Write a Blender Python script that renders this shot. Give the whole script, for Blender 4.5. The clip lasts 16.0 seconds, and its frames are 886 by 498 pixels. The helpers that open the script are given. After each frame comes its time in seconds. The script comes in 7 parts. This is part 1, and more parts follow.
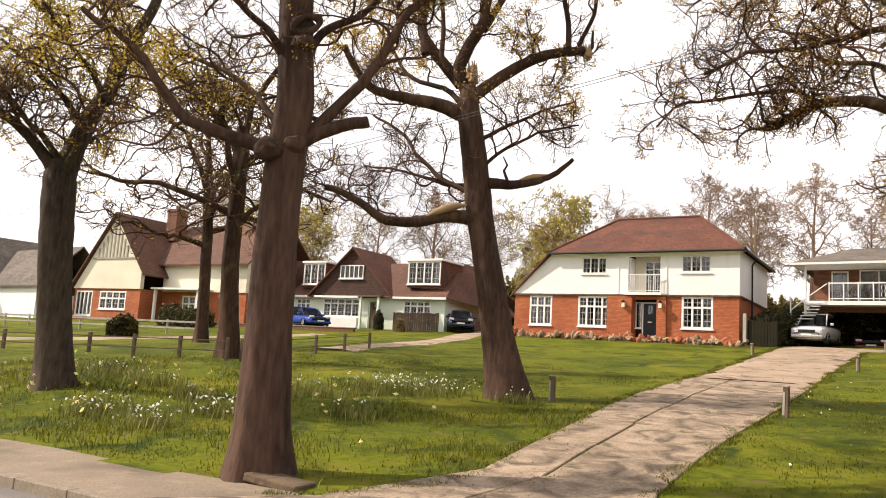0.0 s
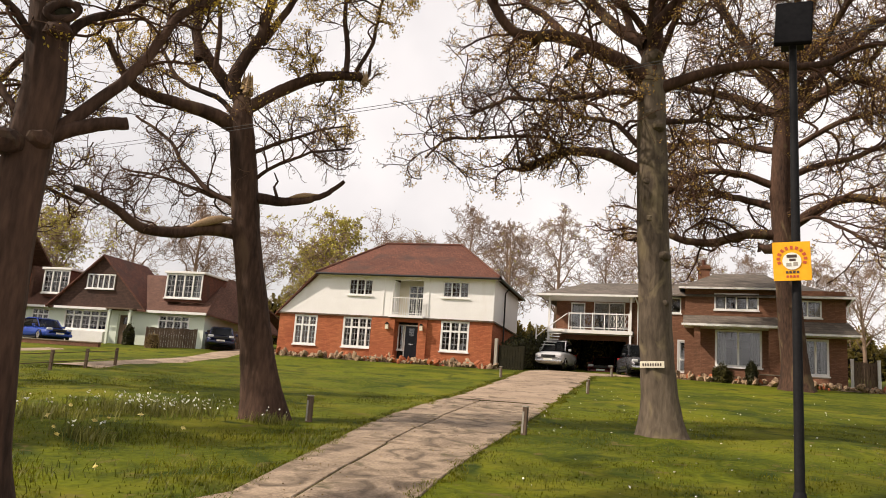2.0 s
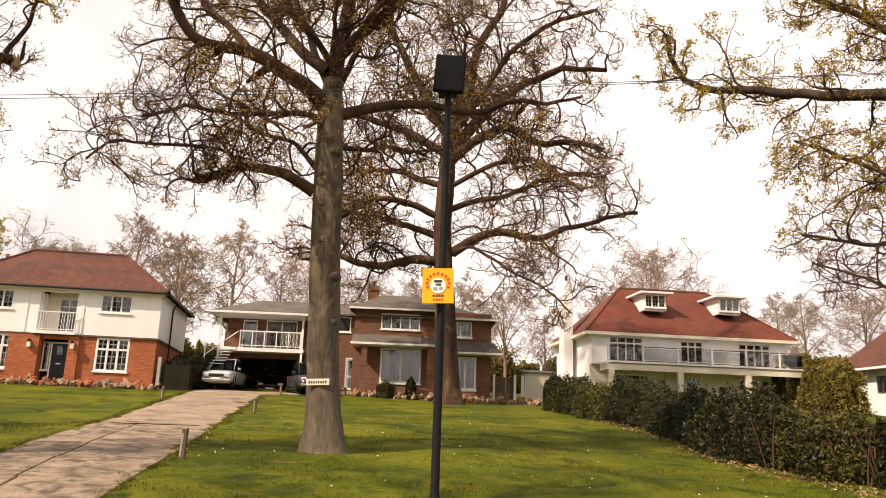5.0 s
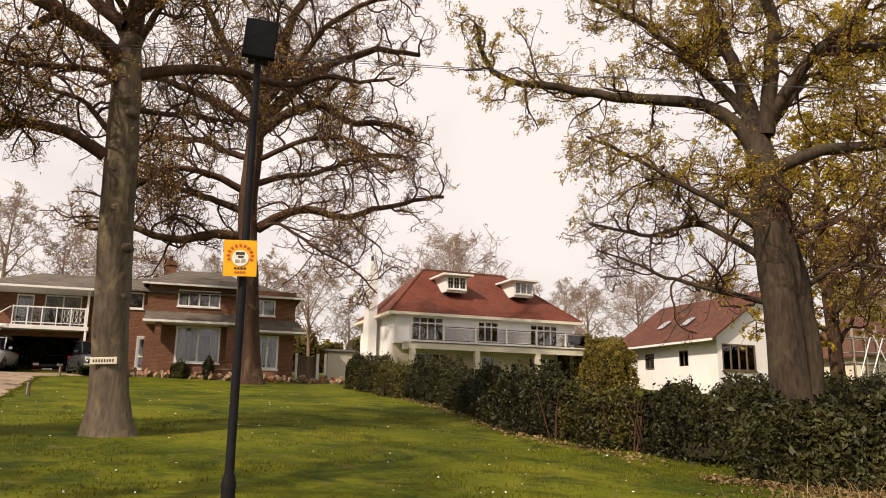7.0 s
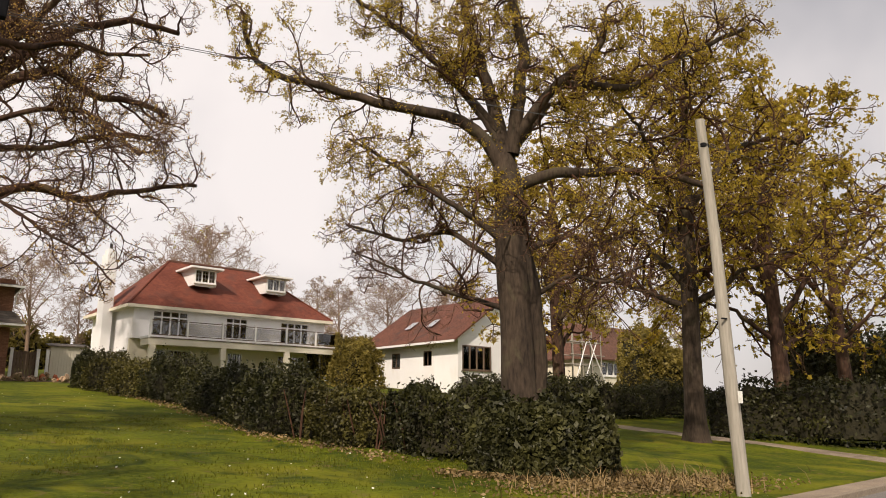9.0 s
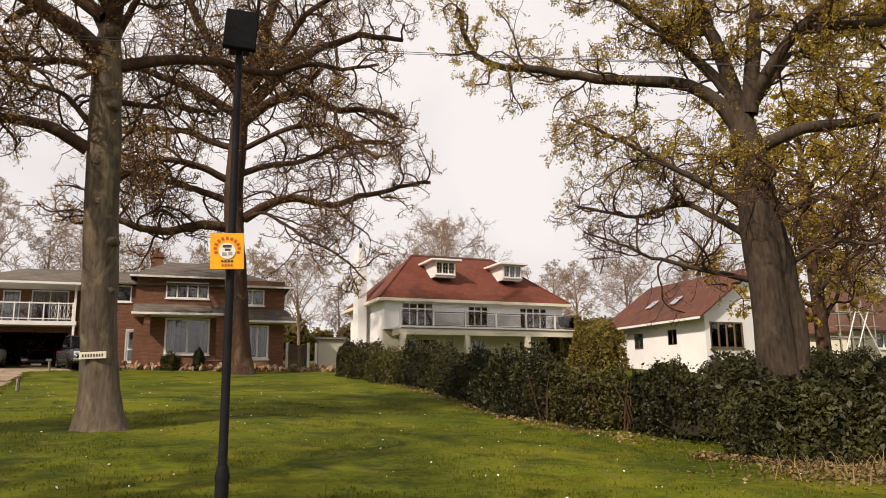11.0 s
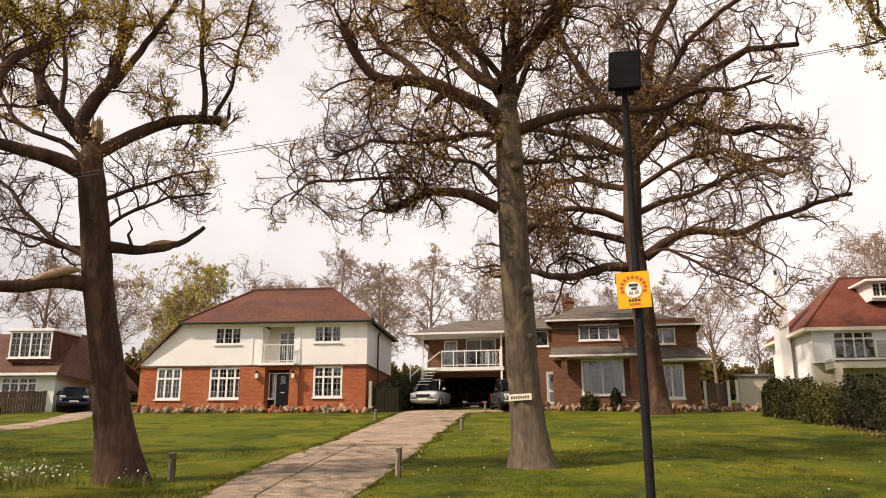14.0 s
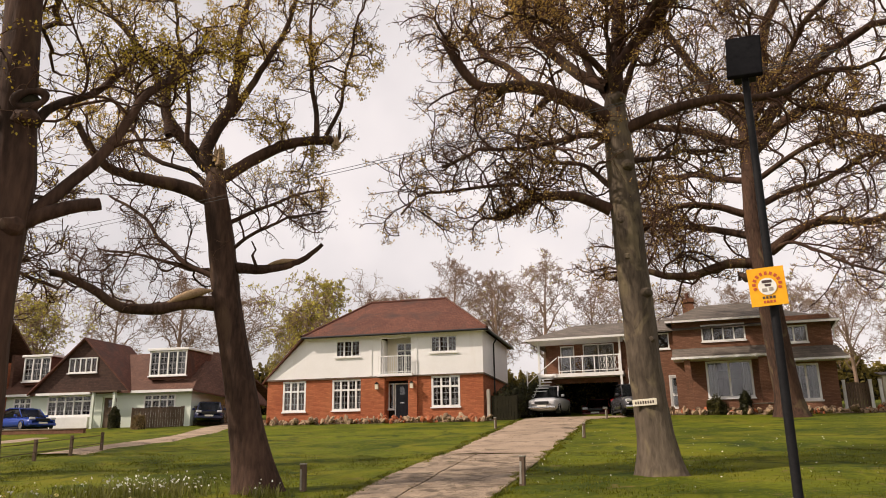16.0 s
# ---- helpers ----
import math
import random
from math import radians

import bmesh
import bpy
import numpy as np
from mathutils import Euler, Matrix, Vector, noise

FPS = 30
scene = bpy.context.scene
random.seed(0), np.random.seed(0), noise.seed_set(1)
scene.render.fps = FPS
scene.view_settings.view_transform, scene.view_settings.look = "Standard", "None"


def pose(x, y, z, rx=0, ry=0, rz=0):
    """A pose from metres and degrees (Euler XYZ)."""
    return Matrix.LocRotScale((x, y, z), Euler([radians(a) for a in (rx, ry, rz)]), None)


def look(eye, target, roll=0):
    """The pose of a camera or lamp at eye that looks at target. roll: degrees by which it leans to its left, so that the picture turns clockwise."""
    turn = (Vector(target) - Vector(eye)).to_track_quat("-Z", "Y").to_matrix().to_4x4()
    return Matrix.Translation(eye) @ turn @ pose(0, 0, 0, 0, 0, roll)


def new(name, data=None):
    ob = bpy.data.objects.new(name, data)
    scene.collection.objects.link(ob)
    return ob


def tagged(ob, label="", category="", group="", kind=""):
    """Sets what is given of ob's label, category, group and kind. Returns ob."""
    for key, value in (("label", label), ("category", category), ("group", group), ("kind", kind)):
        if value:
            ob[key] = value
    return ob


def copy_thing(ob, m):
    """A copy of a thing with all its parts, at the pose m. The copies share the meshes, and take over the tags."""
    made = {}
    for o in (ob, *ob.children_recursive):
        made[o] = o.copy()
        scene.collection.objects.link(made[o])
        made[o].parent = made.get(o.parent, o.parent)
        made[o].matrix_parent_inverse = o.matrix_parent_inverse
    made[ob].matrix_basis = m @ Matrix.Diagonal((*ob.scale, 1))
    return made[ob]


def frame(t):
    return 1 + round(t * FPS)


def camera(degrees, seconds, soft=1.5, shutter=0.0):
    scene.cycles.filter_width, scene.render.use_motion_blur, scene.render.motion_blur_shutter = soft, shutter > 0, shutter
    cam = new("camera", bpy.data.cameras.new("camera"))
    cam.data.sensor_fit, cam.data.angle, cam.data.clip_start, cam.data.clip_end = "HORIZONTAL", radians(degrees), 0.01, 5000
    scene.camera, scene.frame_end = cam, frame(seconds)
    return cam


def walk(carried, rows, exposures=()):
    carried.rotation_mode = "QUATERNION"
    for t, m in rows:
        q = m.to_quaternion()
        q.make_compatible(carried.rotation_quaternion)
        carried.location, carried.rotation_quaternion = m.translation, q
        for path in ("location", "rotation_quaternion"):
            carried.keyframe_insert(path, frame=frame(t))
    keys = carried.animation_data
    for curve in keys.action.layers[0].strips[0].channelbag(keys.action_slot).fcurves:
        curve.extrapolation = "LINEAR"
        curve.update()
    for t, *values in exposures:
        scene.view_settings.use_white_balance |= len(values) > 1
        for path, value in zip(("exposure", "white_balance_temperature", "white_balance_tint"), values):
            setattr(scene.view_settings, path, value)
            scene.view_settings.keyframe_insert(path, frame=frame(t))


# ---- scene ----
cam = camera(60.64, 16.0, soft=0.95)
# seconds, place, turn to the left, rise and lean of the camera, in degrees
ROWS = [
    (0, -0.253, 0.123, 1.606, 41.75, 7.97, 3.48),
    (0.5, -0.240, 0.107, 1.602, 37.71, 9.00, 3.62),
    (1, -0.216, 0.090, 1.601, 32.30, 9.80, 3.29),
    (1.5, -0.171, 0.071, 1.599, 28.05, 10.11, 3.11),
    (2, -0.128, 0.072, 1.609, 24.41, 10.59, 4.07),
    (2.5, -0.091, 0.073, 1.603, 21.03, 10.75, 3.41),
    (3, -0.060, 0.074, 1.614, 16.30, 10.93, 3.07),
    (3.5, -0.030, 0.069, 1.614, 12.97, 10.58, 2.72),
    (4, -0.023, 0.026, 1.603, 9.11, 11.58, 2.96),
    (4.5, -0.010, 0.017, 1.601, 4.84, 12.54, 2.53),
    (5, 0.000, -0.000, 1.600, -0.00, 13.23, 1.95),
    (5.2, 0.012, 0.003, 1.593, -1.94, 13.05, 1.97),
    (6.2, 0.012, 0.012, 1.575, -9.60, 12.60, 1.50),
    (7.3, 0.012, 0.022, 1.558, -16.43, 12.02, 0.82),
    (7.5, 0.002, 0.016, 1.572, -17.30, 12.31, 0.88),
    (8, -0.006, -0.012, 1.579, -21.73, 12.28, 0.20),
    (8.2, -0.013, -0.017, 1.578, -26.08, 12.62, 0.34),
    (8.6, -0.010, -0.020, 1.577, -31.60, 12.50, 0.25),
    (9, -0.008, -0.024, 1.575, -33.60, 12.10, 0.20),
    (9.4, -0.004, -0.028, 1.574, -32.40, 11.60, 0.15),
    (9.9, 0.000, -0.030, 1.572, -27.60, 11.00, 0.10),
    (10.3, 0.006, -0.032, 1.571, -23.72, 10.53, 0.07),
    (10.5, 0.009, -0.029, 1.568, -21.71, 10.38, -0.43),
    (11, 0.015, -0.012, 1.581, -15.78, 10.92, -0.79),
    (11.5, 0.012, 0.015, 1.581, -9.52, 12.21, -0.44),
    (12, 0.011, 0.026, 1.585, -5.31, 13.09, -0.22),
    (12.5, 0.015, 0.046, 1.589, -0.87, 13.64, -0.13),
    (13, 0.006, 0.057, 1.586, 4.31, 13.99, -0.19),
    (13.5, 0.010, 0.053, 1.580, 9.27, 14.13, -0.16),
    (14, 0.004, 0.062, 1.586, 14.67, 14.08, -0.07),
    (14.5, 0.002, 0.066, 1.591, 15.11, 13.94, -0.08),
    (15, -0.007, 0.075, 1.595, 15.82, 13.60, 0.10),
    (15.5, -0.044, 0.072, 1.590, 19.80, 13.60, -0.17),
    (16, -0.078, 0.066, 1.594, 23.18, 14.72, -0.87),
]


def aim(x, y, z, turn, rise, lean):
    a, b = radians(turn), radians(rise)
    way = Vector((-math.sin(a) * math.cos(b), math.cos(a) * math.cos(b), math.sin(b)))
    return look((x, y, z), Vector((x, y, z)) + way, lean)


walk(cam, [(r[0], aim(*r[1:])) for r in ROWS], [(0, 0.36, 6950, 14), (1.2, 0.0, 7050, 14), (2, -0.02, 7000, 14), (3.2, -0.08, 6650, 13), (5, 0.12, 7600, 18), (7.5, -0.22, 7300, 16), (10.5, -0.24, 7000, 15), (12.5, -0.08, 7300, 16), (13.5, 0.02, 7300, 17), (14.5, -0.12, 7150, 17), (16, -0.18, 7050, 17)])

# ---- world and sun ----
SUN_FROM = Vector((-0.74, -0.56, 0.82)).normalized()
world = bpy.data.worlds.new("spring_sky")
scene.world = world
world.use_nodes = True
wn, wl = world.node_tree.nodes, world.node_tree.links
bg = wn["Background"]
sky = wn.new("ShaderNodeTexSky")
sky.sky_type, sky.sun_disc = "NISHITA", False
sky.sun_elevation = math.asin(SUN_FROM.z)
sky.sun_rotation = math.atan2(SUN_FROM.x, SUN_FROM.y)
sky.dust_density = 3.0
cloud = wn.new("ShaderNodeTexNoise")
cloud.inputs["Scale"].default_value, cloud.inputs["Detail"].default_value = 1.6, 5.0
ramp = wn.new("ShaderNodeValToRGB")
ramp.color_ramp.elements[0].position, ramp.color_ramp.elements[1].position = 0.32, 0.60
ramp.color_ramp.elements[0].color = (0.45, 0.45, 0.45, 1)
veil = wn.new("ShaderNodeMixRGB")
veil.inputs[2].default_value = (14.2, 14.2, 14.6, 1)
coord = wn.new("ShaderNodeTexCoord")
wl.new(coord.outputs["Generated"], cloud.inputs["Vector"])
wl.new(cloud.outputs["Fac"], ramp.inputs["Fac"])
wl.new(ramp.outputs["Color"], veil.inputs["Fac"])
wl.new(sky.outputs["Color"], veil.inputs[1])
wl.new(veil.outputs["Color"], bg.inputs["Color"])
bg.inputs["Strength"].default_value = 0.074
sun = new("sun", bpy.data.lights.new("sun", "SUN"))
sun.data.energy, sun.data.angle, sun.data.color = 5.0, radians(1.0), (1.0, 0.92, 0.82)
sun.matrix_world = look(SUN_FROM * 60, (0, 0, 0))


# ---- materials ----
def material(name, dark, light, scale=4.0, rough=0.8, bump=0.3, fine=40.0, metal=0.0, stretch=(1, 1, 1), spread=0.0, spec=0.3):
    """A surface that varies between two colours at a large and a fine scale, with a relief; spread: how far pieces differ."""
    m = bpy.data.materials.new(name)
    m.use_nodes = True
    n, l = m.node_tree.nodes, m.node_tree.links
    b = n["Principled BSDF"]
    b.inputs["Roughness"].default_value, b.inputs["Metallic"].default_value = rough, metal
    b.inputs["Specular IOR Level"].default_value = spec
    tc, mp = n.new("ShaderNodeTexCoord"), n.new("ShaderNodeMapping")
    mp.inputs["Scale"].default_value = stretch
    l.new(tc.outputs["Object"], mp.inputs["Vector"])
    big, small = n.new("ShaderNodeTexNoise"), n.new("ShaderNodeTexNoise")
    big.inputs["Scale"].default_value, big.inputs["Detail"].default_value = scale, 4.0
    small.inputs["Scale"].default_value, small.inputs["Detail"].default_value = fine, 3.0
    l.new(mp.outputs["Vector"], big.inputs["Vector"])
    l.new(mp.outputs["Vector"], small.inputs["Vector"])
    mean = n.new("ShaderNodeMath")
    mean.operation = "MULTIPLY_ADD"
    mean.inputs[1].default_value = 0.45
    half = n.new("ShaderNodeMath")
    half.operation = "MULTIPLY"
    half.inputs[1].default_value = 0.55
    l.new(big.outputs["Fac"], half.inputs[0])
    l.new(small.outputs["Fac"], mean.inputs[0])
    l.new(half.outputs[0], mean.inputs[2])
    r = n.new("ShaderNodeValToRGB")
    r.color_ramp.elements[0].position, r.color_ramp.elements[1].position = 0.34, 0.66
    r.color_ramp.elements[0].color, r.color_ramp.elements[1].color = (*dark, 1), (*light, 1)
    l.new(mean.outputs[0], r.inputs["Fac"])
    out = r.outputs["Color"]
    if spread:
        geo, hsv = n.new("ShaderNodeNewGeometry"), n.new("ShaderNodeHueSaturation")
        sc = n.new("ShaderNodeMapRange")
        sc.inputs["To Min"].default_value, sc.inputs["To Max"].default_value = 1 - spread, 1 + spread
        l.new(geo.outputs["Random Per Island"], sc.inputs["Value"])
        l.new(sc.outputs["Result"], hsv.inputs["Value"])
        l.new(out, hsv.inputs["Color"])
        out = hsv.outputs["Color"]
    l.new(out, b.inputs["Base Color"])
    if bump:
        bp = n.new("ShaderNodeBump")
        bp.inputs["Strength"].default_value, bp.inputs["Distance"].default_value = bump, 0.02
        l.new(small.outputs["Fac"], bp.inputs["Height"])
        l.new(bp.outputs["Normal"], b.inputs["Normal"])
    return m


def coursed(name, c1, c2, joint, width, height, offset=0.5, rough=0.85, gap=0.012, bump=0.5, axes="XZ"):
    """Bricks or tiles laid in courses, with recessed joints, on upright faces (XZ and YZ) or along slopes."""
    m = material(name, c1, c2, 0.6, rough, 0, 14)
    n, l = m.node_tree.nodes, m.node_tree.links
    b = n["Principled BSDF"]
    tc, sep, com = n.new("ShaderNodeTexCoord"), n.new("ShaderNodeSeparateXYZ"), n.new("ShaderNodeCombineXYZ")
    add = n.new("ShaderNodeMath")
    l.new(tc.outputs["Object"], sep.inputs[0])
    l.new(sep.outputs["X"], add.inputs[0])
    l.new(sep.outputs["Y"], add.inputs[1])
    l.new(add.outputs[0], com.inputs["X"])
    l.new(sep.outputs["Z"], com.inputs["Y"])
    br = n.new("ShaderNodeTexBrick")
    br.offset = offset
    br.inputs["Scale"].default_value = 1.0
    br.inputs["Brick Width"].default_value, br.inputs["Row Height"].default_value = width, height
    br.inputs["Mortar Size"].default_value = gap
    br.inputs["Color1"].default_value, br.inputs["Color2"].default_value = (0.75, 0.75, 0.75, 1), (1.15, 1.15, 1.15, 1)
    br.inputs["Mortar"].default_value = (*joint, 1)
    l.new(com.outputs[0], br.inputs["Vector"])
    mul = n.new("ShaderNodeMixRGB")
    mul.blend_type, mul.inputs[0].default_value = "MULTIPLY", 1.0
    src = b.inputs["Base Color"].links[0].from_socket
    l.new(src, mul.inputs[1])
    l.new(br.outputs["Color"], mul.inputs[2])
    l.new(mul.outputs[0], b.inputs["Base Color"])
    bp = n.new("ShaderNodeBump")
    bp.invert = True
    bp.inputs["Strength"].default_value, bp.inputs["Distance"].default_value = bump, 0.02
    l.new(br.outputs["Fac"], bp.inputs["Height"])
    l.new(bp.outputs["Normal"], b.inputs["Normal"])
    return m


def glass_material(name, tint=(0.02, 0.025, 0.03), through_=0.75):
    m = bpy.data.materials.new(name)
    m.use_nodes = True
    n, l = m.node_tree.nodes, m.node_tree.links
    n.remove(n["Principled BSDF"])
    gl, tr, fr, mx = (n.new("ShaderNodeBsdf" + k) if k != "F" and k != "M" else n.new({"F": "ShaderNodeFresnel", "M": "ShaderNodeMixShader"}[k]) for k in ("Glossy", "Transparent", "F", "M"))
    gl.inputs["Roughness"].default_value = 0.02
    tr.inputs["Color"].default_value = (through_, through_, through_, 1)
    fr.inputs["IOR"].default_value = 1.9
    l.new(fr.outputs[0], mx.inputs[0])
    l.new(tr.outputs[0], mx.inputs[1])
    l.new(gl.outputs[0], mx.inputs[2])
    l.new(mx.outputs[0], n["Material Output"].inputs["Surface"])
    return m


def leafy(name, dark, light, soft=0.25):
    """Leaves: each one differs, and some light passes through."""
    m = material(name, dark, light, 0.7, 0.55, 0, 3, spread=0.35)
    n, l = m.node_tree.nodes, m.node_tree.links
    b, out = n["Principled BSDF"], n["Material Output"]
    tl, mx = n.new("ShaderNodeBsdfTranslucent"), n.new("ShaderNodeMixShader")
    mx.inputs[0].default_value = soft
    l.new(b.inputs["Base Color"].links[0].from_socket, tl.inputs["Color"])
    l.new(b.outputs[0], mx.inputs[1])
    l.new(tl.outputs[0], mx.inputs[2])
    l.new(mx.outputs[0], out.inputs["Surface"])
    return m


M_BARK = material("oak_bark", (0.018, 0.010, 0.007), (0.095, 0.050, 0.031), 1.2, 0.95, 1.0, 14, stretch=(1, 1, 0.22))
M_BARK_RED = material("reddish_bark", (0.022, 0.012, 0.008), (0.108, 0.060, 0.040), 1.2, 0.95, 1.0, 14, stretch=(1, 1, 0.22))
M_BARK_DARK = material("dark_furrowed_bark", (0.016, 0.011, 0.008), (0.085, 0.060, 0.040), 0.9, 0.95, 1.0, 14, stretch=(1, 1, 0.25))
M_BARK_GREY = material("lichened_bark", (0.05, 0.037, 0.026), (0.155, 0.12, 0.085), 1.0, 0.95, 1.0, 14, stretch=(1, 1, 0.25))
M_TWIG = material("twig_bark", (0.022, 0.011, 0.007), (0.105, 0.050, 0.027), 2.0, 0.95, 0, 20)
# paler copy of the twig bark, with sunlight put into the colour
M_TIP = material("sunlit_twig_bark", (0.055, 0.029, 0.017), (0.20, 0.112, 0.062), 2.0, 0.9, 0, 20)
M_CUT = material("split_wood", (0.25, 0.16, 0.09), (0.45, 0.32, 0.19), 3, 0.9, 0.5, 30)
M_LEAF = leafy("young_oak_leaf", (0.36, 0.235, 0.03), (0.60, 0.42, 0.08), 0.5)
M_LEAF_G = leafy("fresh_green_leaf", (0.30, 0.212, 0.018), (0.53, 0.395, 0.05), 0.5)
M_BUD = leafy("bronze_oak_bud", (0.34, 0.19, 0.035), (0.60, 0.40, 0.10), 0.45)
# far leaves: brightness painted in against the crown's own shade
M_LEAF_FAR = leafy("brightened_far_leaf", (0.38, 0.35, 0.06), (0.62, 0.54, 0.14), 0.5)
# far wood: distance haze put into a paler grey-brown
M_TWIG_FAR = material("hazed_far_twig", (0.19, 0.125, 0.088), (0.38, 0.27, 0.195), 0.4, 0.95, 0, 20)
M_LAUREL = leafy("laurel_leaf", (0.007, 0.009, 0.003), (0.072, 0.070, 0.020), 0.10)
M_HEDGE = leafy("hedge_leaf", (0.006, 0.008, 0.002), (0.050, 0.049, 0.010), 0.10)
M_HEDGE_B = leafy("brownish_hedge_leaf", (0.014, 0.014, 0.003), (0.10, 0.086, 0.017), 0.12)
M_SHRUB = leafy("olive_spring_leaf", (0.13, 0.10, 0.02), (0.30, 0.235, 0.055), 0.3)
# near-black: paints shade inside hedges and the trunk hollow; also dark gate boards
M_CORE = material("inner_shade_and_dark_board", (0.012, 0.011, 0.005), (0.03, 0.026, 0.012), 3, 0.95, 0.6, 20)
M_LITTER = leafy("dry_leaves_and_stems", (0.10, 0.062, 0.026), (0.29, 0.20, 0.085), 0.1)
M_GRASS = material("mown_lawn", (0.030, 0.045, 0.002), (0.130, 0.146, 0.007), 0.28, 0.95, 0.8, 9, spec=0.1)
M_BLADE = leafy("grass_blade", (0.045, 0.060, 0.003), (0.185, 0.178, 0.010), 0.35)
M_DAFF = leafy("daffodil_leaf", (0.10, 0.105, 0.018), (0.22, 0.21, 0.05), 0.3)
M_PETAL = material("white_petal", (0.7, 0.7, 0.62), (0.85, 0.85, 0.8), 8, 0.7, 0, 20)
M_PETAL_Y = material("pale_yellow_petal", (0.7, 0.55, 0.18), (0.85, 0.75, 0.35), 8, 0.7, 0, 20)
M_ROAD = material("asphalt", (0.12, 0.11, 0.10), (0.19, 0.175, 0.16), 0.8, 0.9, 0.5, 60)
M_PAVE = material("worn_pavement", (0.16, 0.122, 0.088), (0.29, 0.23, 0.165), 0.7, 0.9, 0.4, 30)
M_DRIVE = material("drive_concrete", (0.16, 0.117, 0.081), (0.40, 0.305, 0.215), 1.6, 0.9, 0.8, 22)
M_GRAVEL = material("drive_gravel", (0.20, 0.145, 0.100), (0.42, 0.315, 0.225), 0.7, 0.95, 0.6, 26)
M_KERB = material("kerb_stone", (0.17, 0.135, 0.10), (0.30, 0.245, 0.18), 1.5, 0.9, 0.4, 25)
M_EARTH = material("bare_earth", (0.07, 0.05, 0.03), (0.16, 0.11, 0.07), 1.5, 0.95, 0.8, 12)
M_BRICK = coursed("red_brick", (0.36, 0.10, 0.045), (0.50, 0.17, 0.075), (0.75, 0.72, 0.68), 0.225, 0.075)
M_BRICK_B = coursed("brown_brick", (0.16, 0.075, 0.045), (0.26, 0.125, 0.075), (0.7, 0.66, 0.6), 0.225, 0.075)
M_TILE = coursed("red_clay_tile", (0.105, 0.040, 0.026), (0.175, 0.068, 0.042), (0.55, 0.5, 0.5), 0.17, 0.085, gap=0.010)
M_TILE_R = coursed("bright_red_tile", (0.14, 0.037, 0.022), (0.22, 0.065, 0.038), (0.6, 0.55, 0.5), 0.17, 0.085, gap=0.010)
M_TILE_D = coursed("weathered_brown_tile", (0.10, 0.050, 0.035), (0.18, 0.090, 0.060), (0.55, 0.5, 0.5), 0.17, 0.085, gap=0.010)
M_TILE_H = coursed("dark_hung_tile", (0.050, 0.028, 0.021), (0.095, 0.050, 0.036), (0.6, 0.55, 0.5), 0.17, 0.11, gap=0.010)
M_TILE_G = coursed("grey_concrete_tile", (0.10, 0.085, 0.07), (0.18, 0.15, 0.125), (0.6, 0.58, 0.55), 0.33, 0.15, gap=0.012)
M_RENDER = material("white_render", (0.78, 0.77, 0.755), (0.88, 0.875, 0.865), 0.5, 0.9, 0.2, 30)
M_CREAM = material("cream_render", (0.66, 0.60, 0.46), (0.80, 0.75, 0.62), 0.5, 0.9, 0.2, 30)
M_MINT = material("pale_green_render", (0.60, 0.66, 0.56), (0.72, 0.78, 0.68), 0.5, 0.9, 0.2, 30)
M_WHITE = material("white_paint", (0.72, 0.71, 0.68), (0.84, 0.83, 0.81), 2, 0.5, 0.05, 30)
M_LEAD = material("leaded_glazing_bars", (0.22, 0.215, 0.21), (0.36, 0.35, 0.34), 2, 0.6, 0, 30)
M_DARKDOOR = material("dark_door_paint", (0.012, 0.014, 0.022), (0.025, 0.028, 0.04), 2, 0.4, 0, 20)
M_GUTTER = material("black_gutter", (0.012, 0.012, 0.012), (0.03, 0.03, 0.03), 2, 0.4, 0, 20)
# near-black: the shade of rooms, garage, porch and dormers is painted in
M_ROOM = material("room_shade", (0.016, 0.014, 0.012), (0.032, 0.028, 0.024), 1, 0.9, 0, 10)
M_CURTAIN = material("net_curtain_and_sky_sheen", (0.5, 0.5, 0.48), (0.7, 0.7, 0.68), 1.5, 0.9, 0.2, 20, stretch=(6, 6, 0.2))
M_GLASS = glass_material("window_glass")
M_TIMBER = material("weathered_timber", (0.075, 0.05, 0.035), (0.18, 0.125, 0.085), 2, 0.9, 0.5, 25, stretch=(1, 1, 0.2))
M_TIMBER_G = material("grey_timber", (0.24, 0.22, 0.18), (0.42, 0.39, 0.33), 2, 0.9, 0.5, 25, stretch=(1, 1, 0.1))
M_STONE = material("rubble_stone", (0.16, 0.10, 0.062), (0.42, 0.30, 0.19), 3, 0.9, 0.7, 25, spread=0.35)
M_BLACK = material("black_painted_steel", (0.008, 0.008, 0.009), (0.016, 0.016, 0.017), 3, 0.65, 0.1, 30, spec=0.12)
M_PANEL = material("matt_black_panel", (0.006, 0.006, 0.007), (0.012, 0.012, 0.013), 3, 0.9, 0, 30, spec=0.05)
M_SIGN = material("amber_sign_face", (0.80, 0.36, 0.010), (0.90, 0.45, 0.02), 2, 0.5, 0, 20)
M_INK = material("sign_ink", (0.05, 0.035, 0.03), (0.09, 0.06, 0.05), 3, 0.6, 0, 20)
M_INK_R = material("sign_red", (0.45, 0.07, 0.03), (0.55, 0.11, 0.05), 3, 0.6, 0, 20)
M_CABLE = material("overhead_cable", (0.04, 0.04, 0.04), (0.08, 0.08, 0.08), 2, 0.7, 0, 20)
M_TYRE = material("tyre_rubber", (0.012, 0.012, 0.012), (0.03, 0.03, 0.03), 4, 0.9, 0.2, 40)
M_CHROME = material("bright_metal", (0.5, 0.5, 0.5), (0.7, 0.7, 0.7), 3, 0.25, 0, 20, metal=1.0)
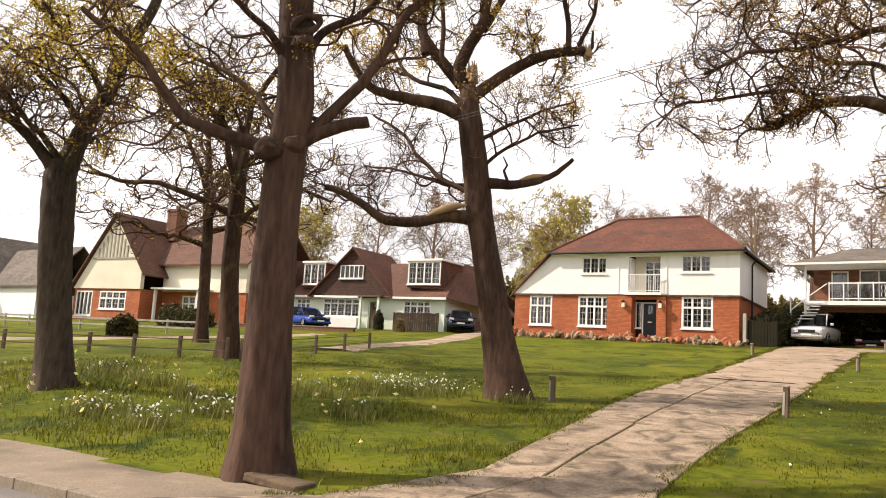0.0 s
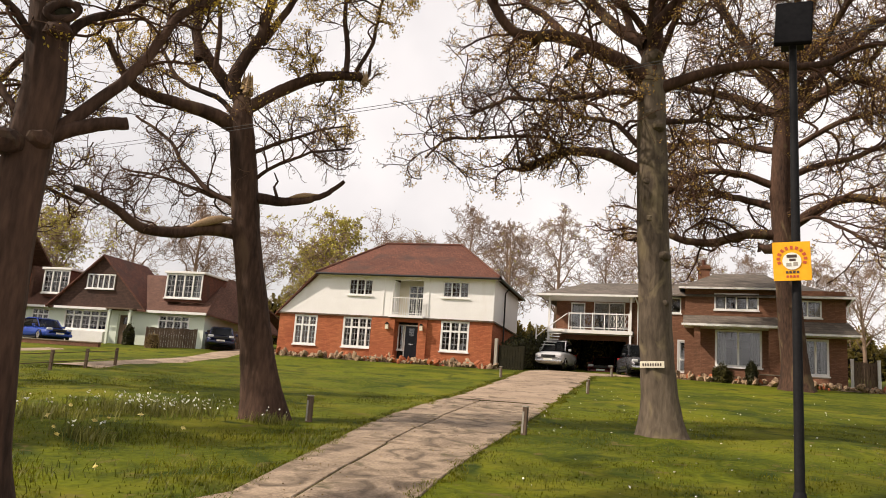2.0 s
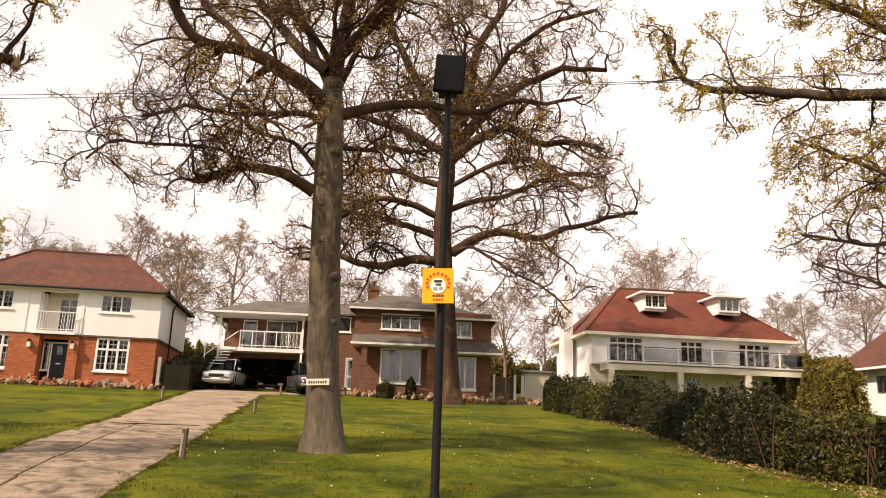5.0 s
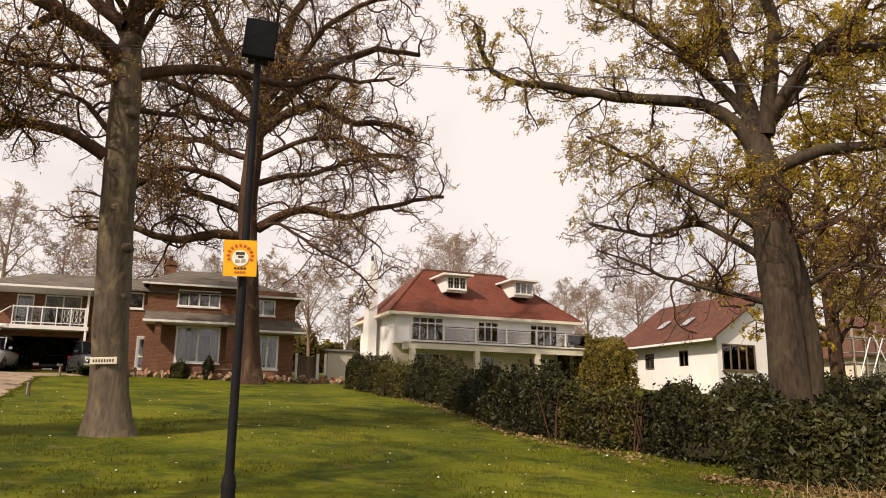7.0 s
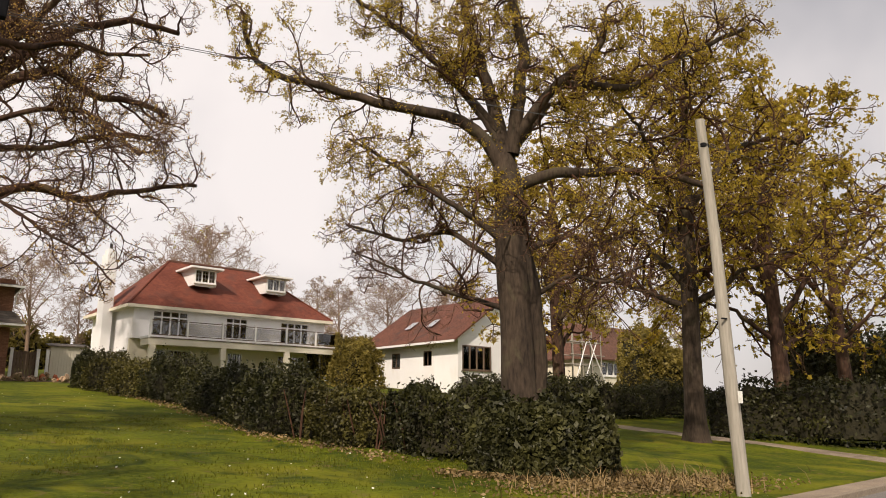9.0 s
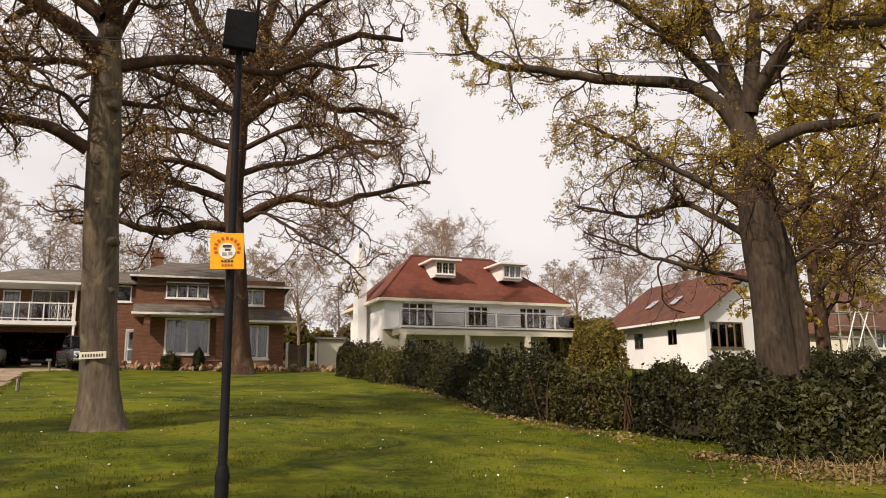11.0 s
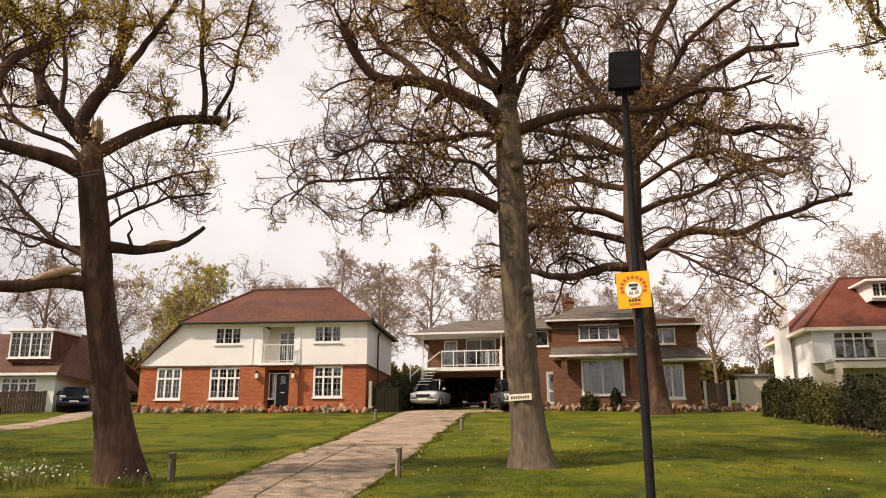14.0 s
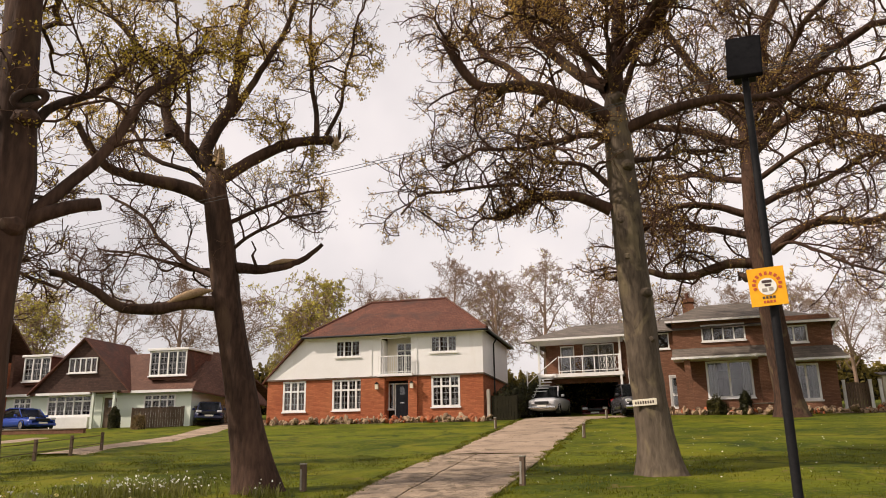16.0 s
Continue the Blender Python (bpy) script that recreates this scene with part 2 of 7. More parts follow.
M_LENS = material("lamp_lens", (0.55, 0.56, 0.58), (0.8, 0.8, 0.8), 3, 0.15, 0, 20)
M_TAIL = material("tail_lens", (0.3, 0.01, 0.01), (0.45, 0.02, 0.02), 3, 0.2, 0, 20)


def blotched(m, colour, scale, lo, hi, stretch=(1, 1, 1), warp=0.6):
    """Lays irregular patches of another colour (moss, soil, thatch, lichen) over a surface."""
    n, l = m.node_tree.nodes, m.node_tree.links
    tc, mp, ns = n.new("ShaderNodeTexCoord"), n.new("ShaderNodeMapping"), n.new("ShaderNodeTexNoise")
    mp.inputs["Scale"].default_value = stretch
    ns.inputs["Scale"].default_value, ns.inputs["Detail"].default_value, ns.inputs["Distortion"].default_value = scale, 7.0, warp
    mr, mx = n.new("ShaderNodeMapRange"), n.new("ShaderNodeMixRGB")
    mr.inputs["From Min"].default_value, mr.inputs["From Max"].default_value = lo, hi
    mx.inputs[2].default_value = (*colour, 1)
    l.new(tc.outputs["Object"], mp.inputs["Vector"])
    l.new(mp.outputs["Vector"], ns.inputs["Vector"])
    l.new(ns.outputs["Fac"], mr.inputs["Value"])
    l.new(mr.outputs["Result"], mx.inputs[0])
    for b in [q for q in n if q.type in ("BSDF_PRINCIPLED", "BSDF_TRANSLUCENT")]:
        socket = b.inputs["Base Color"] if b.type == "BSDF_PRINCIPLED" else b.inputs["Color"]
        if b.type == "BSDF_PRINCIPLED":
            src = socket.links[0].from_socket
            l.new(src, mx.inputs[1])
        l.new(mx.outputs[0], socket)


blotched(M_GRASS, (0.15, 0.138, 0.010), 0.55, 0.48, 0.74)
blotched(M_GRASS, (0.024, 0.040, 0.004), 0.8, 0.50, 0.70, warp=1.2)
blotched(M_GRASS, (0.13, 0.095, 0.035), 2.3, 0.62, 0.74)
blotched(M_DRIVE, (0.105, 0.077, 0.052), 1.2, 0.48, 0.66, warp=1.8)
blotched(M_DRIVE, (0.085, 0.070, 0.035), 2.2, 0.62, 0.72)
blotched(M_GRAVEL, (0.085, 0.062, 0.040), 0.9, 0.55, 0.70, warp=1.5)
blotched(M_PAVE, (0.115, 0.087, 0.062), 0.9, 0.50, 0.78, warp=0.2)
blotched(M_PAVE, (0.31, 0.25, 0.18), 3.0, 0.56, 0.80, warp=0.1)
blotched(M_ROAD, (0.22, 0.20, 0.175), 1.2, 0.52, 0.80, warp=0.1)
blotched(M_BARK, (0.12, 0.085, 0.045), 1.7, 0.56, 0.68, (1, 1, 0.5))
blotched(M_BARK_GREY, (0.175, 0.138, 0.082), 1.6, 0.54, 0.66, (1, 1, 0.6), 1.2)
blotched(M_BARK_GREY, (0.045, 0.032, 0.022), 1.1, 0.58, 0.68, (1, 1, 0.5), 1.2)
blotched(M_BARK_DARK, (0.075, 0.062, 0.036), 1.5, 0.56, 0.70, (1, 1, 0.5), 1.0)
blotched(M_BARK_RED, (0.115, 0.070, 0.043), 1.4, 0.58, 0.70, (1, 1, 0.4), 1.0)
blotched(M_BARK_RED, (0.022, 0.013, 0.009), 1.0, 0.58, 0.70, (1, 1, 0.35), 1.0)
blotched(M_TILE, (0.070, 0.036, 0.027), 0.7, 0.52, 0.70)
blotched(M_TILE_R, (0.11, 0.040, 0.028), 0.6, 0.52, 0.70)
blotched(M_RENDER, (0.77, 0.75, 0.715), 0.8, 0.56, 0.72, (1, 1, 0.35))
blotched(M_STONE, (0.055, 0.038, 0.025), 2.0, 0.52, 0.66)


def car_paint(name, c):
    return material(name, tuple(0.85 * q for q in c), c, 1.0, 0.22, 0, 30, spec=0.6)


M_SILVER = car_paint("silver_car_paint", (0.55, 0.55, 0.56))
M_CARGLASS = material("tinted_car_glass", (0.006, 0.007, 0.008), (0.010, 0.011, 0.012), 1, 0.12, 0, 10, spec=0.16)
M_NAVY = car_paint("navy_car_paint", (0.012, 0.018, 0.06))
M_CHARCOAL = car_paint("charcoal_car_paint", (0.05, 0.05, 0.055))
M_BLUE = car_paint("bright_blue_car_paint", (0.02, 0.06, 0.32))
M_MAROON = car_paint("maroon_car_paint", (0.16, 0.03, 0.03))


# ---- building helpers ----
SPLIT = {"wall", "side_wall", "upper_wall", "porch_pier", "fascia", "soffit", "porch_cheek", "top_rail", "trim", "veranda_post", "back_wall", "step_bolt", "clip", "drip_band", "railing", "foot_rail", "balcony_beam", "bracket", "dormer_cheek"}


def part(name, bm, mat, parent=None, label=""):
    """Links a bmesh as one mesh object, under a thing or a part; walls and strips that don't touch become parts of their own."""
    if name in SPLIT:
        left, groups = set(bm.verts), []
        while left:
            todo, seen = [left.pop()], []
            while todo:
                q = todo.pop()
                seen.append(q)
                for e in q.link_edges:
                    o = e.other_vert(q)
                    if o in left:
                        left.discard(o)
                        todo.append(o)
            groups.append(seen)
        for g in groups[1:]:
            sub, at = bmesh.new(), {}
            for q in g:
                at[q] = sub.verts.new(q.co)
            for f in {f for q in g for f in q.link_faces}:
                sub.faces.new([at[q] for q in f.verts])
            link_part(name, sub, mat, parent, label)
        bmesh.ops.delete(bm, geom=[q for g in groups[1:] for q in g], context="VERTS")
    return link_part(name, bm, mat, parent, label)


def link_part(name, bm, mat, parent=None, label=""):
    me = bpy.data.meshes.new(name)
    bm.normal_update()
    bm.to_mesh(me)
    bm.free()
    me.materials.append(mat)
    ob = new(name, me)
    if parent is not None:
        ob.parent = parent
    if label:
        ob["label"] = label
    return ob


def solid(name, verts, faces, mat, parent=None, label="", smooth=False):
    """Links arrays of corners and faces as one mesh object."""
    me = bpy.data.meshes.new(name)
    v = np.asarray(verts, dtype=np.float32)
    q = np.asarray(faces, dtype=np.int32)
    k = q.shape[1]
    me.vertices.add(len(v))
    me.vertices.foreach_set("co", v.ravel())
    me.loops.add(q.size)
    me.loops.foreach_set("vertex_index", q.ravel())
    me.polygons.add(len(q))
    me.polygons.foreach_set("loop_start", np.arange(0, q.size, k, dtype=np.int32))
    if smooth:
        me.polygons.foreach_set("use_smooth", np.ones(len(q), dtype=bool))
    me.update(calc_edges=True)
    me.materials.append(mat)
    ob = new(name, me)
    if parent is not None:
        ob.parent = parent
    if label:
        ob["label"] = label
    return ob


def base(name, m, label, category, group="", kind=""):
    ob = new(name)
    ob.empty_display_size = 0.2
    ob.matrix_world = m
    return tagged(ob, label, category, group, kind)


def box(bm, x0, x1, y0, y1, z0, z1, bevel=0.0):
    vs = [bm.verts.new(p) for p in ((x0, y0, z0), (x1, y0, z0), (x1, y1, z0), (x0, y1, z0), (x0, y0, z1), (x1, y0, z1), (x1, y1, z1), (x0, y1, z1))]
    fs = [bm.faces.new([vs[i] for i in f]) for f in ((3, 2, 1, 0), (4, 5, 6, 7), (0, 1, 5, 4), (1, 2, 6, 5), (2, 3, 7, 6), (3, 0, 4, 7))]
    if bevel:
        edges = list({e for f in fs for e in f.edges})
        bmesh.ops.bevel(bm, geom=edges, offset=bevel, segments=2, affect="EDGES", profile=0.5)
    return bm


def boxes(*dims, bevel=0.0):
    bm = bmesh.new()
    for d in dims:
        box(bm, *d, bevel=bevel)
    return bm


def slab(pts, thick):
    """A flat piece with these corners, thickened downwards."""
    bm = bmesh.new()
    top = [bm.verts.new(p) for p in pts]
    low = [bm.verts.new((p[0], p[1], p[2] - thick)) for p in pts]
    bm.faces.new(top)
    bm.faces.new(low[::-1])
    n = len(pts)
    for i in range(n):
        bm.faces.new((top[i], low[i], low[(i + 1) % n], top[(i + 1) % n]))
    bmesh.ops.recalc_face_normals(bm, faces=bm.faces)
    return bm


def extrude_profile(pts, y0, y1):
    """A prism: an outline in x and z, drawn out from y0 to y1."""
    bm = bmesh.new()
    a = [bm.verts.new((x, y0, z)) for x, z in pts]
    b = [bm.verts.new((x, y1, z)) for x, z in pts]
    bm.faces.new(a)
    bm.faces.new(b[::-1])
    n = len(pts)
    for i in range(n):
        bm.faces.new((a[i], b[i], b[(i + 1) % n], a[(i + 1) % n]))
    bmesh.ops.recalc_face_normals(bm, faces=bm.faces)
    return bm


def wall_bm(x0, x1, z0, z1, y0, y1, holes=()):
    """A wall along x with openings (x0, x1, z0, z1) that go through it."""
    xs = sorted({x0, x1, *[c for h in holes for c in h[:2]]})
    zs = sorted({z0, z1, *[c for h in holes for c in h[2:]]})
    xs, zs = [c for c in xs if x0 <= c <= x1], [c for c in zs if z0 <= c <= z1]
    full = {}
    for i in range(len(xs) - 1):
        for j in range(len(zs) - 1):
            cx, cz = (xs[i] + xs[i + 1]) / 2, (zs[j] + zs[j + 1]) / 2
            full[i, j] = not any(h[0] < cx < h[1] and h[2] < cz < h[3] for h in holes)
    bm, vs = bmesh.new(), {}

    def v(i, j, k):
        if (i, j, k) not in vs:
            vs[i, j, k] = bm.verts.new((xs[i], (y0, y1)[k], zs[j]))
        return vs[i, j, k]

    for (i, j), f in full.items():
        if not f:
            continue
        bm.faces.new((v(i, j, 0), v(i + 1, j, 0), v(i + 1, j + 1, 0), v(i, j + 1, 0)))
        bm.faces.new((v(i, j, 1), v(i, j + 1, 1), v(i + 1, j + 1, 1), v(i + 1, j, 1)))
        for di, dj, e in ((-1, 0, ((i, j), (i, j + 1))), (1, 0, ((i + 1, j + 1), (i + 1, j))), (0, -1, ((i + 1, j), (i, j))), (0, 1, ((i, j + 1), (i + 1, j + 1)))):
            if not full.get((i + di, j + dj), False):
                (a, b), (c, d) = e
                bm.faces.new((v(a, b, 0), v(c, d, 0), v(c, d, 1), v(a, b, 1)))
    return bm


def window(parent, x0, x1, z0, z1, y, cols=3, bars=(0.62,), lattice=0, mat=None, curtain_and_sheen=0, thick=0.07):
    """A framed window in a wall's face: frame and mullions in one mesh, each pane and the sill under it."""
    mat = mat or M_WHITE
    t, d = thick, 0.09
    w = (x1 - x0 - t) / cols
    zc = [z0 + t / 2] + [z0 + (z1 - z0) * b for b in bars] + [z1 - t / 2]
    cells = [(x0 + t / 2 + i * w, lo, hi) for i in range(cols) for lo, hi in zip(zc, zc[1:])]
    bm = wall_bm(x0, x1, z0, z1, y - 0.03, y + d, [(a + t / 2, a + w - t / 2, lo + t / 2, hi - t / 2) for a, lo, hi in cells])
    ob = part("window", bm, mat, parent)
    for a, lo, hi in cells:
        g = part("pane", boxes((a + t * 0.3, a + w - t * 0.3, y + 0.035, y + 0.043, lo + t * 0.3, hi - t * 0.3)), M_GLASS, ob)
        g.visible_shadow = False
    if lattice:
        b, holes = 0.02, []
        for a, lo, hi in cells:
            k = max(1, round((hi - lo) / 0.36))
            for q in range(2):
                for r in range(k):
                    holes.append((a + w * q / 2 + b, a + w * (q + 1) / 2 - b, lo + (hi - lo) * r / k + b, lo + (hi - lo) * (r + 1) / k - b))
        part("lattice", wall_bm(x0 + t / 2, x1 - t / 2, zc[0], zc[-1], y + 0.012, y + 0.028, holes), M_LEAD if mat is M_WHITE else mat, ob)
    part("sill", boxes((x0 - 0.06, x1 + 0.06, y - 0.10, y + 0.05, z0 - 0.07, z0 - 0.003)), mat, ob)
    if curtain_and_sheen:
        s = (x1 - x0) * (0.22 if curtain_and_sheen is True else curtain_and_sheen)
        for a, b in ((x0 + 0.08, x0 + s), (x1 - s, x1 - 0.08))[:1 if curtain_and_sheen == 0.5 else 2]:
            part("curtain_and_sheen", pleated(a, b, z0 + 0.08, z1 - 0.05, y + 0.22), M_CURTAIN, ob)
    return ob


def pleated(x0, x1, z0, z1, y):
    bm = bmesh.new()
    n = max(6, int((x1 - x0) / 0.06))
    rows = []
    for i in range(n + 1):
        x, dy = x0 + (x1 - x0) * i / n, 0.025 * (-1) ** i
        rows.append([bm.verts.new((x, y + dy + e, z)) for e in (0, 0.01) for z in (z0, z1)])
    for a, b in zip(rows, rows[1:]):
        bm.faces.new((a[0], b[0], b[1], a[1]))
        bm.faces.new((a[2], a[3], b[3], b[2]))
    return bm


def tubes(P, R, sides=6):
    """Tapered limbs along many lines at once: P is (lines, points, 3), R is (lines, points)."""
    n, k, _ = P.shape
    tan = np.gradient(P, axis=1)
    tan /= np.linalg.norm(tan, axis=2, keepdims=True) + 1e-9
    ref = np.where(np.abs(tan[:, :1, 2:3]) < 0.8, np.array([0, 0, 1.0]), np.array([1.0, 0, 0]))
    a = np.cross(tan, np.broadcast_to(ref, tan.shape))
    a /= np.linalg.norm(a, axis=2, keepdims=True) + 1e-9
    b = np.cross(tan, a)
    ang = np.arange(sides) * 2 * np.pi / sides
    ring = P[:, :, None, :] + R[:, :, None, None] * (np.cos(ang)[:, None] * a[:, :, None, :] + np.sin(ang)[:, None] * b[:, :, None, :])
    idx = np.arange(n * k * sides).reshape(n, k, sides)
    i0, i1 = idx[:, :-1], idx[:, 1:]
    f = np.stack([i0, np.roll(i0, -1, 2), np.roll(i1, -1, 2), i1], -1).reshape(-1, 4)
    return ring.reshape(-1, 3), f


def tube_thing(name, pts, r, mat, parent=None, sides=8, label=""):
    P = np.array(pts, float)[None]
    v, f = tubes(P, np.full(P.shape[:2], r) if np.isscalar(r) else np.array(r, float)[None], sides)
    return solid(name, v, f, mat, parent, label, smooth=True)


def leaves_mesh(points, size, rng, flat=0.0):
    """Small folded leaves, scattered at these points."""
    n = len(points)
    d = rng.normal(size=(n, 3))
    d[:, 2] *= 1 - flat
    d /= np.linalg.norm(d, axis=1, keepdims=True)
    e = rng.normal(size=(n, 3))
    e -= (e * d).sum(1, keepdims=True) * d
    e /= np.linalg.norm(e, axis=1, keepdims=True)
    u = np.cross(d, e)
    s = size * rng.uniform(0.6, 1.3, (n, 1))
    v = np.stack([points - d * s, points + e * s * 0.55 + u * s * 0.15, points + d * s, points - e * s * 0.55 + u * s * 0.15], 1).reshape(-1, 3)
    return v, np.arange(n * 4).reshape(-1, 4)


# ---- lie of the land ----
ROAD_TURN = radians(11.7)
CA, SA = math.cos(ROAD_TURN), math.sin(ROAD_TURN)


def along(x, y):
    """Places along the road (u) and away from it (v)."""
    return CA * x + SA * y, -SA * x + CA * y


def spot(u, v):
    return CA * u - SA * v, SA * u + CA * v


def rise(x, y):
    """Height of the ground: level road, then a lawn that climbs to the houses."""
    u, v = CA * x + SA * y, -SA * x + CA * y
    z = 0.083 * np.clip(v - 7.0, 0, 55)
    side = 0.04 * np.clip(-8 - u, 0, 10) * np.clip((v - 7.0) / 3, 0, 1) * np.clip((34 - v) / 20, 0, 1)
    return z + side


# ---- ground, road and drive ----
rng = np.random.default_rng(7)


def drive_edges(v):
    """Left and right edge of the drive, at a distance from the road."""
    left = np.interp(v, [5.6, 6.9, 8.7, 12.7, 17.5, 25.6, 41.7, 46], [-6.6, -5.6, -4.6, -4.95, -5.3, -5.0, -4.8, -4.8])
    right = np.interp(v, [5.6, 6.9, 8.0, 10.1, 12.3, 17.2, 28.1, 42.6, 46], [-1.2, -2.0, -2.4, -2.4, -2.4, -2.05, -1.5, -0.7, 3.0])
    return left, right


def sheet(us, vs, name, mat, drop, parent=None, wave=0.0, label="", category="", kind="structure"):
    U, V = np.meshgrid(us, vs, indexing="ij")
    X, Y = CA * U - SA * V, SA * U + CA * V
    Zg = rise(X, Y) + drop(U, V)
    if np.any(wave):
        l_, r_ = drive_edges(V)
        wave = wave * np.clip(np.maximum(l_ - U, U - r_) / 0.8, 0, 1)
        Zg = Zg + wave * (np.sin(U * 0.9 + np.sin(V * 0.7)) * np.sin(V * 0.8 + 1.3 * np.sin(U * 0.4))) * np.clip((V - 8) / 4, 0, 1) * np.clip((40 - V) / 10, 0, 1)
    idx = np.arange(U.size).reshape(U.shape)
    f = np.stack([idx[:-1, :-1], idx[1:, :-1], idx[1:, 1:], idx[:-1, 1:]], -1).reshape(-1, 4)
    ob = solid(name, np.stack([X, Y, Zg], -1).reshape(-1, 3), f, mat, parent, "", smooth=True)
    return tagged(ob, label, category, "", kind) if label else ob


far_u = np.concatenate([-np.geomspace(2500, 46, 14), np.linspace(-45, 45, 181), np.geomspace(46, 2500, 14)])
far_v = np.concatenate([-np.geomspace(2500, 12, 10), np.linspace(-10, 5.6, 8), [5.8, 5.95, 6.3, 6.6], np.linspace(6.75, 46, 160), np.geomspace(47, 2500, 16)])
sheet(far_u, far_v, "ground", M_GRASS, lambda U, V: np.where((V < 6.7) & (U < 5.2) | (V < 5.9), -0.14, 0.0), wave=0.035, label="rough mown lawn rising gently to the houses", category="lawn")
long_u = np.concatenate([-np.geomspace(900, 62, 8), np.linspace(-60, 60, 121), np.geomspace(62, 900, 8)])
sheet(long_u, np.linspace(0.62, 5.3, 8), "road", M_ROAD, lambda U, V: -0.11 + 0 * U, label="worn grey asphalt road along the verge", category="road")
sheet(np.linspace(5.0, 300, 40), np.linspace(5.45, 6.0, 3), "pavement_east", M_PAVE, lambda U, V: 0.006 + 0 * U, label="narrow strip of tarmac footpath beside the kerb", category="pavement")
sheet(long_u[long_u < 5.4], np.linspace(5.45, 6.95, 5), "pavement", M_PAVE, lambda U, V: 0.004 + 0.01 * np.sin(U * 1.7) * (V > 6), label="narrow dusty tarmac footpath beside the kerb", category="pavement")
sheet(long_u, np.linspace(-2.6, 0.45, 4), "pavement_far", M_PAVE, lambda U, V: 0.004 + 0 * U, label="tarmac footpath on the far side of the road", category="pavement")
kerb = base("kerb", Matrix.Identity(4), "row of worn pale kerb stones along the road", "kerb", kind="structure")
kerb_me = None
for i in range(100):
    m = Matrix.Translation((*spot(-30 + (i % 60) * 0.92 + (i // 60) * 12, 5.375 if i < 60 else 0.535), -0.055)) @ Matrix.Rotation(ROAD_TURN, 4, "Z")
    if kerb_me is None:
        k = part("kerb_stone", boxes((-0.455, 0.455, -0.075, 0.075, -0.10, 0.065), bevel=0.012), M_KERB, kerb)
        kerb_me = k.data
    else:
        k = new("kerb_stone", kerb_me)
        k.parent = kerb
    k.matrix_world = m


drive = base("drive", Matrix.Identity(4), "cracked concrete drive leading up to the houses", "driveway", kind="structure")
cuts = np.concatenate([[5.5, 7.0], np.arange(9.2, 25, 2.4)])
for a, b in zip(cuts, cuts[1:]):
    (la, ra), (lb, rb) = drive_edges(a), drive_edges(b)
    mid_ = 0.36 + rng.uniform(-0.012, 0.012)
    for s0, s1 in ((0.0, mid_), (mid_, 1.0)):
        pts = []
        for uu, vv in ((la + (ra - la) * s0 + 0.016, a + 0.012), (la + (ra - la) * s1 - 0.016, a + 0.012), (lb + (rb - lb) * s1 - 0.02, b - 0.012), (lb + (rb - lb) * s0 + 0.02, b - 0.012)):
            x, y = spot(uu, vv)
            pts.append((x, y, float(rise(x, y)) + 0.028 + rng.uniform(-0.008, 0.008)))
        bm = slab(pts, 0.12)
        bmesh.ops.bevel(bm, geom=list(bm.edges), offset=0.012, segments=1, affect="EDGES")
        part("concrete_slab", bm, M_DRIVE, drive)
vv = np.linspace(23.62, 45.5, 24)
rows = []
for v_ in vv:
    l_, r_ = drive_edges(v_)
    for s in np.linspace(0, 1, 7):
        x, y = spot(l_ + (r_ - l_) * s, v_)
        rows.append((x, y, float(rise(x, y)) + 0.045 - 0.055 * (s in (0.0, 1.0))))
idx = np.arange(24 * 7).reshape(24, 7)
solid("gravel_stretch", rows, np.stack([idx[:-1, :-1], idx[:-1, 1:], idx[1:, 1:], idx[1:, :-1]], -1).reshape(-1, 4), M_GRAVEL, drive)


# ---- houses ----
def house_frame(name, x, y, z, turn, label):
    return base(name, Matrix.Translation((x, y, z)) @ Matrix.Rotation(radians(turn), 4, "Z"), label, "house")


def chimney(parent, x, y, z0, z1, w, mat, pots=1):
    bm = boxes((x - w / 2, x + w / 2, y - w / 2, y + w / 2, z0, z1), (x - w / 2 - 0.06, x + w / 2 + 0.06, y - w / 2 - 0.06, y + w / 2 + 0.06, z1 - 0.25, z1 - 0.1))
    c = part("chimney", bm, mat, parent)
    for i in range(pots):
        px = x + (i - (pots - 1) / 2) * 0.35
        tube_thing("chimney_pot", [(px, y, z1 - 0.03), (px, y, z1 + 0.2), (px, y, z1 + 0.4)], [0.12, 0.10, 0.12], M_TILE, c)


def gutter(parent, pts, r=0.06, mat=None):
    tube_thing("gutter", pts, r, mat or M_GUTTER, parent, 6)


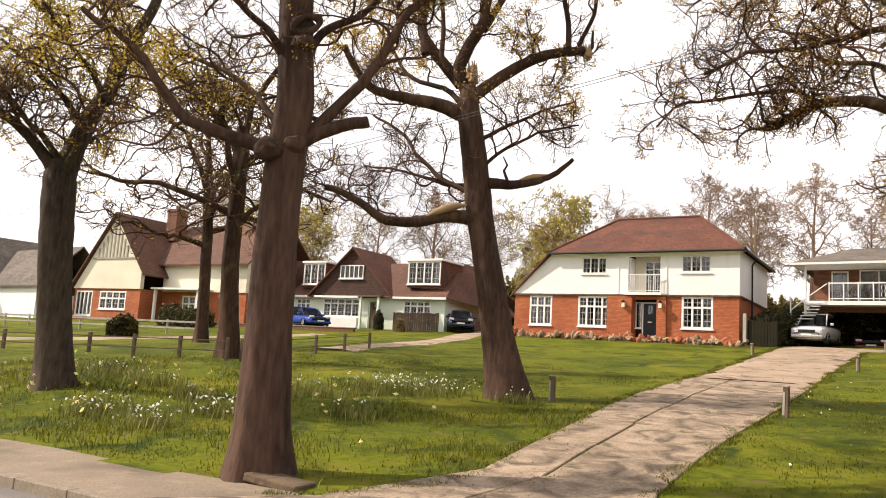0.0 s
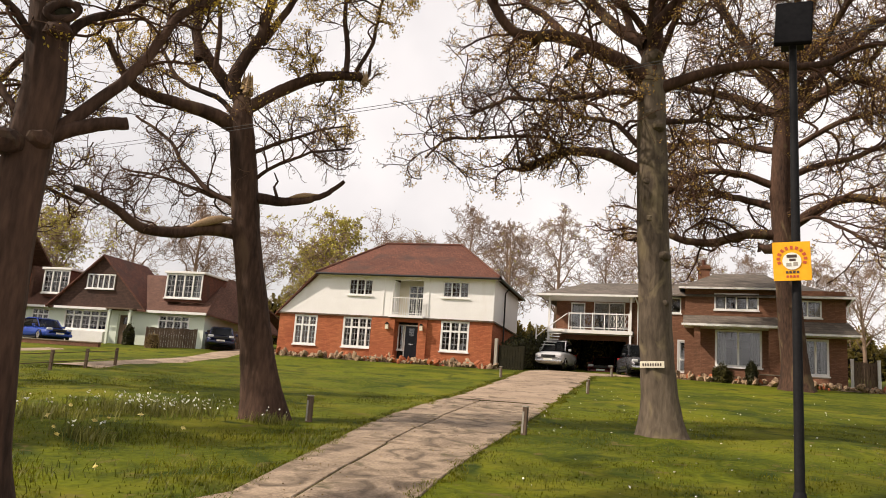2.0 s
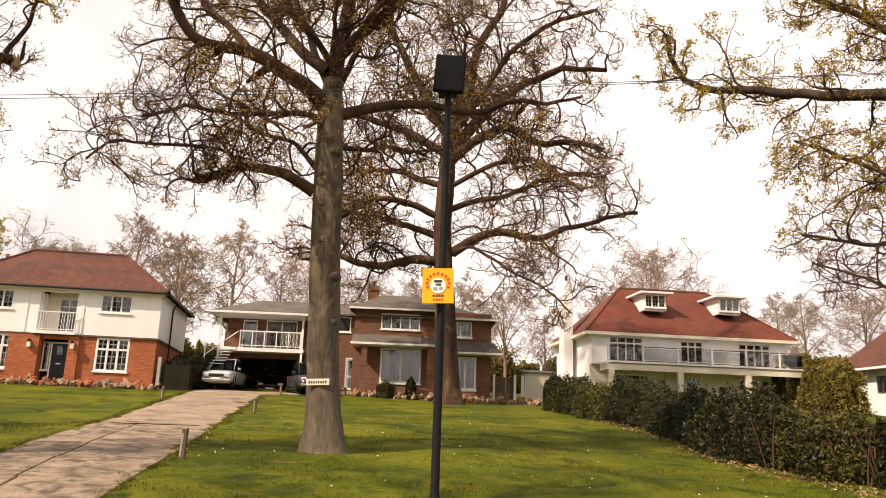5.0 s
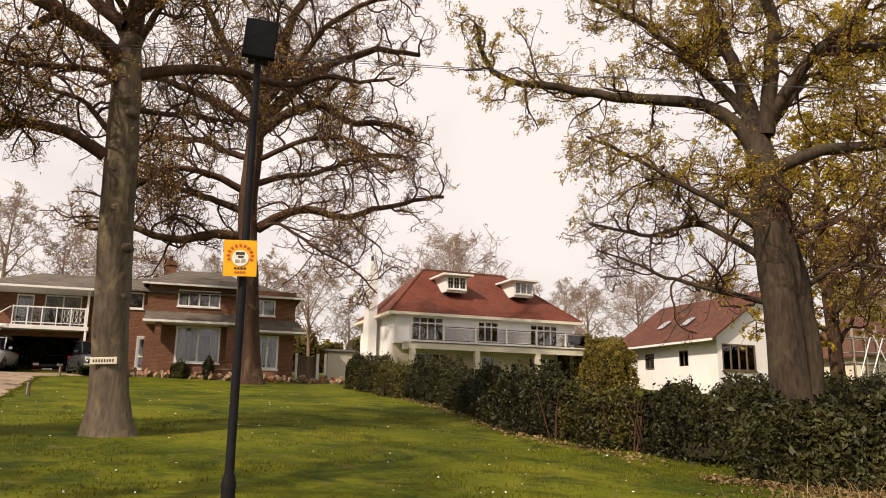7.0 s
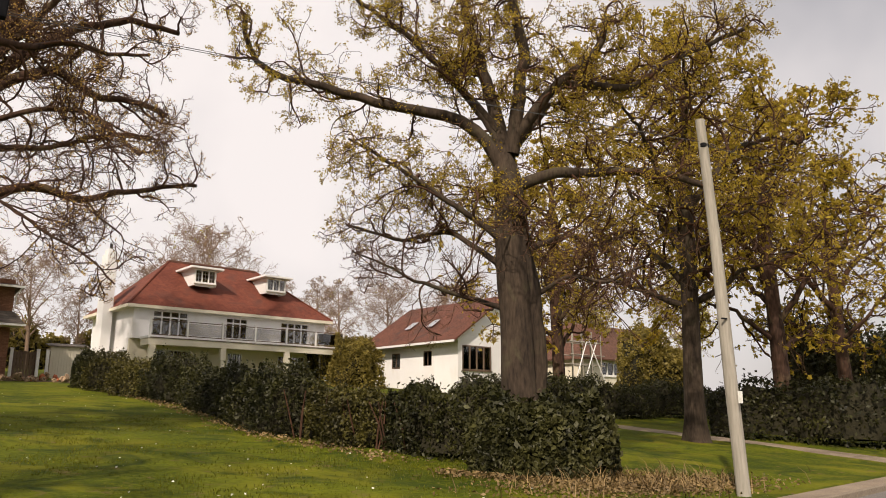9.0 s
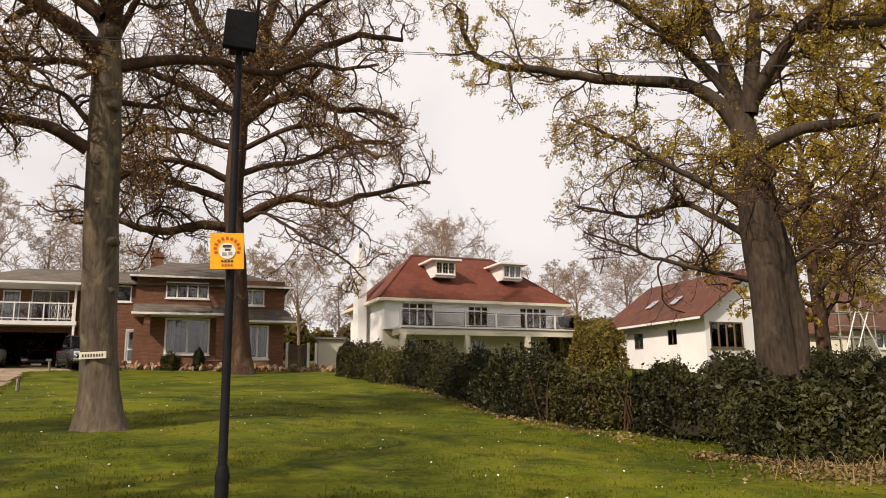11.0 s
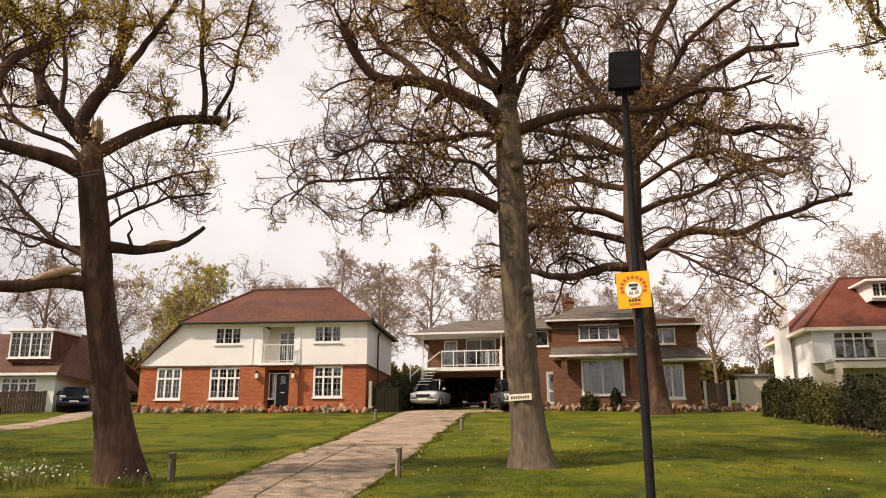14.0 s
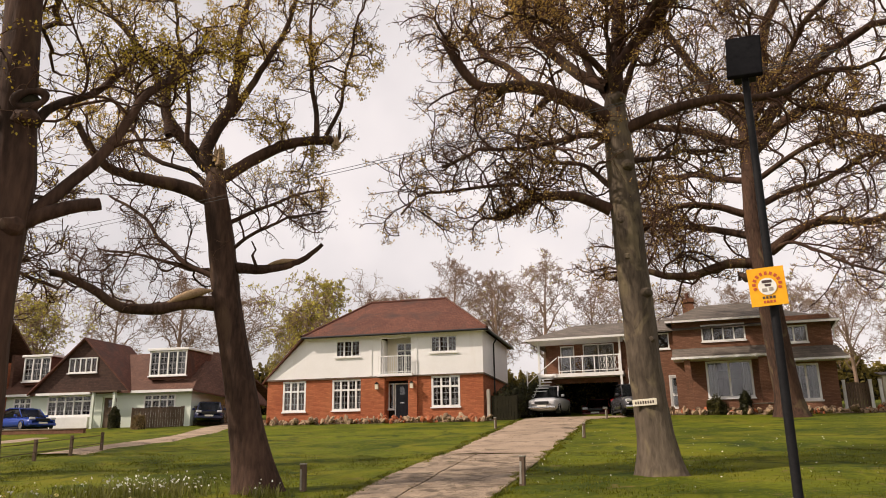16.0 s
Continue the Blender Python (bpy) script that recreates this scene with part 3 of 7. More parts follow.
def door(parent, x0, x1, z0, z1, y, mat, frame_mat=None):
    t = 0.07
    fm = part("door", boxes((x0, x0 + t, y - 0.02, y + 0.1, z0, z1), (x1 - t, x1, y - 0.02, y + 0.1, z0, z1), (x0 + t, x1 - t, y - 0.02, y + 0.1, z1 - t, z1)), frame_mat or M_WHITE, parent)
    bm = boxes((x0 + t, x1 - t, y + 0.02, y + 0.07, z0, z1 - t))
    c, w = (x0 + x1) / 2, (x1 - x0) / 2 - t - 0.12
    for a, b in ((0.12, 0.40), (0.46, 0.62)):
        for s in (-1, 1):
            box(bm, c + s * w / 2 - w * 0.42, c + s * w / 2 + w * 0.42, y + 0.005, y + 0.02, z0 + (z1 - z0) * a, z0 + (z1 - z0) * b)
    part("door_leaf", bm, mat, fm)
    g = part("pane", boxes((c - w * 0.55, c + w * 0.55, y + 0.010, y + 0.018, z0 + (z1 - z0) * 0.67, z0 + (z1 - z0) * 0.9)), M_GLASS, fm)
    g.visible_shadow = False
    part("letter_plate", boxes((c - 0.13, c + 0.13, y - 0.005, y + 0.02, z0 + (z1 - z0) * 0.42, z0 + (z1 - z0) * 0.45)), M_CHROME, fm)


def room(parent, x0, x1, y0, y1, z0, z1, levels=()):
    """The inside of a house: floors, back and partition, with the dimness put into their colour."""
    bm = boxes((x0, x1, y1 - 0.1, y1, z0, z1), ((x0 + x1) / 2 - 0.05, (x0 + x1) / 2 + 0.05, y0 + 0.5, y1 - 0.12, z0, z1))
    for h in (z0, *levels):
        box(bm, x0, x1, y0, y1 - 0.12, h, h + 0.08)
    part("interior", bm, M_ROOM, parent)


def house_red_brick():
    h = house_frame("brick_house", -20.54, 41.24, 3.0, 9.5, "red brick house with white upper storey, red hipped roof")
    F, E, D = 2.82, 5.38, 9.0          # heights of the brick band and the eaves, depth
    low = [(-7.68, -6.15, 0.87, 2.72), (-4.41, -2.34, 0.87, 2.72), (1.85, 3.58, 0.93, 2.74), (-0.98, 0.42, 0.30, 2.55)]
    part("wall", wall_bm(-8.74, 4.97, -0.4, F, 0, 0.28, low), M_BRICK, h)
    part("wall", boxes((4.69, 4.97, 0.285, D, -0.4, F)), M_BRICK, h)
    part("wall", boxes((-8.74, -8.46, 0.285, D, -0.4, F), (-8.46, 4.69, D - 0.28, D, -0.4, F)), M_BRICK, h)
    # white upper storey; its outer corner follows the long slope of the roof
    up = [(-4.23, -2.63, 4.08, 5.1), (1.82, 3.46, 4.12, 5.12), (-1.3, 0.6, 2.98, 5.12)]
    part("upper_wall", wall_bm(-6.2, 5.0, F, E, -0.05, 0.22, up), M_RENDER, h)
    part("upper_wall", extrude_profile([(-8.86, F), (-6.203, F), (-6.203, E)], -0.05, 0.22), M_RENDER, h)
    part("upper_wall", boxes((4.73, 5.0, 0.224, D, F, E), (-6.2, 4.73, D - 0.25, D, F, E)), M_RENDER, h)
    part("drip_band", boxes((-8.9, 5.06, -0.10, -0.052, F - 0.07, F + 0.02), (5.003, 5.06, -0.05, D, F - 0.07, F + 0.02)), M_TIMBER, h)
    # pilaster strips beside the balcony
    part("trim", boxes((-2.02, -1.86, -0.085, -0.053, F + 0.04, E - 0.05), (0.85, 1.01, -0.085, -0.053, F + 0.04, E - 0.05)), M_RENDER, h)
    room(h, -8.4, 4.6, 1.2, D - 0.35, -0.2, E - 0.1, (F - 0.1,))
    # hipped roof, its left slope running down to the lower storey
    zl, zr = 8.25, E + 0.02
    rl, rr = (-3.54, 4.5, zl), (1.75, 4.5, zl)
    ex0, ex1, ey0, ey1 = -6.35, 5.35, -0.42, D + 0.4
    part("roof", slab([(ex0, ey0, zr), (ex1, ey0, zr), rr, rl], 0.12), M_TILE, h)
    part("roof", slab([(ex1, ey0, zr), (ex1, ey1, zr), rr], 0.12), M_TILE, h)
    part("roof", slab([(ex1, ey1, zr), (ex0, ey1, zr), rl, rr], 0.12), M_TILE, h)
    part("roof", slab([(ex0, ey1, zr), (-9.05, ey1, F - 0.1), (-9.05, ey0 + 0.3, F - 0.1), (ex0, ey0, zr), rl], 0.12), M_TILE, h)
    tube_thing("ridge_tiles", [rl, tuple((Vector(rl) + Vector(rr)) / 2), rr], 0.11, M_TILE, h)
    for p, q in ((rl, (ex0, ey0, zr)), (rr, (ex1, ey0, zr)), (rr, (ex1, ey1, zr))):
        tube_thing("hip_tiles", [p, tuple((Vector(p) + Vector(q)) / 2), q], 0.09, M_TILE, h)
    gutter(h, [(ex0, ey0 - 0.05, zr - 0.08), (0, ey0 - 0.05, zr - 0.09), (ex1, ey0 - 0.05, zr - 0.08)], 0.075)
    gutter(h, [(ex1 + 0.05, ey0, zr - 0.08), (ex1 + 0.05, 4, zr - 0.09), (ex1 + 0.05, ey1, zr - 0.08)], 0.075)
    tube_thing("downpipe", [(ex1 + 0.03, 3.0, zr - 0.12), (5.12, 3.0, zr - 0.5), (5.12, 3.0, F + 0.1), (5.12, 3.0, -0.2)], 0.05, M_GUTTER, h)
    part("soffit", boxes((ex0 + 0.05, ex1 - 0.03, ey0 + 0.03, -0.055, E - 0.10, E - 0.06)), M_WHITE, h)
    for x0, x1, z0, z1 in low[:3]:
        window(h, x0, x1, z0, z1, 0.02, 4 if x1 - x0 > 2 else 3, (0.66,), 1, thick=0.11)
    for x0, x1, z0, z1 in up[:2]:
        window(h, x0, x1, z0, z1, -0.03, 3, (), 1, thick=0.08)
    # recessed balcony with glazed doors and a railing
    b = part("balcony", boxes((-1.45, 0.75, -0.32, 1.0, F - 0.02, F + 0.14), (-1.3, -1.22, 0.23, 1.0, F + 0.145, E - 0.3), (0.52, 0.6, 0.23, 1.0, F + 0.145, E - 0.3)), M_RENDER, h)
    part("balcony_wall", wall_bm(-1.215, 0.515, F + 0.145, E, 1.0, 1.15, [(-0.62, 0.45, F + 0.2, E - 0.45)]), M_CREAM, b)
    window(h, -0.62, 0.45, F + 0.2, E - 0.45, 1.02, 2, (0.75,), 1)
    part("top_rail", boxes((-1.4, 0.7, -0.29, -0.25, F + 1.15, F + 1.2), (-1.4, 0.7, -0.285, -0.255, F + 0.22, F + 0.26)), M_WHITE, b)
    for i in range(16):
        x = -1.38 + i * 0.137
        part("baluster", boxes((x - 0.012, x + 0.012, -0.28, -0.26, F + 0.14, F + 1.15)), M_WHITE, b)
    # porch: brick piers, door and its side light
    part("porch_pier", boxes((-2.5, -1.0, -0.22, -0.003, -0.3, F - 0.1)), M_BRICK, h)
    part("porch_pier", boxes((0.46, 1.0, -0.16, -0.003, -0.3, F - 0.1)), M_BRICK, h)
    # near-black back paints the shade of the porch recess
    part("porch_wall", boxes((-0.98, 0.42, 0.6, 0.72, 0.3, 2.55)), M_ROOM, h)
    part("porch_cheek", boxes((-1.08, -0.985, 0.285, 0.72, 0.1, 2.6), (0.425, 0.52, 0.285, 0.72, 0.1, 2.6)), M_BRICK, h)
    door(h, -0.55, 0.38, 0.36, 2.42, 0.42, M_DARKDOOR)
    window(h, -0.95, -0.60, 0.9, 2.42, 0.45, 1, (), 0, thick=0.05)
    part("doorstep", boxes((-1.3, 0.9, -0.75, 0.5, -0.1, 0.29), bevel=0.02), M_KERB, h)
    for x in (-1.45, 0.72):
        w = part("wall_lantern", boxes((x - 0.09, x + 0.09, -0.42, -0.24, 2.05, 2.35), (x - 0.03, x + 0.03, -0.36, -0.23, 2.36, 2.44)), M_CREAM, h)
        part("lantern_cap", extrude_profile([(x - 0.12, 2.352), (x + 0.12, 2.352), (x, 2.47)], -0.45, -0.23), M_BLACK, w)
    return h


def house_garage():
    h = house_frame("garage_house", -4.0, 46.5, 3.05, 4.0, "brown brick house with balcony over an open garage")
    # garage wing with a veranda above it
    part("wall", boxes((-9.3, -9.1, 1.2, 8.0, -0.3, 2.5)), M_BRICK_B, h)
    part("wall", wall_bm(-9.3, -4.2, -0.3, 2.6, 1.0, 1.2, [(-8.6, -4.75, -0.3, 2.3)]), M_BRICK_B, h)
    part("garage_floor", boxes((-9.1, -4.2, -0.4, 8.0, -0.12, 0.03)), M_DRIVE, h)
    # back and divider are blackened to paint the garage's shade
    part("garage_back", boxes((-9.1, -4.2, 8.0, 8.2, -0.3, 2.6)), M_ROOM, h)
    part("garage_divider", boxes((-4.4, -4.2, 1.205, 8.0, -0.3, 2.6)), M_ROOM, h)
    deck = part("balcony", boxes((-9.4, -4.25, -0.1, 8.2, 2.62, 2.84)), M_WHITE, h)
    part("veranda_wall", wall_bm(-9.3, -4.2, 2.845, 4.95, 2.0, 2.2, [(-8.35, -7.45, 2.9, 4.75), (-6.9, -4.95, 2.9, 4.8)]), M_BRICK_B, h)
    part("veranda_wall", boxes((-9.3, -9.1, 2.205, 8.0, 2.845, 4.95)), M_BRICK_B, h)
    # full-width pale cloth stands in for sky reflected in the veranda doors
    window(h, -8.35, -7.45, 2.9, 4.75, 2.02, 1, (), 0, curtain_and_sheen=0.49)
    window(h, -6.9, -4.95, 2.9, 4.8, 2.02, 2, (), 0, curtain_and_sheen=0.49)
    for x in (-9.33, -4.38):
        part("veranda_post", boxes((x - 0.06, x + 0.06, -0.08, 0.04, -0.2, 2.615), (x - 0.06, x + 0.06, -0.08, 0.04, 2.845, 4.95)), M_WHITE, h)
    rail = part("railing", boxes((-8.1, -4.45, -0.06, -0.01, 3.80, 3.87), (-8.1, -4.45, -0.05, -0.02, 2.95, 3.0)), M_WHITE, deck)
    for i in range(6):
        x = -8.1 + i * 0.725
        part("rail_post", boxes((x - 0.03, x + 0.03, -0.065, -0.005, 2.845, 3.9)), M_WHITE, deck)
    for i in range(3):
        x = -8.1 + i * 0.725
        g = part("glass_panel", boxes((x + 0.05, x + 0.675, -0.045, -0.033, 3.01, 3.78)), M_GLASS, deck)
        g.visible_shadow = False
    for i in range(5):
        for j in range(2):
            cx, cz = -5.45 + i * 0.22, 3.2 + j * 0.38
            P = [(cx + 0.1 * math.cos(a), -0.035, cz + 0.17 * math.sin(a)) for a in np.linspace(0, 2 * math.pi, 13)]
            tube_thing("iron_scroll", P, 0.014, M_WHITE, deck, 4)
    # white outside stair at the end of the veranda
    st = part("stair", boxes((-9.95, -9.88, -0.9, -0.85, 0.2, 3.0)), M_WHITE, h)
    for i in range(9):
        part("tread", boxes((-9.9 + i * 0.10, -9.0 + i * 0.07, -0.95 + i * 0.09, -0.72 + i * 0.09, 1.2 + i * 0.185, 1.25 + i * 0.185)), M_WHITE, st)
    tube_thing("stair_rail", [(-9.9, -1.0, 2.2), (-9.2, -0.7, 2.9), (-8.2, -0.1, 3.8)], 0.03, M_WHITE, st)
    e0 = 4.96
    part("roof", slab([(-10.05, -0.5, e0), (-3.4, -0.5, e0), (-3.4, 4.0, 6.35), (-7.6, 4.0, 6.35)], 0.1), M_TILE_G, h)
    part("roof", slab([(-10.05, 8.6, e0), (-10.05, -0.5, e0), (-7.6, 4.0, 6.35)], 0.1), M_TILE_G, h)
    part("roof", slab([(-3.4, 8.6, e0), (-10.05, 8.6, e0), (-7.6, 4.0, 6.35), (-3.4, 4.0, 6.35)], 0.1), M_TILE_G, h)
    part("fascia", boxes((-10.05, -3.4, -0.55, -0.505, e0 - 0.11, e0 + 0.01)), M_WHITE, h)
    part("ceiling_board", boxes((-9.95, -4.2, -0.45, 2.0, e0 - 0.12, e0 - 0.105)), M_WHITE, h)
    tube_thing("downpipe", [(-4.1, -0.45, e0 - 0.1), (-3.95, 0.0, e0 - 0.5), (-3.95, 0.0, -0.1)], 0.05, M_WHITE, h)
    # main block
    gl = [(-1.70, -0.97, 0.55, 2.5)]
    part("wall", wall_bm(-4.19, -1.28, -0.4, 5.0, 0.3, 0.55, gl + [(-2.3, -1.5, 4.05, 5.0)]), M_BRICK_B, h)
    low = [(0.4, 2.9, 1.05, 3.15), (4.95, 6.3, 0.8, 2.8)]
    up = [(0.35, 2.75, 4.3, 5.28), (4.55, 5.98, 3.98, 4.95)]
    part("wall", wall_bm(-1.275, 7.2, -0.4, 5.5, 0.0, 0.25, low + up), M_BRICK_B, h)
    part("wall", boxes((6.95, 7.2, 0.255, 8.0, -0.4, 5.1), (-4.19, 6.95, 7.8, 8.0, -0.4, 5.1), (-1.275, -1.03, 0.255, 0.6, -0.4, 5.1)), M_BRICK_B, h)
    room(h, -4.1, 6.9, 1.5, 7.75, -0.2, 5.0, (2.7,))
    door(h, -1.70, -0.97 - 0.0, 0.55, 2.5, 0.33, M_WHITE)
    part("pane", boxes((-1.55, -1.12, 0.30, 0.325, 0.75, 1.3), (-1.55, -1.12, 0.30, 0.325, 1.45, 2.35)), M_GLASS, h)
    window(h, -2.3, -1.5, 4.05, 5.0, 0.33, 1, (), 0)
    window(h, *low[0], 0.02, 2, (), 0, curtain_and_sheen=0.24, thick=0.11)
    window(h, *low[1], 0.02, 2, (), 0, curtain_and_sheen=0.3, thick=0.11)
    window(h, *up[0], 0.02, 4, (), 0, curtain_and_sheen=True, thick=0.08)
    window(h, *up[1], 0.02, 2, (), 0, curtain_and_sheen=True, thick=0.08)
    # pent roof over the ground floor
    part("pent_roof", slab([(-1.35, -1.35, 3.32), (3.95, -1.35, 3.32), (3.95, -0.02, 3.95), (-1.35, -0.02, 3.95)], 0.09), M_TILE_G, h)
    part("pent_roof", slab([(3.96, -1.0, 3.0), (7.75, -1.0, 3.0), (7.3, -0.02, 3.75), (3.96, -0.02, 3.75)], 0.09), M_TILE_G, h)
    part("fascia", boxes((-1.4, 3.95, -1.40, -1.355, 3.21, 3.33), (4.0, 7.78, -1.05, -1.005, 2.90, 3.01)), M_WHITE, h)
    part("soffit", boxes((-1.3, 3.9, -1.33, -0.02, 3.18, 3.2), (4.0, 7.6, -0.98, -0.02, 2.88, 2.9)), M_WHITE, h)
    part("porch_pier", boxes((-0.72, -0.38, -1.2, -0.9, -0.4, 3.17), (3.2, 3.9, -1.2, -0.9, -0.4, 3.17)), M_BRICK_B, h)
    e1, e2 = 5.55, 5.12
    part("roof", slab([(-1.6, -0.45, e1), (4.4, -0.45, e1), (3.2, 2.6, 6.85), (0.4, 2.6, 6.85)], 0.1), M_TILE_G, h)
    part("roof", slab([(-1.6, 6.0, e1), (-1.6, -0.45, e1), (0.4, 2.6, 6.85)], 0.1), M_TILE_G, h)
    part("roof", slab([(4.4, -0.45, e1), (4.4, 6.0, e1), (3.2, 2.6, 6.85)], 0.1), M_TILE_G, h)
    part("roof", slab([(-4.2, -0.1, e2), (7.6, -0.4, e2), (4.8, 4.0, 6.6), (-3.4, 4.0, 6.35)], 0.1), M_TILE_G, h)
    part("roof", slab([(7.6, -0.4, e2), (7.6, 8.4, e2), (4.8, 4.0, 6.6)], 0.1), M_TILE_G, h)
    part("roof", slab([(7.6, 8.4, e2), (-4.2, 8.4, e2), (-3.4, 4.0, 6.35), (4.8, 4.0, 6.6)], 0.1), M_TILE_G, h)
    part("fascia", boxes((-1.62, 4.42, -0.5, -0.455, e1 - 0.10, e1 + 0.01), (4.45, 7.62, -0.45, -0.405, e2 - 0.10, e2 + 0.01), (-3.4, -1.65, -0.15, -0.105, e2 - 0.10, e2 + 0.01)), M_WHITE, h)
    tube_thing("downpipe", [(7.5, -0.45, e2 - 0.1), (7.3, 0.0, e2 - 0.4), (7.3, 0.0, 3.7)], 0.045, M_WHITE, h)
    chimney(h, -0.3, 3.6, 5.6, 7.5, 0.7, M_BRICK_B)
    return h


def dormer(parent, x0, x1, z0, z1, y0, depth, cols, over, mat_cheek, lattice=1):
    d = part("dormer", boxes((x0 + 0.121, x1 - 0.121, y0 + 0.05, y0 + 0.15, z0 - 0.25, z0 + 0.06)), mat_cheek, parent)
    part("dormer_cheek", boxes((x0, x0 + 0.12, y0, y0 + depth, z0 - 0.2, z1 - 0.01), (x1 - 0.12, x1, y0, y0 + depth, z0 - 0.2, z1 - 0.01)), mat_cheek, d)
    part("dormer_roof", boxes((x0 - over, x1 + over, y0 - over, y0 + depth, z1, z1 + 0.16), bevel=0.02), M_WHITE, d)
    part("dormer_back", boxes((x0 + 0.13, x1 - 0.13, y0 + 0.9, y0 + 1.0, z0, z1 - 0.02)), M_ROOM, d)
    window(parent, x0 + 0.05, x1 - 0.05, z0, z1 - 0.02, y0 - 0.01, cols, (), lattice, thick=0.09)


def house_balcony():
    h = house_frame("balcony_house", 15.0, 54.0, 3.9, 7.0, "white rendered house with long balcony and red roof")
    W0, W1, B, E, D = -3.8, 11.5, 2.55, 4.85, 9.0
    up = [(-2.5, 0.1, 2.75, 4.6), (2.95, 4.75, 2.9, 4.5), (7.5, 10.05, 2.75, 4.5)]
    lo = [(-1.9, 0.6, 0.7, 1.9), (3.4, 4.6, 0.7, 1.9), (7.6, 10.0, 0.4, 1.9)]
    part("upper_wall", wall_bm(W0, W1, B, E, 1.6, 1.85, up), M_RENDER, h)
    part("wall", wall_bm(W0, W1, -1.2, B - 0.005, 2.0, 2.25, lo), M_CREAM, h)
    part("side_wall", boxes((W0, W0 + 0.25, 1.855, D + 1.6, B, E), (W1 - 0.25, W1, 1.855, D + 1.6, B, E), (W0, W1, D + 1.605, D + 1.8, -1.2, E)), M_RENDER, h)
    part("side_wall", boxes((W0, W0 + 0.25, 2.255, D + 1.6, -1.2, B - 0.005), (W1 - 0.25, W1, 2.255, D + 1.6, -1.2, B - 0.005)), M_RENDER, h)
    room(h, W0 + 0.3, W1 - 0.3, 3.2, D + 1.5, -0.4, E - 0.1, (B,))
    sw = part("side_window", boxes((W0 - 0.04, W0 - 0.003, 7.6, 8.3, 3.2, 4.5)), M_TIMBER, h)
    part("sill", boxes((W0 - 0.12, W0 - 0.045, 7.5, 8.4, 3.1, 3.19)), M_WHITE, sw)
    for a in up:
        window(h, *a, 1.63, 4 if a[1] - a[0] > 2 else 3, (0.74,), 0, thick=0.10)
    for a in lo:
        window(h, *a, 2.03, 4 if a[1] - a[0] > 2 else 3, (), 1, thick=0.08)
    deck = part("balcony", boxes((-3.25, 12.5, 0.0, 1.595, B - 0.06, B + 0.10)), M_WHITE, h)
    part("balcony_beam", boxes((-3.2, 12.45, 0.03, 0.25, B - 0.50, B - 0.07), (-3.2, -2.98, 0.255, 1.59, B - 0.50, B - 0.07), (12.23, 12.45, 0.255, 1.59, B - 0.50, B - 0.07)), M_CREAM, deck)
    for x in (-2.9, 2.2, 7.35, 12.3):
        bm = bmesh.new()
        box(bm, x - 0.13, x + 0.13, 0.02, 0.27, -1.2, 1.2)
        box(bm, x - 0.20, x + 0.20, -0.02, 0.31, 1.205, B - 0.51)
        part("balcony_post", bm, M_CREAM, h)
    n = 7
    for i in range(n):
        x = -3.1 + i * (15.5 / (n - 1))
        part("rail_post", boxes((x - 0.06, x + 0.06, 0.02, 0.14, B + 0.105, B + 1.3), (x - 0.08, x + 0.08, 0.0, 0.16, B + 1.3, B + 1.34)), M_WHITE, deck)
        if i < n - 1:
            x2 = x + 15.5 / (n - 1)
            g = part("glass_panel", boxes((x + 0.07, x2 - 0.07, 0.07, 0.085, B + 0.25, B + 1.1)), M_GLASS, deck)
            g.visible_shadow = False
    part("hand_rail", boxes((-3.1, 12.4, 0.045, 0.105, B + 1.15, B + 1.21)), M_TIMBER, deck)
    part("foot_rail", boxes((-3.1, 12.4, 0.045, 0.105, B + 0.16, B + 0.22), (-3.1, 12.4, -0.03, -0.004, B - 0.05, B + 0.0)), M_TIMBER, deck)
    # hipped roof with two dormers
    ex0, ex1, ey0, ey1, ze, zr = W0 - 0.55, W1 + 0.55, 1.2, D + 2.3, E + 0.0, 9.15
    rl, rr = (0.2, 6.6, zr), (7.6, 6.6, zr)
    part("roof", slab([(ex0, ey0, ze), (ex1, ey0, ze), rr, rl], 0.12), M_TILE_R, h)
    part("roof", slab([(ex1, ey0, ze), (ex1, ey1, ze), rr], 0.12), M_TILE_R, h)
    part("roof", slab([(ex1, ey1, ze), (ex0, ey1, ze), rl, rr], 0.12), M_TILE_R, h)
    part("roof", slab([(ex0, ey1, ze), (ex0, ey0, ze), rl], 0.12), M_TILE_R, h)
    tube_thing("ridge_tiles", [rl, (3.9, 6.6, zr + 0.01), rr], 0.12, M_TILE_D, h)
    for p, q in ((rl, (ex0, ey0, ze)), (rr, (ex1, ey0, ze))):
        tube_thing("hip_tiles", [p, tuple((Vector(p) + Vector(q)) / 2), q], 0.09, M_TILE_R, h)
    part("fascia", boxes((ex0, ex1, ey0 - 0.05, ey0 - 0.003, ze - 0.22, ze + 0.0), (ex0 - 0.05, ex0 - 0.003, ey0, ey1, ze - 0.22, ze)), M_CREAM, h)
    part("soffit", boxes((ex0 + 0.05, ex1 - 0.05, ey0 + 0.02, ey1, ze - 0.2, ze - 0.14)), M_CREAM, h)
    dormer(h, 0.75, 2.5, 7.05, 8.1, 2.75, 3.2, 3, 0.42, M_WHITE)
    dormer(h, 6.7, 8.45, 7.05, 8.1, 2.75, 3.2, 3, 0.42, M_WHITE)
    ch = part("chimney", boxes((-4.85, -4.15, 5.0, 6.4, -1.2, 8.9), (-4.75, -4.25, 5.15, 6.2, 8.905, 9.25), bevel=0.03), M_RENDER, h)
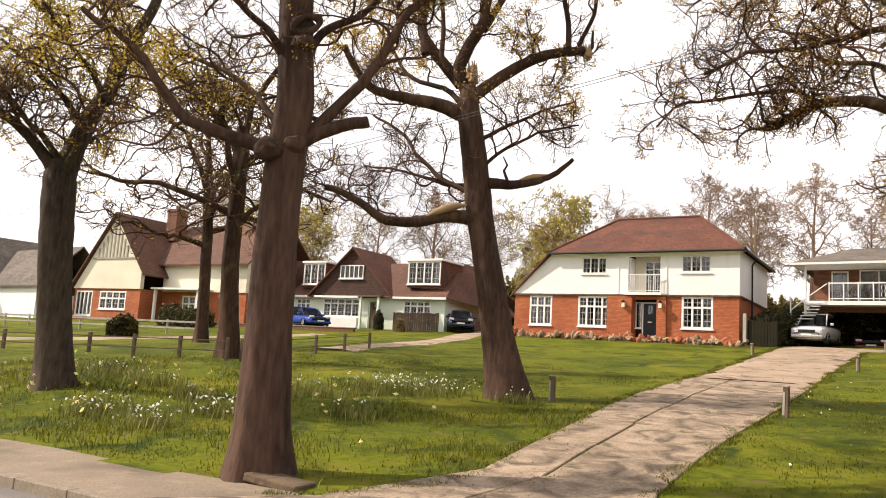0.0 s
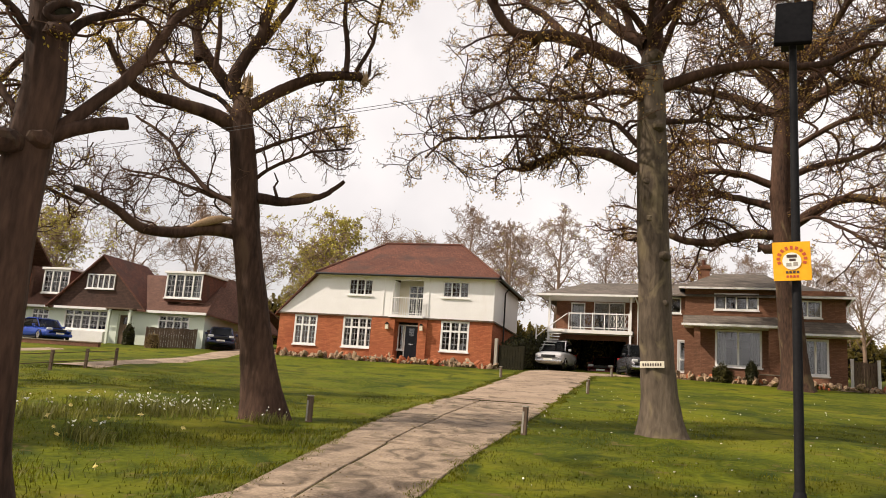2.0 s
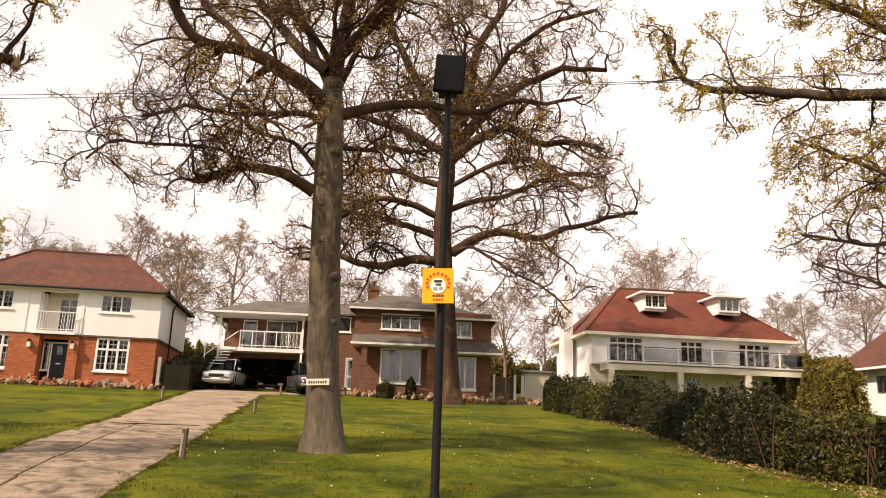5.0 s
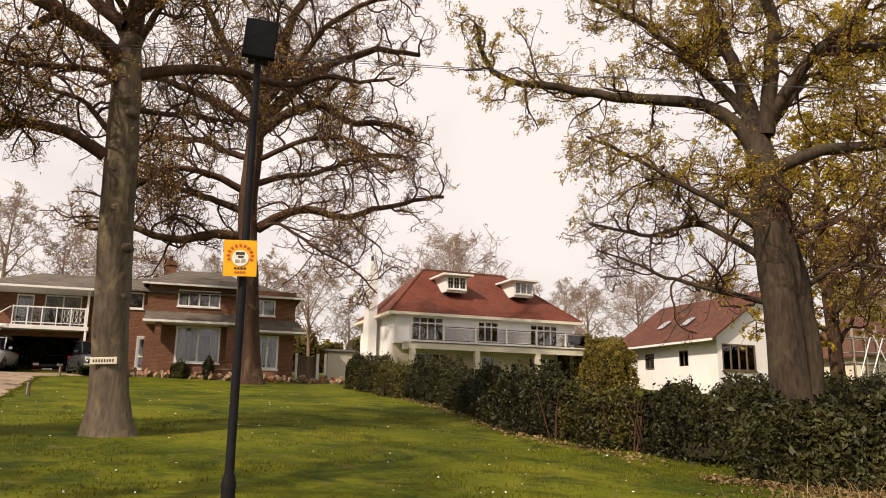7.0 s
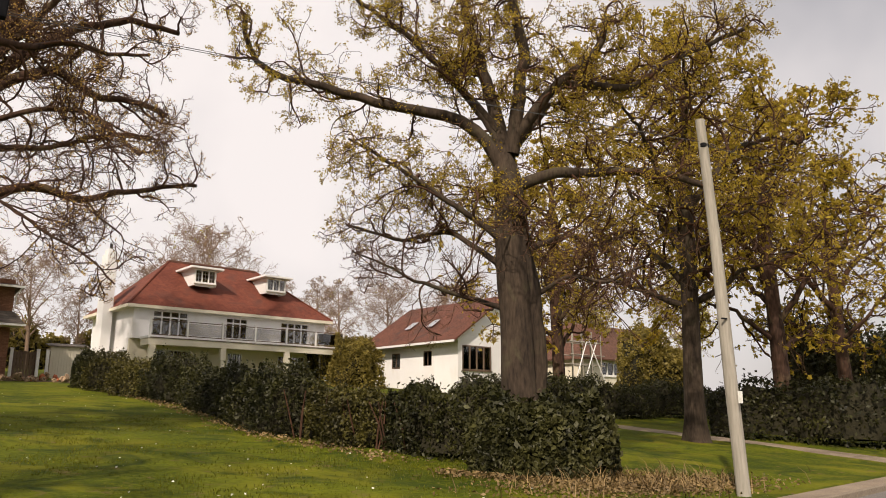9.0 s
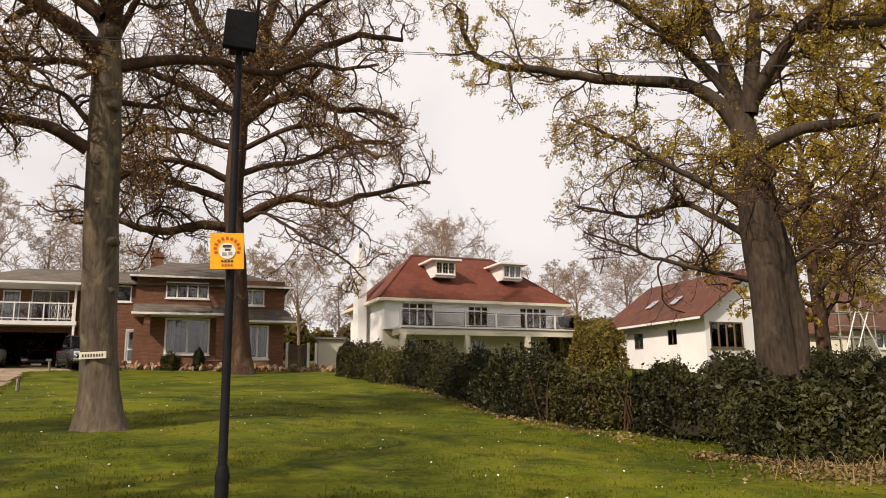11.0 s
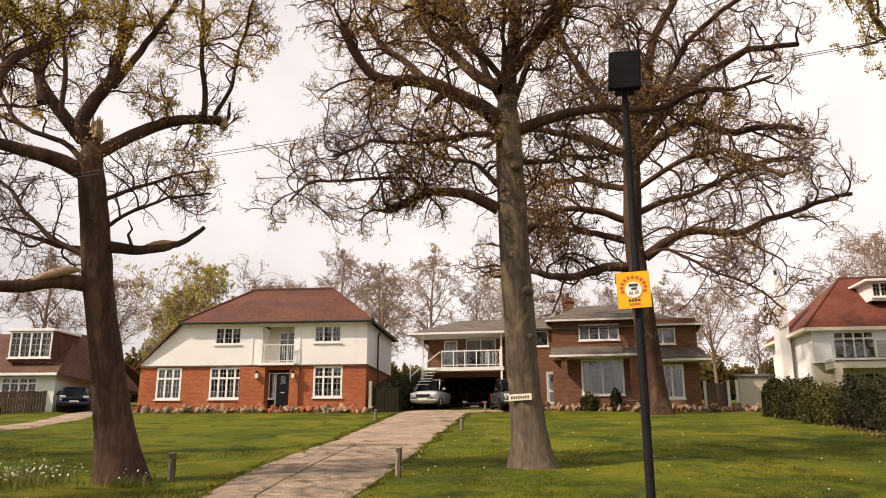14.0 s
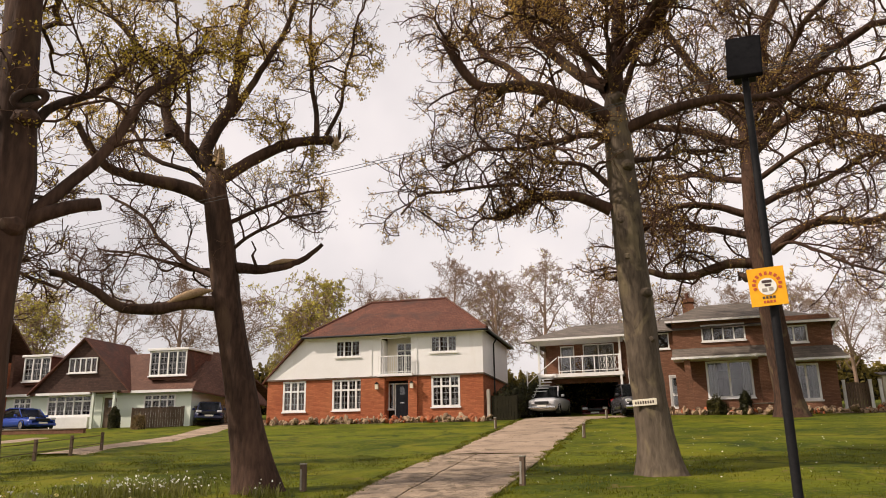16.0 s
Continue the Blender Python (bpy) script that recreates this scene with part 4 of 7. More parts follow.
    tube_thing("chimney_pot", [(-4.5, 5.6, 9.2), (-4.5, 5.6, 9.5), (-4.5, 5.6, 9.7)], [0.13, 0.11, 0.13], M_GUTTER, ch)
    return h


def house_dormers():
    h = house_frame("bungalow", -41.3, 37.9, 3.05, 11.0, "pale green rendered bungalow with dormers, brown tiled roof")
    E, D = 2.45, 9.0
    k = 1.1
    win = [(-6.5, -5.1, 0.85, 2.25), (-3.85, -0.45, 0.95, 2.3), (3.4, 5.7, 0.95, 2.2), (0.35, 1.4, 0.1, 2.15)]
    part("wall", wall_bm(-7.1, 6.8, -0.4, E, 0, 0.25, win), M_MINT, h)
    part("side_wall", boxes((6.55, 6.8, 0.255, D, -0.4, E), (-7.1, -6.85, 0.255, D, -0.4, E), (-6.84, 6.54, D - 0.25, D, -0.4, E)), M_MINT, h)
    room(h, -6.8, 6.5, 1.2, D - 0.3, -0.2, E)
    for i, w in enumerate(win[:3]):
        window(h, *w, 0.0, 5 if i == 1 else 3 + i // 2, (0.72,), 1, thick=0.09)
    part("bay", boxes((-3.95, -0.35, -0.45, -0.004, -0.3, 0.86), (-4.0, -0.3, -0.5, 0.2, 2.33, 2.44)), M_WHITE, h)
    door(h, 0.35, 1.4, 0.1, 2.15, 0.1, M_TIMBER, M_MINT)
    for x in (0.1, 1.65):
        part("porch_post", boxes((x - 0.08, x + 0.08, -0.7, -0.55, -0.3, 2.4)), M_MINT, h)
    part("porch_canopy", boxes((-0.1, 1.9, -0.8, -0.005, 2.40, 2.5)), M_TIMBER, h)
    z1 = 5.35
    # main roof, hipped at the right, with a large tiled gable in the middle
    part("roof", slab([(-7.4, -0.4, E), (7.1, -0.4, E), (6.0, 3.4, z1), (-7.4, 3.4, z1)], 0.12), M_TILE_D, h)
    part("roof", slab([(7.1, -0.4, E), (8.6, 8.0, E - 0.7), (6.0, 5.6, z1), (6.0, 3.4, z1)], 0.12), M_TILE_D, h)
    part("roof", slab([(8.6, 9.4, E), (-7.4, 9.4, E), (-7.4, 5.6, z1), (6.0, 5.6, z1)], 0.12), M_TILE_D, h)
    part("roof", slab([(-7.4, 3.4, z1), (6.0, 3.4, z1), (6.0, 5.6, z1), (-7.4, 5.6, z1)], 0.12), M_TILE_D, h)
    part("gable_end", extrude_profile([(-7.35, E), (-7.35, z1 - 0.1), (-7.1, z1 - 0.1), (-7.1, E)], 0.3, 9.0), M_TILE_D, h)
    part("gable_wall", extrude_profile([(-4.9, E + 0.03), (2.55, E + 0.03), (-1.05, 5.98)], -0.32, -0.08), M_TILE_H, h, "dark brown hung tiles")
    for s, x in ((-1, -5.05), (1, 2.7)):
        part("gable_roof", slab([(x, -0.6, E), (-1.05, -0.6, 6.1), (-1.05, 4.5, 6.1), (x, 4.5, E)], 0.12), M_TILE, h)
    part("fascia", boxes((-7.4, -4.95, -0.47, -0.42, E - 0.15, E + 0.01), (2.65, 7.1, -0.47, -0.42, E - 0.15, E + 0.01), (-4.3, -0.2, -0.66, -0.61, E - 0.15, E - 0.0)), M_WHITE, h)
    window(h, -2.2, -0.05, 3.75, 4.75, -0.36, 5, (), 0, thick=0.07)
    dormer(h, -6.15, -3.95, 3.35, 5.0, 0.1, 3.0, 3, 0.12, M_TILE)
    dormer(h, 3.5, 6.3, 3.4, 5.05, 0.1, 3.0, 4, 0.12, M_TILE)
    return h


def house_timbered():
    h = house_frame("gabled_house", -66.0, 28.0, 3.0, 11.0, "brick house with half-timbered gable and tiled roof")
    k = 1.4
    win = [(2.55, 5.9, 0.7, 2.2), (-0.6, 1.6, 0.1, 2.2)]
    part("wall", wall_bm(-0.9, 7.6, -0.5, 2.4, 0, 0.3, win), M_BRICK, h)
    part("wall", wall_bm(7.605, 17.0, -0.5, 2.4, 2.2, 2.5, [(10.0, 13.0, 0.5, 2.1)]), M_BRICK, h)
    part("side_wall", boxes((7.3, 7.6, 0.305, 9, -0.5, 2.4), (16.7, 17.0, 2.505, 9, -0.5, 5), (-0.9, -0.6, 0.305, 9, -0.5, 2.4)), M_BRICK, h)
    room(h, -0.5, 16.6, 3.0, 8.9, -0.4, 4.5, (2.4,))
    part("gable_wall", extrude_profile([(-1.0, 2.405), (7.6, 2.405), (7.6, 4.3), (3.9, 8.6)], -0.1, 0.25), M_CREAM, h)
    part("upper_wall", boxes((7.605, 17.0, 2.1, 2.45, 2.405, 4.9)), M_CREAM, h)
    for i in range(9):
        x = 2.0 + i * 0.45
        top = 8.3 - abs(x - 3.9) * 1.15 - 0.35
        part("timber_stud", boxes((x - 0.09, x + 0.09, -0.16, -0.103, 5.0, max(5.4, top))), M_TIMBER_G, h)
    part("timber_beam", boxes((1.2, 6.9, -0.17, -0.104, 4.85, 4.995)), M_TIMBER_G, h)
    window(h, *win[0], 0.02, 4, (0.6,), 1, thick=0.12)
    window(h, *win[1], 0.02, 4, (), 0, thick=0.12)
    window(h, 10.0, 13.0, 0.5, 2.1, 2.22, 4, (0.6,), 1, thick=0.12)
    part("roof", slab([(-1.7, -0.4, 1.9), (3.9, -0.4, 8.8), (3.9, 9, 8.8), (-1.7, 9, 1.9)], 0.15), M_TILE_D, h)
    part("roof", slab([(8.2, -0.4, 3.6), (3.9, -0.4, 8.8), (3.9, 9, 8.8), (8.2, 9, 3.6)], 0.15), M_TILE_D, h)
    part("roof", slab([(5.0, 1.6, 4.6), (17.5, 1.6, 4.6), (17.5, 5.8, 8.5), (4.2, 5.8, 8.5)], 0.15), M_TILE_D, h)
    part("roof", slab([(17.5, 10, 4.6), (5, 10, 4.6), (4.2, 5.8, 8.5), (17.5, 5.8, 8.5)], 0.15), M_TILE_D, h)
    part("porch", boxes((8.0, 13.5, 0.6, 2.1, 2.45, 2.6)), M_WHITE, h)
    part("porch_post", boxes((8.2, 8.4, 0.8, 1.0, -0.4, 2.44)), M_WHITE, h)
    part("porch_post", boxes((13.1, 13.3, 0.8, 1.0, -0.4, 2.44)), M_WHITE, h)
    chimney(h, 5.6, 4.5, 7.0, 9.8, 1.2, M_BRICK_B, 2)
    g = house_frame("gabled_cottage", -77.0, 22.0, 2.6, 5.0, "white rendered cottage with a grey tiled roof")
    part("wall", extrude_profile([(-9, -0.5), (0.6, -0.5), (0.6, 3.2), (-4.2, 7.6), (-9, 3.2)], 0, 9), M_RENDER, g)
    part("wall", boxes((0.605, 9.0, 2.5, 9, -0.5, 2.8)), M_RENDER, g)
    part("roof", slab([(1.1, -0.3, 2.8), (-4.2, -0.3, 7.8), (-4.2, 9.3, 7.8), (1.1, 9.3, 2.8)], 0.15), M_TILE_G, g)
    part("roof", slab([(-9.5, -0.3, 2.8), (-4.2, -0.3, 7.8), (-4.2, 9.3, 7.8), (-9.5, 9.3, 2.8)], 0.15), M_TILE_G, g)
    part("roof", slab([(-1, 2.2, 2.8), (9.5, 2.2, 2.8), (9.5, 5.8, 6.6), (-3, 5.8, 6.6)], 0.15), M_TILE_G, g)
    part("roof", slab([(9.5, 9.4, 2.8), (-1, 9.4, 2.8), (-3, 5.8, 6.6), (9.5, 5.8, 6.6)], 0.15), M_TILE_G, g)
    window(g, -2.4, -0.6, 0.8, 2.4, -0.06, 3, (), 0, M_TIMBER)


def house_gable_white():
    h = house_frame("white_house", 35.0, 49.0, 3.9, 7.0, "white rendered house with orange-red roof and large window")
    part("wall", wall_bm(-1.1, 9.0, -2.0, 3.6, 0, 0.3, [(-0.65, 2.5, 0.85, 2.8)]), M_RENDER, h)
    part("gable_wall", extrude_profile([(-1.1, 3.605), (9.0, 3.605), (3.95, 7.0)], 0, 0.3), M_RENDER, h)
    # flank with small windows
    bm = wall_bm(0.305, 12.2, -2.0, 3.4, -0.0, 0.3, [(3.2, 4.3, 1.3, 2.5), (7.4, 8.6, 1.2, 2.5)])
    bmesh.ops.transform(bm, matrix=Matrix.Translation((-0.8, 0, 0)) @ Matrix.Rotation(radians(90), 4, "Z"), verts=bm.verts)
    part("flank_wall", bm, M_RENDER, h)
    for a, b in ((3.2, 4.3), (7.4, 8.6)):
        w = part("side_window", boxes((-1.06, -0.98, a, b, 1.25, 1.33), (-1.06, -0.98, a, b, 2.42, 2.5), (-1.06, -0.98, a, a + 0.07, 1.34, 2.41), (-1.06, -0.98, b - 0.07, b, 1.34, 2.41), (-1.06, -0.98, (a + b) / 2 - 0.05, (a + b) / 2 + 0.05, 1.34, 2.41)), M_TIMBER, h)
        part("pane", boxes((-1.03, -1.02, a + 0.07, b - 0.07, 1.34, 2.41)), M_GLASS, w)
    part("back_wall", boxes((-1.1, 9.0, 12.2, 12.5, -2.0, 3.4), (8.7, 9.0, 0.305, 12.19, -2.0, 3.4)), M_RENDER, h)
    room(h, -0.7, 8.6, 1.5, 12.0, -0.4, 3.4)
    window(h, -0.65, 2.5, 0.85, 2.8, 0.0, 4, (), 0, M_TIMBER, thick=0.1)
    for x, s in ((-1.9, 1), (9.8, -1)):
        part("roof", slab([(x, -0.5, 3.15), (3.95, -0.5, 7.15), (3.95, 12.6, 7.15), (x, 12.6, 3.15)], 0.15), M_TILE, h)
    part("fascia", boxes((-1.98, -1.91, -0.5, 12.6, 2.95, 3.12)), M_WHITE, h)
    for y in (5.0, 8.0):
        m = Matrix.Translation((0.6, y, 4.94)) @ Matrix.Rotation(math.atan2(-4.0, 5.85) * -1, 4, "Y").inverted()
        bm = boxes((-0.6, 0.6, -0.4, 0.4, 0.02, 0.09))
        bmesh.ops.transform(bm, matrix=m, verts=bm.verts)
        part("roof_light", bm, M_CHROME, h)
    # neighbour being repaired, with scaffolding
    g = house_frame("red_roofed_house", 52.0, 52.0, 4.2, 7.0, "low brick house with large red-brown tiled roof")
    part("wall", wall_bm(-2, 16, -2.0, 2.4, 0, 0.3, [(0.5, 4.6, 0.7, 2.1), (6, 8.4, 0.8, 2.1)]), M_CREAM, g)
    part("side_wall", boxes((-2, -1.7, 0.305, 9, -2.0, 2.4), (15.7, 16, 0.305, 9, -2.0, 2.4), (-1.69, 15.69, 8.7, 9, -2.0, 2.4)), M_CREAM, g)
    room(g, -1.6, 15.6, 1.2, 8.6, -0.4, 2.3)
    window(g, 0.5, 4.6, 0.7, 2.1, 0, 4, (), 0, thick=0.14)
    window(g, 6, 8.4, 0.8, 2.1, 0, 2, (), 0, thick=0.12)
    part("roof", slab([(-2.6, -0.6, 2.3), (16.6, -0.6, 2.3), (13, 4.5, 6.2), (1.5, 4.5, 6.2)], 0.15), M_TILE_D, g)
    part("roof", slab([(-2.6, 9.6, 2.3), (-2.6, -0.6, 2.3), (1.5, 4.5, 6.2)], 0.15), M_TILE_D, g)
    part("roof", slab([(16.6, -0.6, 2.3), (16.6, 9.6, 2.3), (13, 4.5, 6.2)], 0.15), M_TILE_D, g)
    part("roof", slab([(16.6, 9.6, 2.3), (-2.6, 9.6, 2.3), (1.5, 4.5, 6.2), (13, 4.5, 6.2)], 0.15), M_TILE_D, g)
    s = base("scaffold", Matrix.Translation((46.2, 49.0, 4.0)) @ Matrix.Rotation(radians(7), 4, "Z"), "pale tube scaffold with wooden boards beside the house", "scaffold")
    for i in range(4):
        for y in (0, 1.2):
            tube_thing("upright", [(i * 1.3, y, -0.3), (i * 1.3, y, 2.5), (i * 1.3, y, 4.6)], 0.05, M_TIMBER_G, s, 6)
    for z in (1.6, 2.5, 3.6):
        for y in (0, 1.2):
            tube_thing("ledger", [(-0.4, y, z), (2, y, z), (4.4, y, z)], 0.045, M_TIMBER_G, s, 6)
    part("boards", boxes((-0.3, 4.2, 0.1, 1.1, 1.66, 1.72)), M_TIMBER_G, s)
    part("boards", boxes((-0.3, 4.2, 0.1, 1.1, 3.66, 3.72)), M_TIMBER_G, s)
    for x0, x1 in ((-0.2, 2.0), (4.4, 2.2), (1.0, 3.4)):
        tube_thing("brace", [(x0, -0.2, -0.3), ((x0 + x1) / 2, -0.1, 1.8), (x1, 0, 3.9)], 0.05, M_WHITE, s, 6)


house_red_brick()
house_garage()
house_balcony()
house_dormers()
house_timbered()
house_gable_white()


# ---- trees ----
def smooth_noise(rg, n, k, amp):
    """Gnarled wandering, larger towards the tip."""
    w = np.cumsum(rg.normal(size=(n, k, 3)), axis=1)
    w -= w[:, :1]
    return amp * w / math.sqrt(k) * np.linspace(0, 1, k)[None, :, None] ** 0.5


def sprout(P, R, per, rg, reach, spread, wild, up, k, r_max, tmin=0.2, longest=9.0):
    """Side shoots of many limbs at once."""
    n, kp, _ = P.shape
    tmin = np.reshape(tmin, (-1, 1))
    t = np.clip((np.arange(per)[None] + rg.uniform(0.1, 0.9, (n, per))) / per * (1 - tmin) + tmin, 0, 0.999).ravel()
    who = np.repeat(np.arange(n), per)
    i = np.minimum((t * (kp - 1)).astype(int), kp - 2)
    fr = (t * (kp - 1) - i)[:, None]
    start = P[who, i] * (1 - fr) + P[who, i + 1] * fr
    rad = np.minimum((R[who, i] * (1 - fr[:, 0]) + R[who, i + 1] * fr[:, 0]) * 0.62, r_max)
    tan = P[who, i + 1] - P[who, i]
    tan /= np.linalg.norm(tan, axis=1, keepdims=True) + 1e-9
    side = rg.normal(size=tan.shape)
    side -= (side * tan).sum(1, keepdims=True) * tan
    side /= np.linalg.norm(side, axis=1, keepdims=True) + 1e-9
    a = rg.normal(spread, 0.22, len(t))[:, None]
    d = tan * np.cos(a) + side * np.sin(a)
    total = np.linalg.norm(np.diff(P, axis=1), axis=2).sum(1)[who]
    step = (np.minimum(total * reach, longest) * (1.15 - 0.6 * t) * rg.uniform(0.6, 1.3, len(t)) / (k - 1))[:, None]
    out, turn = [start], rg.normal(size=d.shape) * wild
    for _ in range(k - 1):
        turn = turn * 0.62 + rg.normal(size=d.shape) * wild * 0.85
        d = d + turn
        d[:, 2] += up
        d /= np.linalg.norm(d, axis=1, keepdims=True)
        out.append(out[-1] + d * step)
    Q = np.stack(out, 1)
    return Q, rad[:, None] * np.linspace(1, 0.35, k)[None]


def trunk_mesh(line, rad, rg, sides=22, flare=0.72, spread=0.55):
    """A trunk with root flare, fluted foot and uneven bark."""
    n = len(line)
    ang = np.arange(sides) * 2 * np.pi / sides
    ph = rg.uniform(0, 6.28, 4)
    z = line[:, 2] - line[0, 2]
    foot = np.exp(-np.clip(z, 0, None) / spread)[:, None]
    mul = 1 + foot * (flare + 0.22 * np.cos(5 * ang + ph[0])[None] + 0.12 * np.cos(3 * ang + ph[1])[None])
    mul = mul * (1 + 0.045 * np.cos(4 * ang[None] + ph[2] + z[:, None] * 0.6) + 0.03 * np.cos(7 * ang[None] + ph[3] - z[:, None]) + rg.normal(size=(n, sides)) * 0.018)
    r = rad[:, None] * mul
    V = line[:, None, :] + np.stack([r * np.cos(ang), r * np.sin(ang), np.zeros_like(r)], -1)
    idx = np.arange(n * sides).reshape(n, sides)
    f = np.stack([idx[:-1], np.roll(idx[:-1], -1, 1), np.roll(idx[1:], -1, 1), idx[1:]], -1).reshape(-1, 4)
    return V.reshape(-1, 3), f


def bough(thick, thin, bare, deep, *bends):
    """A limb with a course of its own: its thickness at both ends, where its shoots begin, its depth and the side and height of its bends."""
    return thick, thin, bare, deep, bends


def bough_line(thick, thin, bare, deep, bends, rt, fw, k):
    B = np.array(bends)
    run = np.concatenate([[0], np.cumsum(np.linalg.norm(np.diff(B, axis=0), axis=1))])
    q = np.linspace(0, 1, k)
    s, h = np.interp(q * run[-1], run, B[:, 0]), np.interp(q * run[-1], run, B[:, 1])
    P = rt * s[:, None] + fw * (deep * q)[:, None] + np.array([0, 0, 1.0]) * h[:, None]
    P[1:-1] = P[1:-1] * 0.5 + (P[:-2] + P[2:]) * 0.25
    return P, thick + (thin - thick) * q ** 0.8


def oak(x, y, height, r0, lean, limbs, auto, seed, label, leaf=1.0, leaf_mat=None, bark=None, per=(8, 6, 5, 4), reach=(0.62, 0.58, 0.55, 0.55), crown=5.0, low=0.45, leaf_size=0.055, min_r=0.007, sink=0.25, group="", name="oak_tree", fork=0.62, upsweep=1.0, neck=0.72, tip=0.03, wild=1.0, limb_bark=None, shoot=0.075, flare=0.72, spread=0.55, stem=None, clump=0.0, longest=9.0, leaf_from=0.0):
    """An oak in early leaf. limbs: height on the trunk, reach to the side, upwards and in depth, thickness, sag and, where it is bare, where its shoots begin."""
    rg = np.random.default_rng(seed)
    z0 = float(rise(x, y))
    dist = math.hypot(x, y)
    fw, rt = np.array([x / dist, y / dist, 0]), np.array([y / dist, -x / dist, 0])
    top = base(name, Matrix.Translation((x, y, z0)), label, "tree", group)
    s = np.linspace(0, 1, 26)
    s = np.sort(np.concatenate([s, [0.01, 0.02, 0.03, 0.05, 0.065]]))
    line = rt * (lean * s ** 1.3)[:, None] + np.array([0, 0, 1.0]) * (s * height - sink)[:, None]
    if stem:
        line = rt * np.interp(s * height, [h for _, h in stem], [q for q, _ in stem])[:, None] + np.array([0, 0, 1.0]) * (s * height - sink)[:, None]
    wob = smooth_noise(rg, 1, len(s), 0.06 if stem else 0.22)[0] * (s ** 1.5)[:, None]
    line = line + wob * np.array([1, 1, 0.2])
    rad = r0 * np.where(s < fork, 1 - 0.18 * s / fork, np.minimum(0.82, neck + (0.82 - neck) * np.exp(-(s - fork) * 30)) * np.clip(1 - (s - fork) / (1 - fork), 0, 1) ** 0.8 + tip)
    if stem:
        rad = r0 * (1 - (1 - neck) * s ** 1.2) * np.where(s > 0.93, 1 - 5.5 * (s - 0.93), 1)
    v, f = trunk_mesh(line, rad, rg, 22, flare, spread)
    solid("trunk", v, f, bark or M_BARK, top, smooth=True)
    L, LR, bare, K = [], [], [], 20
    q = np.linspace(0, 1, K)

    def on_trunk(h):
        i = np.interp(h, line[:, 2], np.arange(len(s)))
        j = min(int(i), len(s) - 2)
        return line[j] + (line[j + 1] - line[j]) * (i - j), float(np.interp(h, line[:, 2], rad))

    for limb in limbs:
        if isinstance(limb[-1], tuple):
            a, b = bough_line(*limb, rt, fw, K)
            L.append(a + smooth_noise(rg, 1, K, 0.03 * np.linalg.norm(a[-1] - a[0]))[0])
            LR.append(b)
            bare.append(limb[2])
            continue
        h, side, up, deep, thick, sag, *free = limb
        bare.append(free[0] if free else 0.18)
        o, _ = on_trunk(h)
        d = rt * side + fw * deep + np.array([0, 0, up])
        P = o + d[None] * q[:, None] - np.array([0, 0, 1.0]) * (sag * np.sin(q * math.pi))[:, None]
        L.append(P + smooth_noise(rg, 1, K, 0.10 * np.linalg.norm(d))[0])
        LR.append(thick * (1 - (0.5 if bare[-1] > 0.99 else 0.84) * q ** 0.9))
    for i in range(auto):
        bare.append(0.18)
        h = height * (low + (0.97 - low) * (i + 0.5) / auto)
        o, tr = on_trunk(h)
        a = i * 2.4 + rg.uniform(-0.4, 0.4)
        w = crown * math.sin(math.pi * (0.25 + 0.68 * (i + 0.5) / auto)) * rg.uniform(0.75, 1.15)
        d = np.array([math.cos(a) * w, math.sin(a) * w, w * rg.uniform(0.3, 0.75) * upsweep])
        P = o + d[None] * q[:, None] + np.array([0, 0, 1.0]) * (0.18 * w * np.sin(q * math.pi))[:, None]
        L.append(P + smooth_noise(rg, 1, K, 0.13 * w)[0])
        LR.append(np.minimum(tr * 0.62, 0.035 + 0.022 * w) * (1 - 0.84 * q ** 0.9))
    P1, R1, bare = np.array(L), np.array(LR), np.array(bare)
    far = name == "tree"
    if not far:
        for a, b in zip(P1, R1):
            v, f = tubes(a[None], b[None], 9)
            solid("limb", v, f, limb_bark or bark or M_BARK, top, smooth=True)
    P2, R2 = sprout(P1[bare < 0.99], R1[bare < 0.99], per[0], rg, reach[0], 0.85, 0.38 * wild, 0.05, 13, shoot, bare[bare < 0.99], longest)
    P3, R3 = sprout(P2, R2, per[1], rg, reach[1], 0.80, 0.42 * wild, 0.05, 8, 0.03, 0.15)
    v, f = tubes(P2, np.maximum(R2, min_r * 2.4), 6)
    v3, f3 = tubes(P3, np.maximum(R3, min_r * 1.7), 4)
    if far:
        v1, f1 = tubes(P1, R1, 5)
        v, f = np.concatenate([v, v1]), np.concatenate([f, f1 + len(v)])
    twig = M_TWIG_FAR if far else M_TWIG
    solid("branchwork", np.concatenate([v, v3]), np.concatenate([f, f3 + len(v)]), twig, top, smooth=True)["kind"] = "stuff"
    P4, R4 = sprout(P3, R3, per[2], rg, reach[2], 0.75, 0.42, 0.04, 5, 0.014, 0.12)
    v, f = tubes(P4, np.maximum(R4, min_r), 3)
    ends = P4
    if per[3]:
        P5, R5 = sprout(P4, R4, per[3], rg, reach[3], 0.7, 0.3, 0.03, 3, 0.007, 0.15)
        v5, f5 = tubes(P5, np.maximum(R5, min_r * 0.7), 3)
        v, f = np.concatenate([v, v5]), np.concatenate([f, f5 + len(v)])
        ends = P5
    # near trees' outer twigs take the copy with sunlight painted in
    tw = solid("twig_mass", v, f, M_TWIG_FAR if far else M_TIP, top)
    tw["kind"] = "stuff"
    if leaf:
        E = ends[:, -2:].reshape(-1, 3)
        n = int(len(E) * leaf)
        C = E[rg.integers(0, len(E), n)] + rg.normal(size=(n, 3)) * 0.05
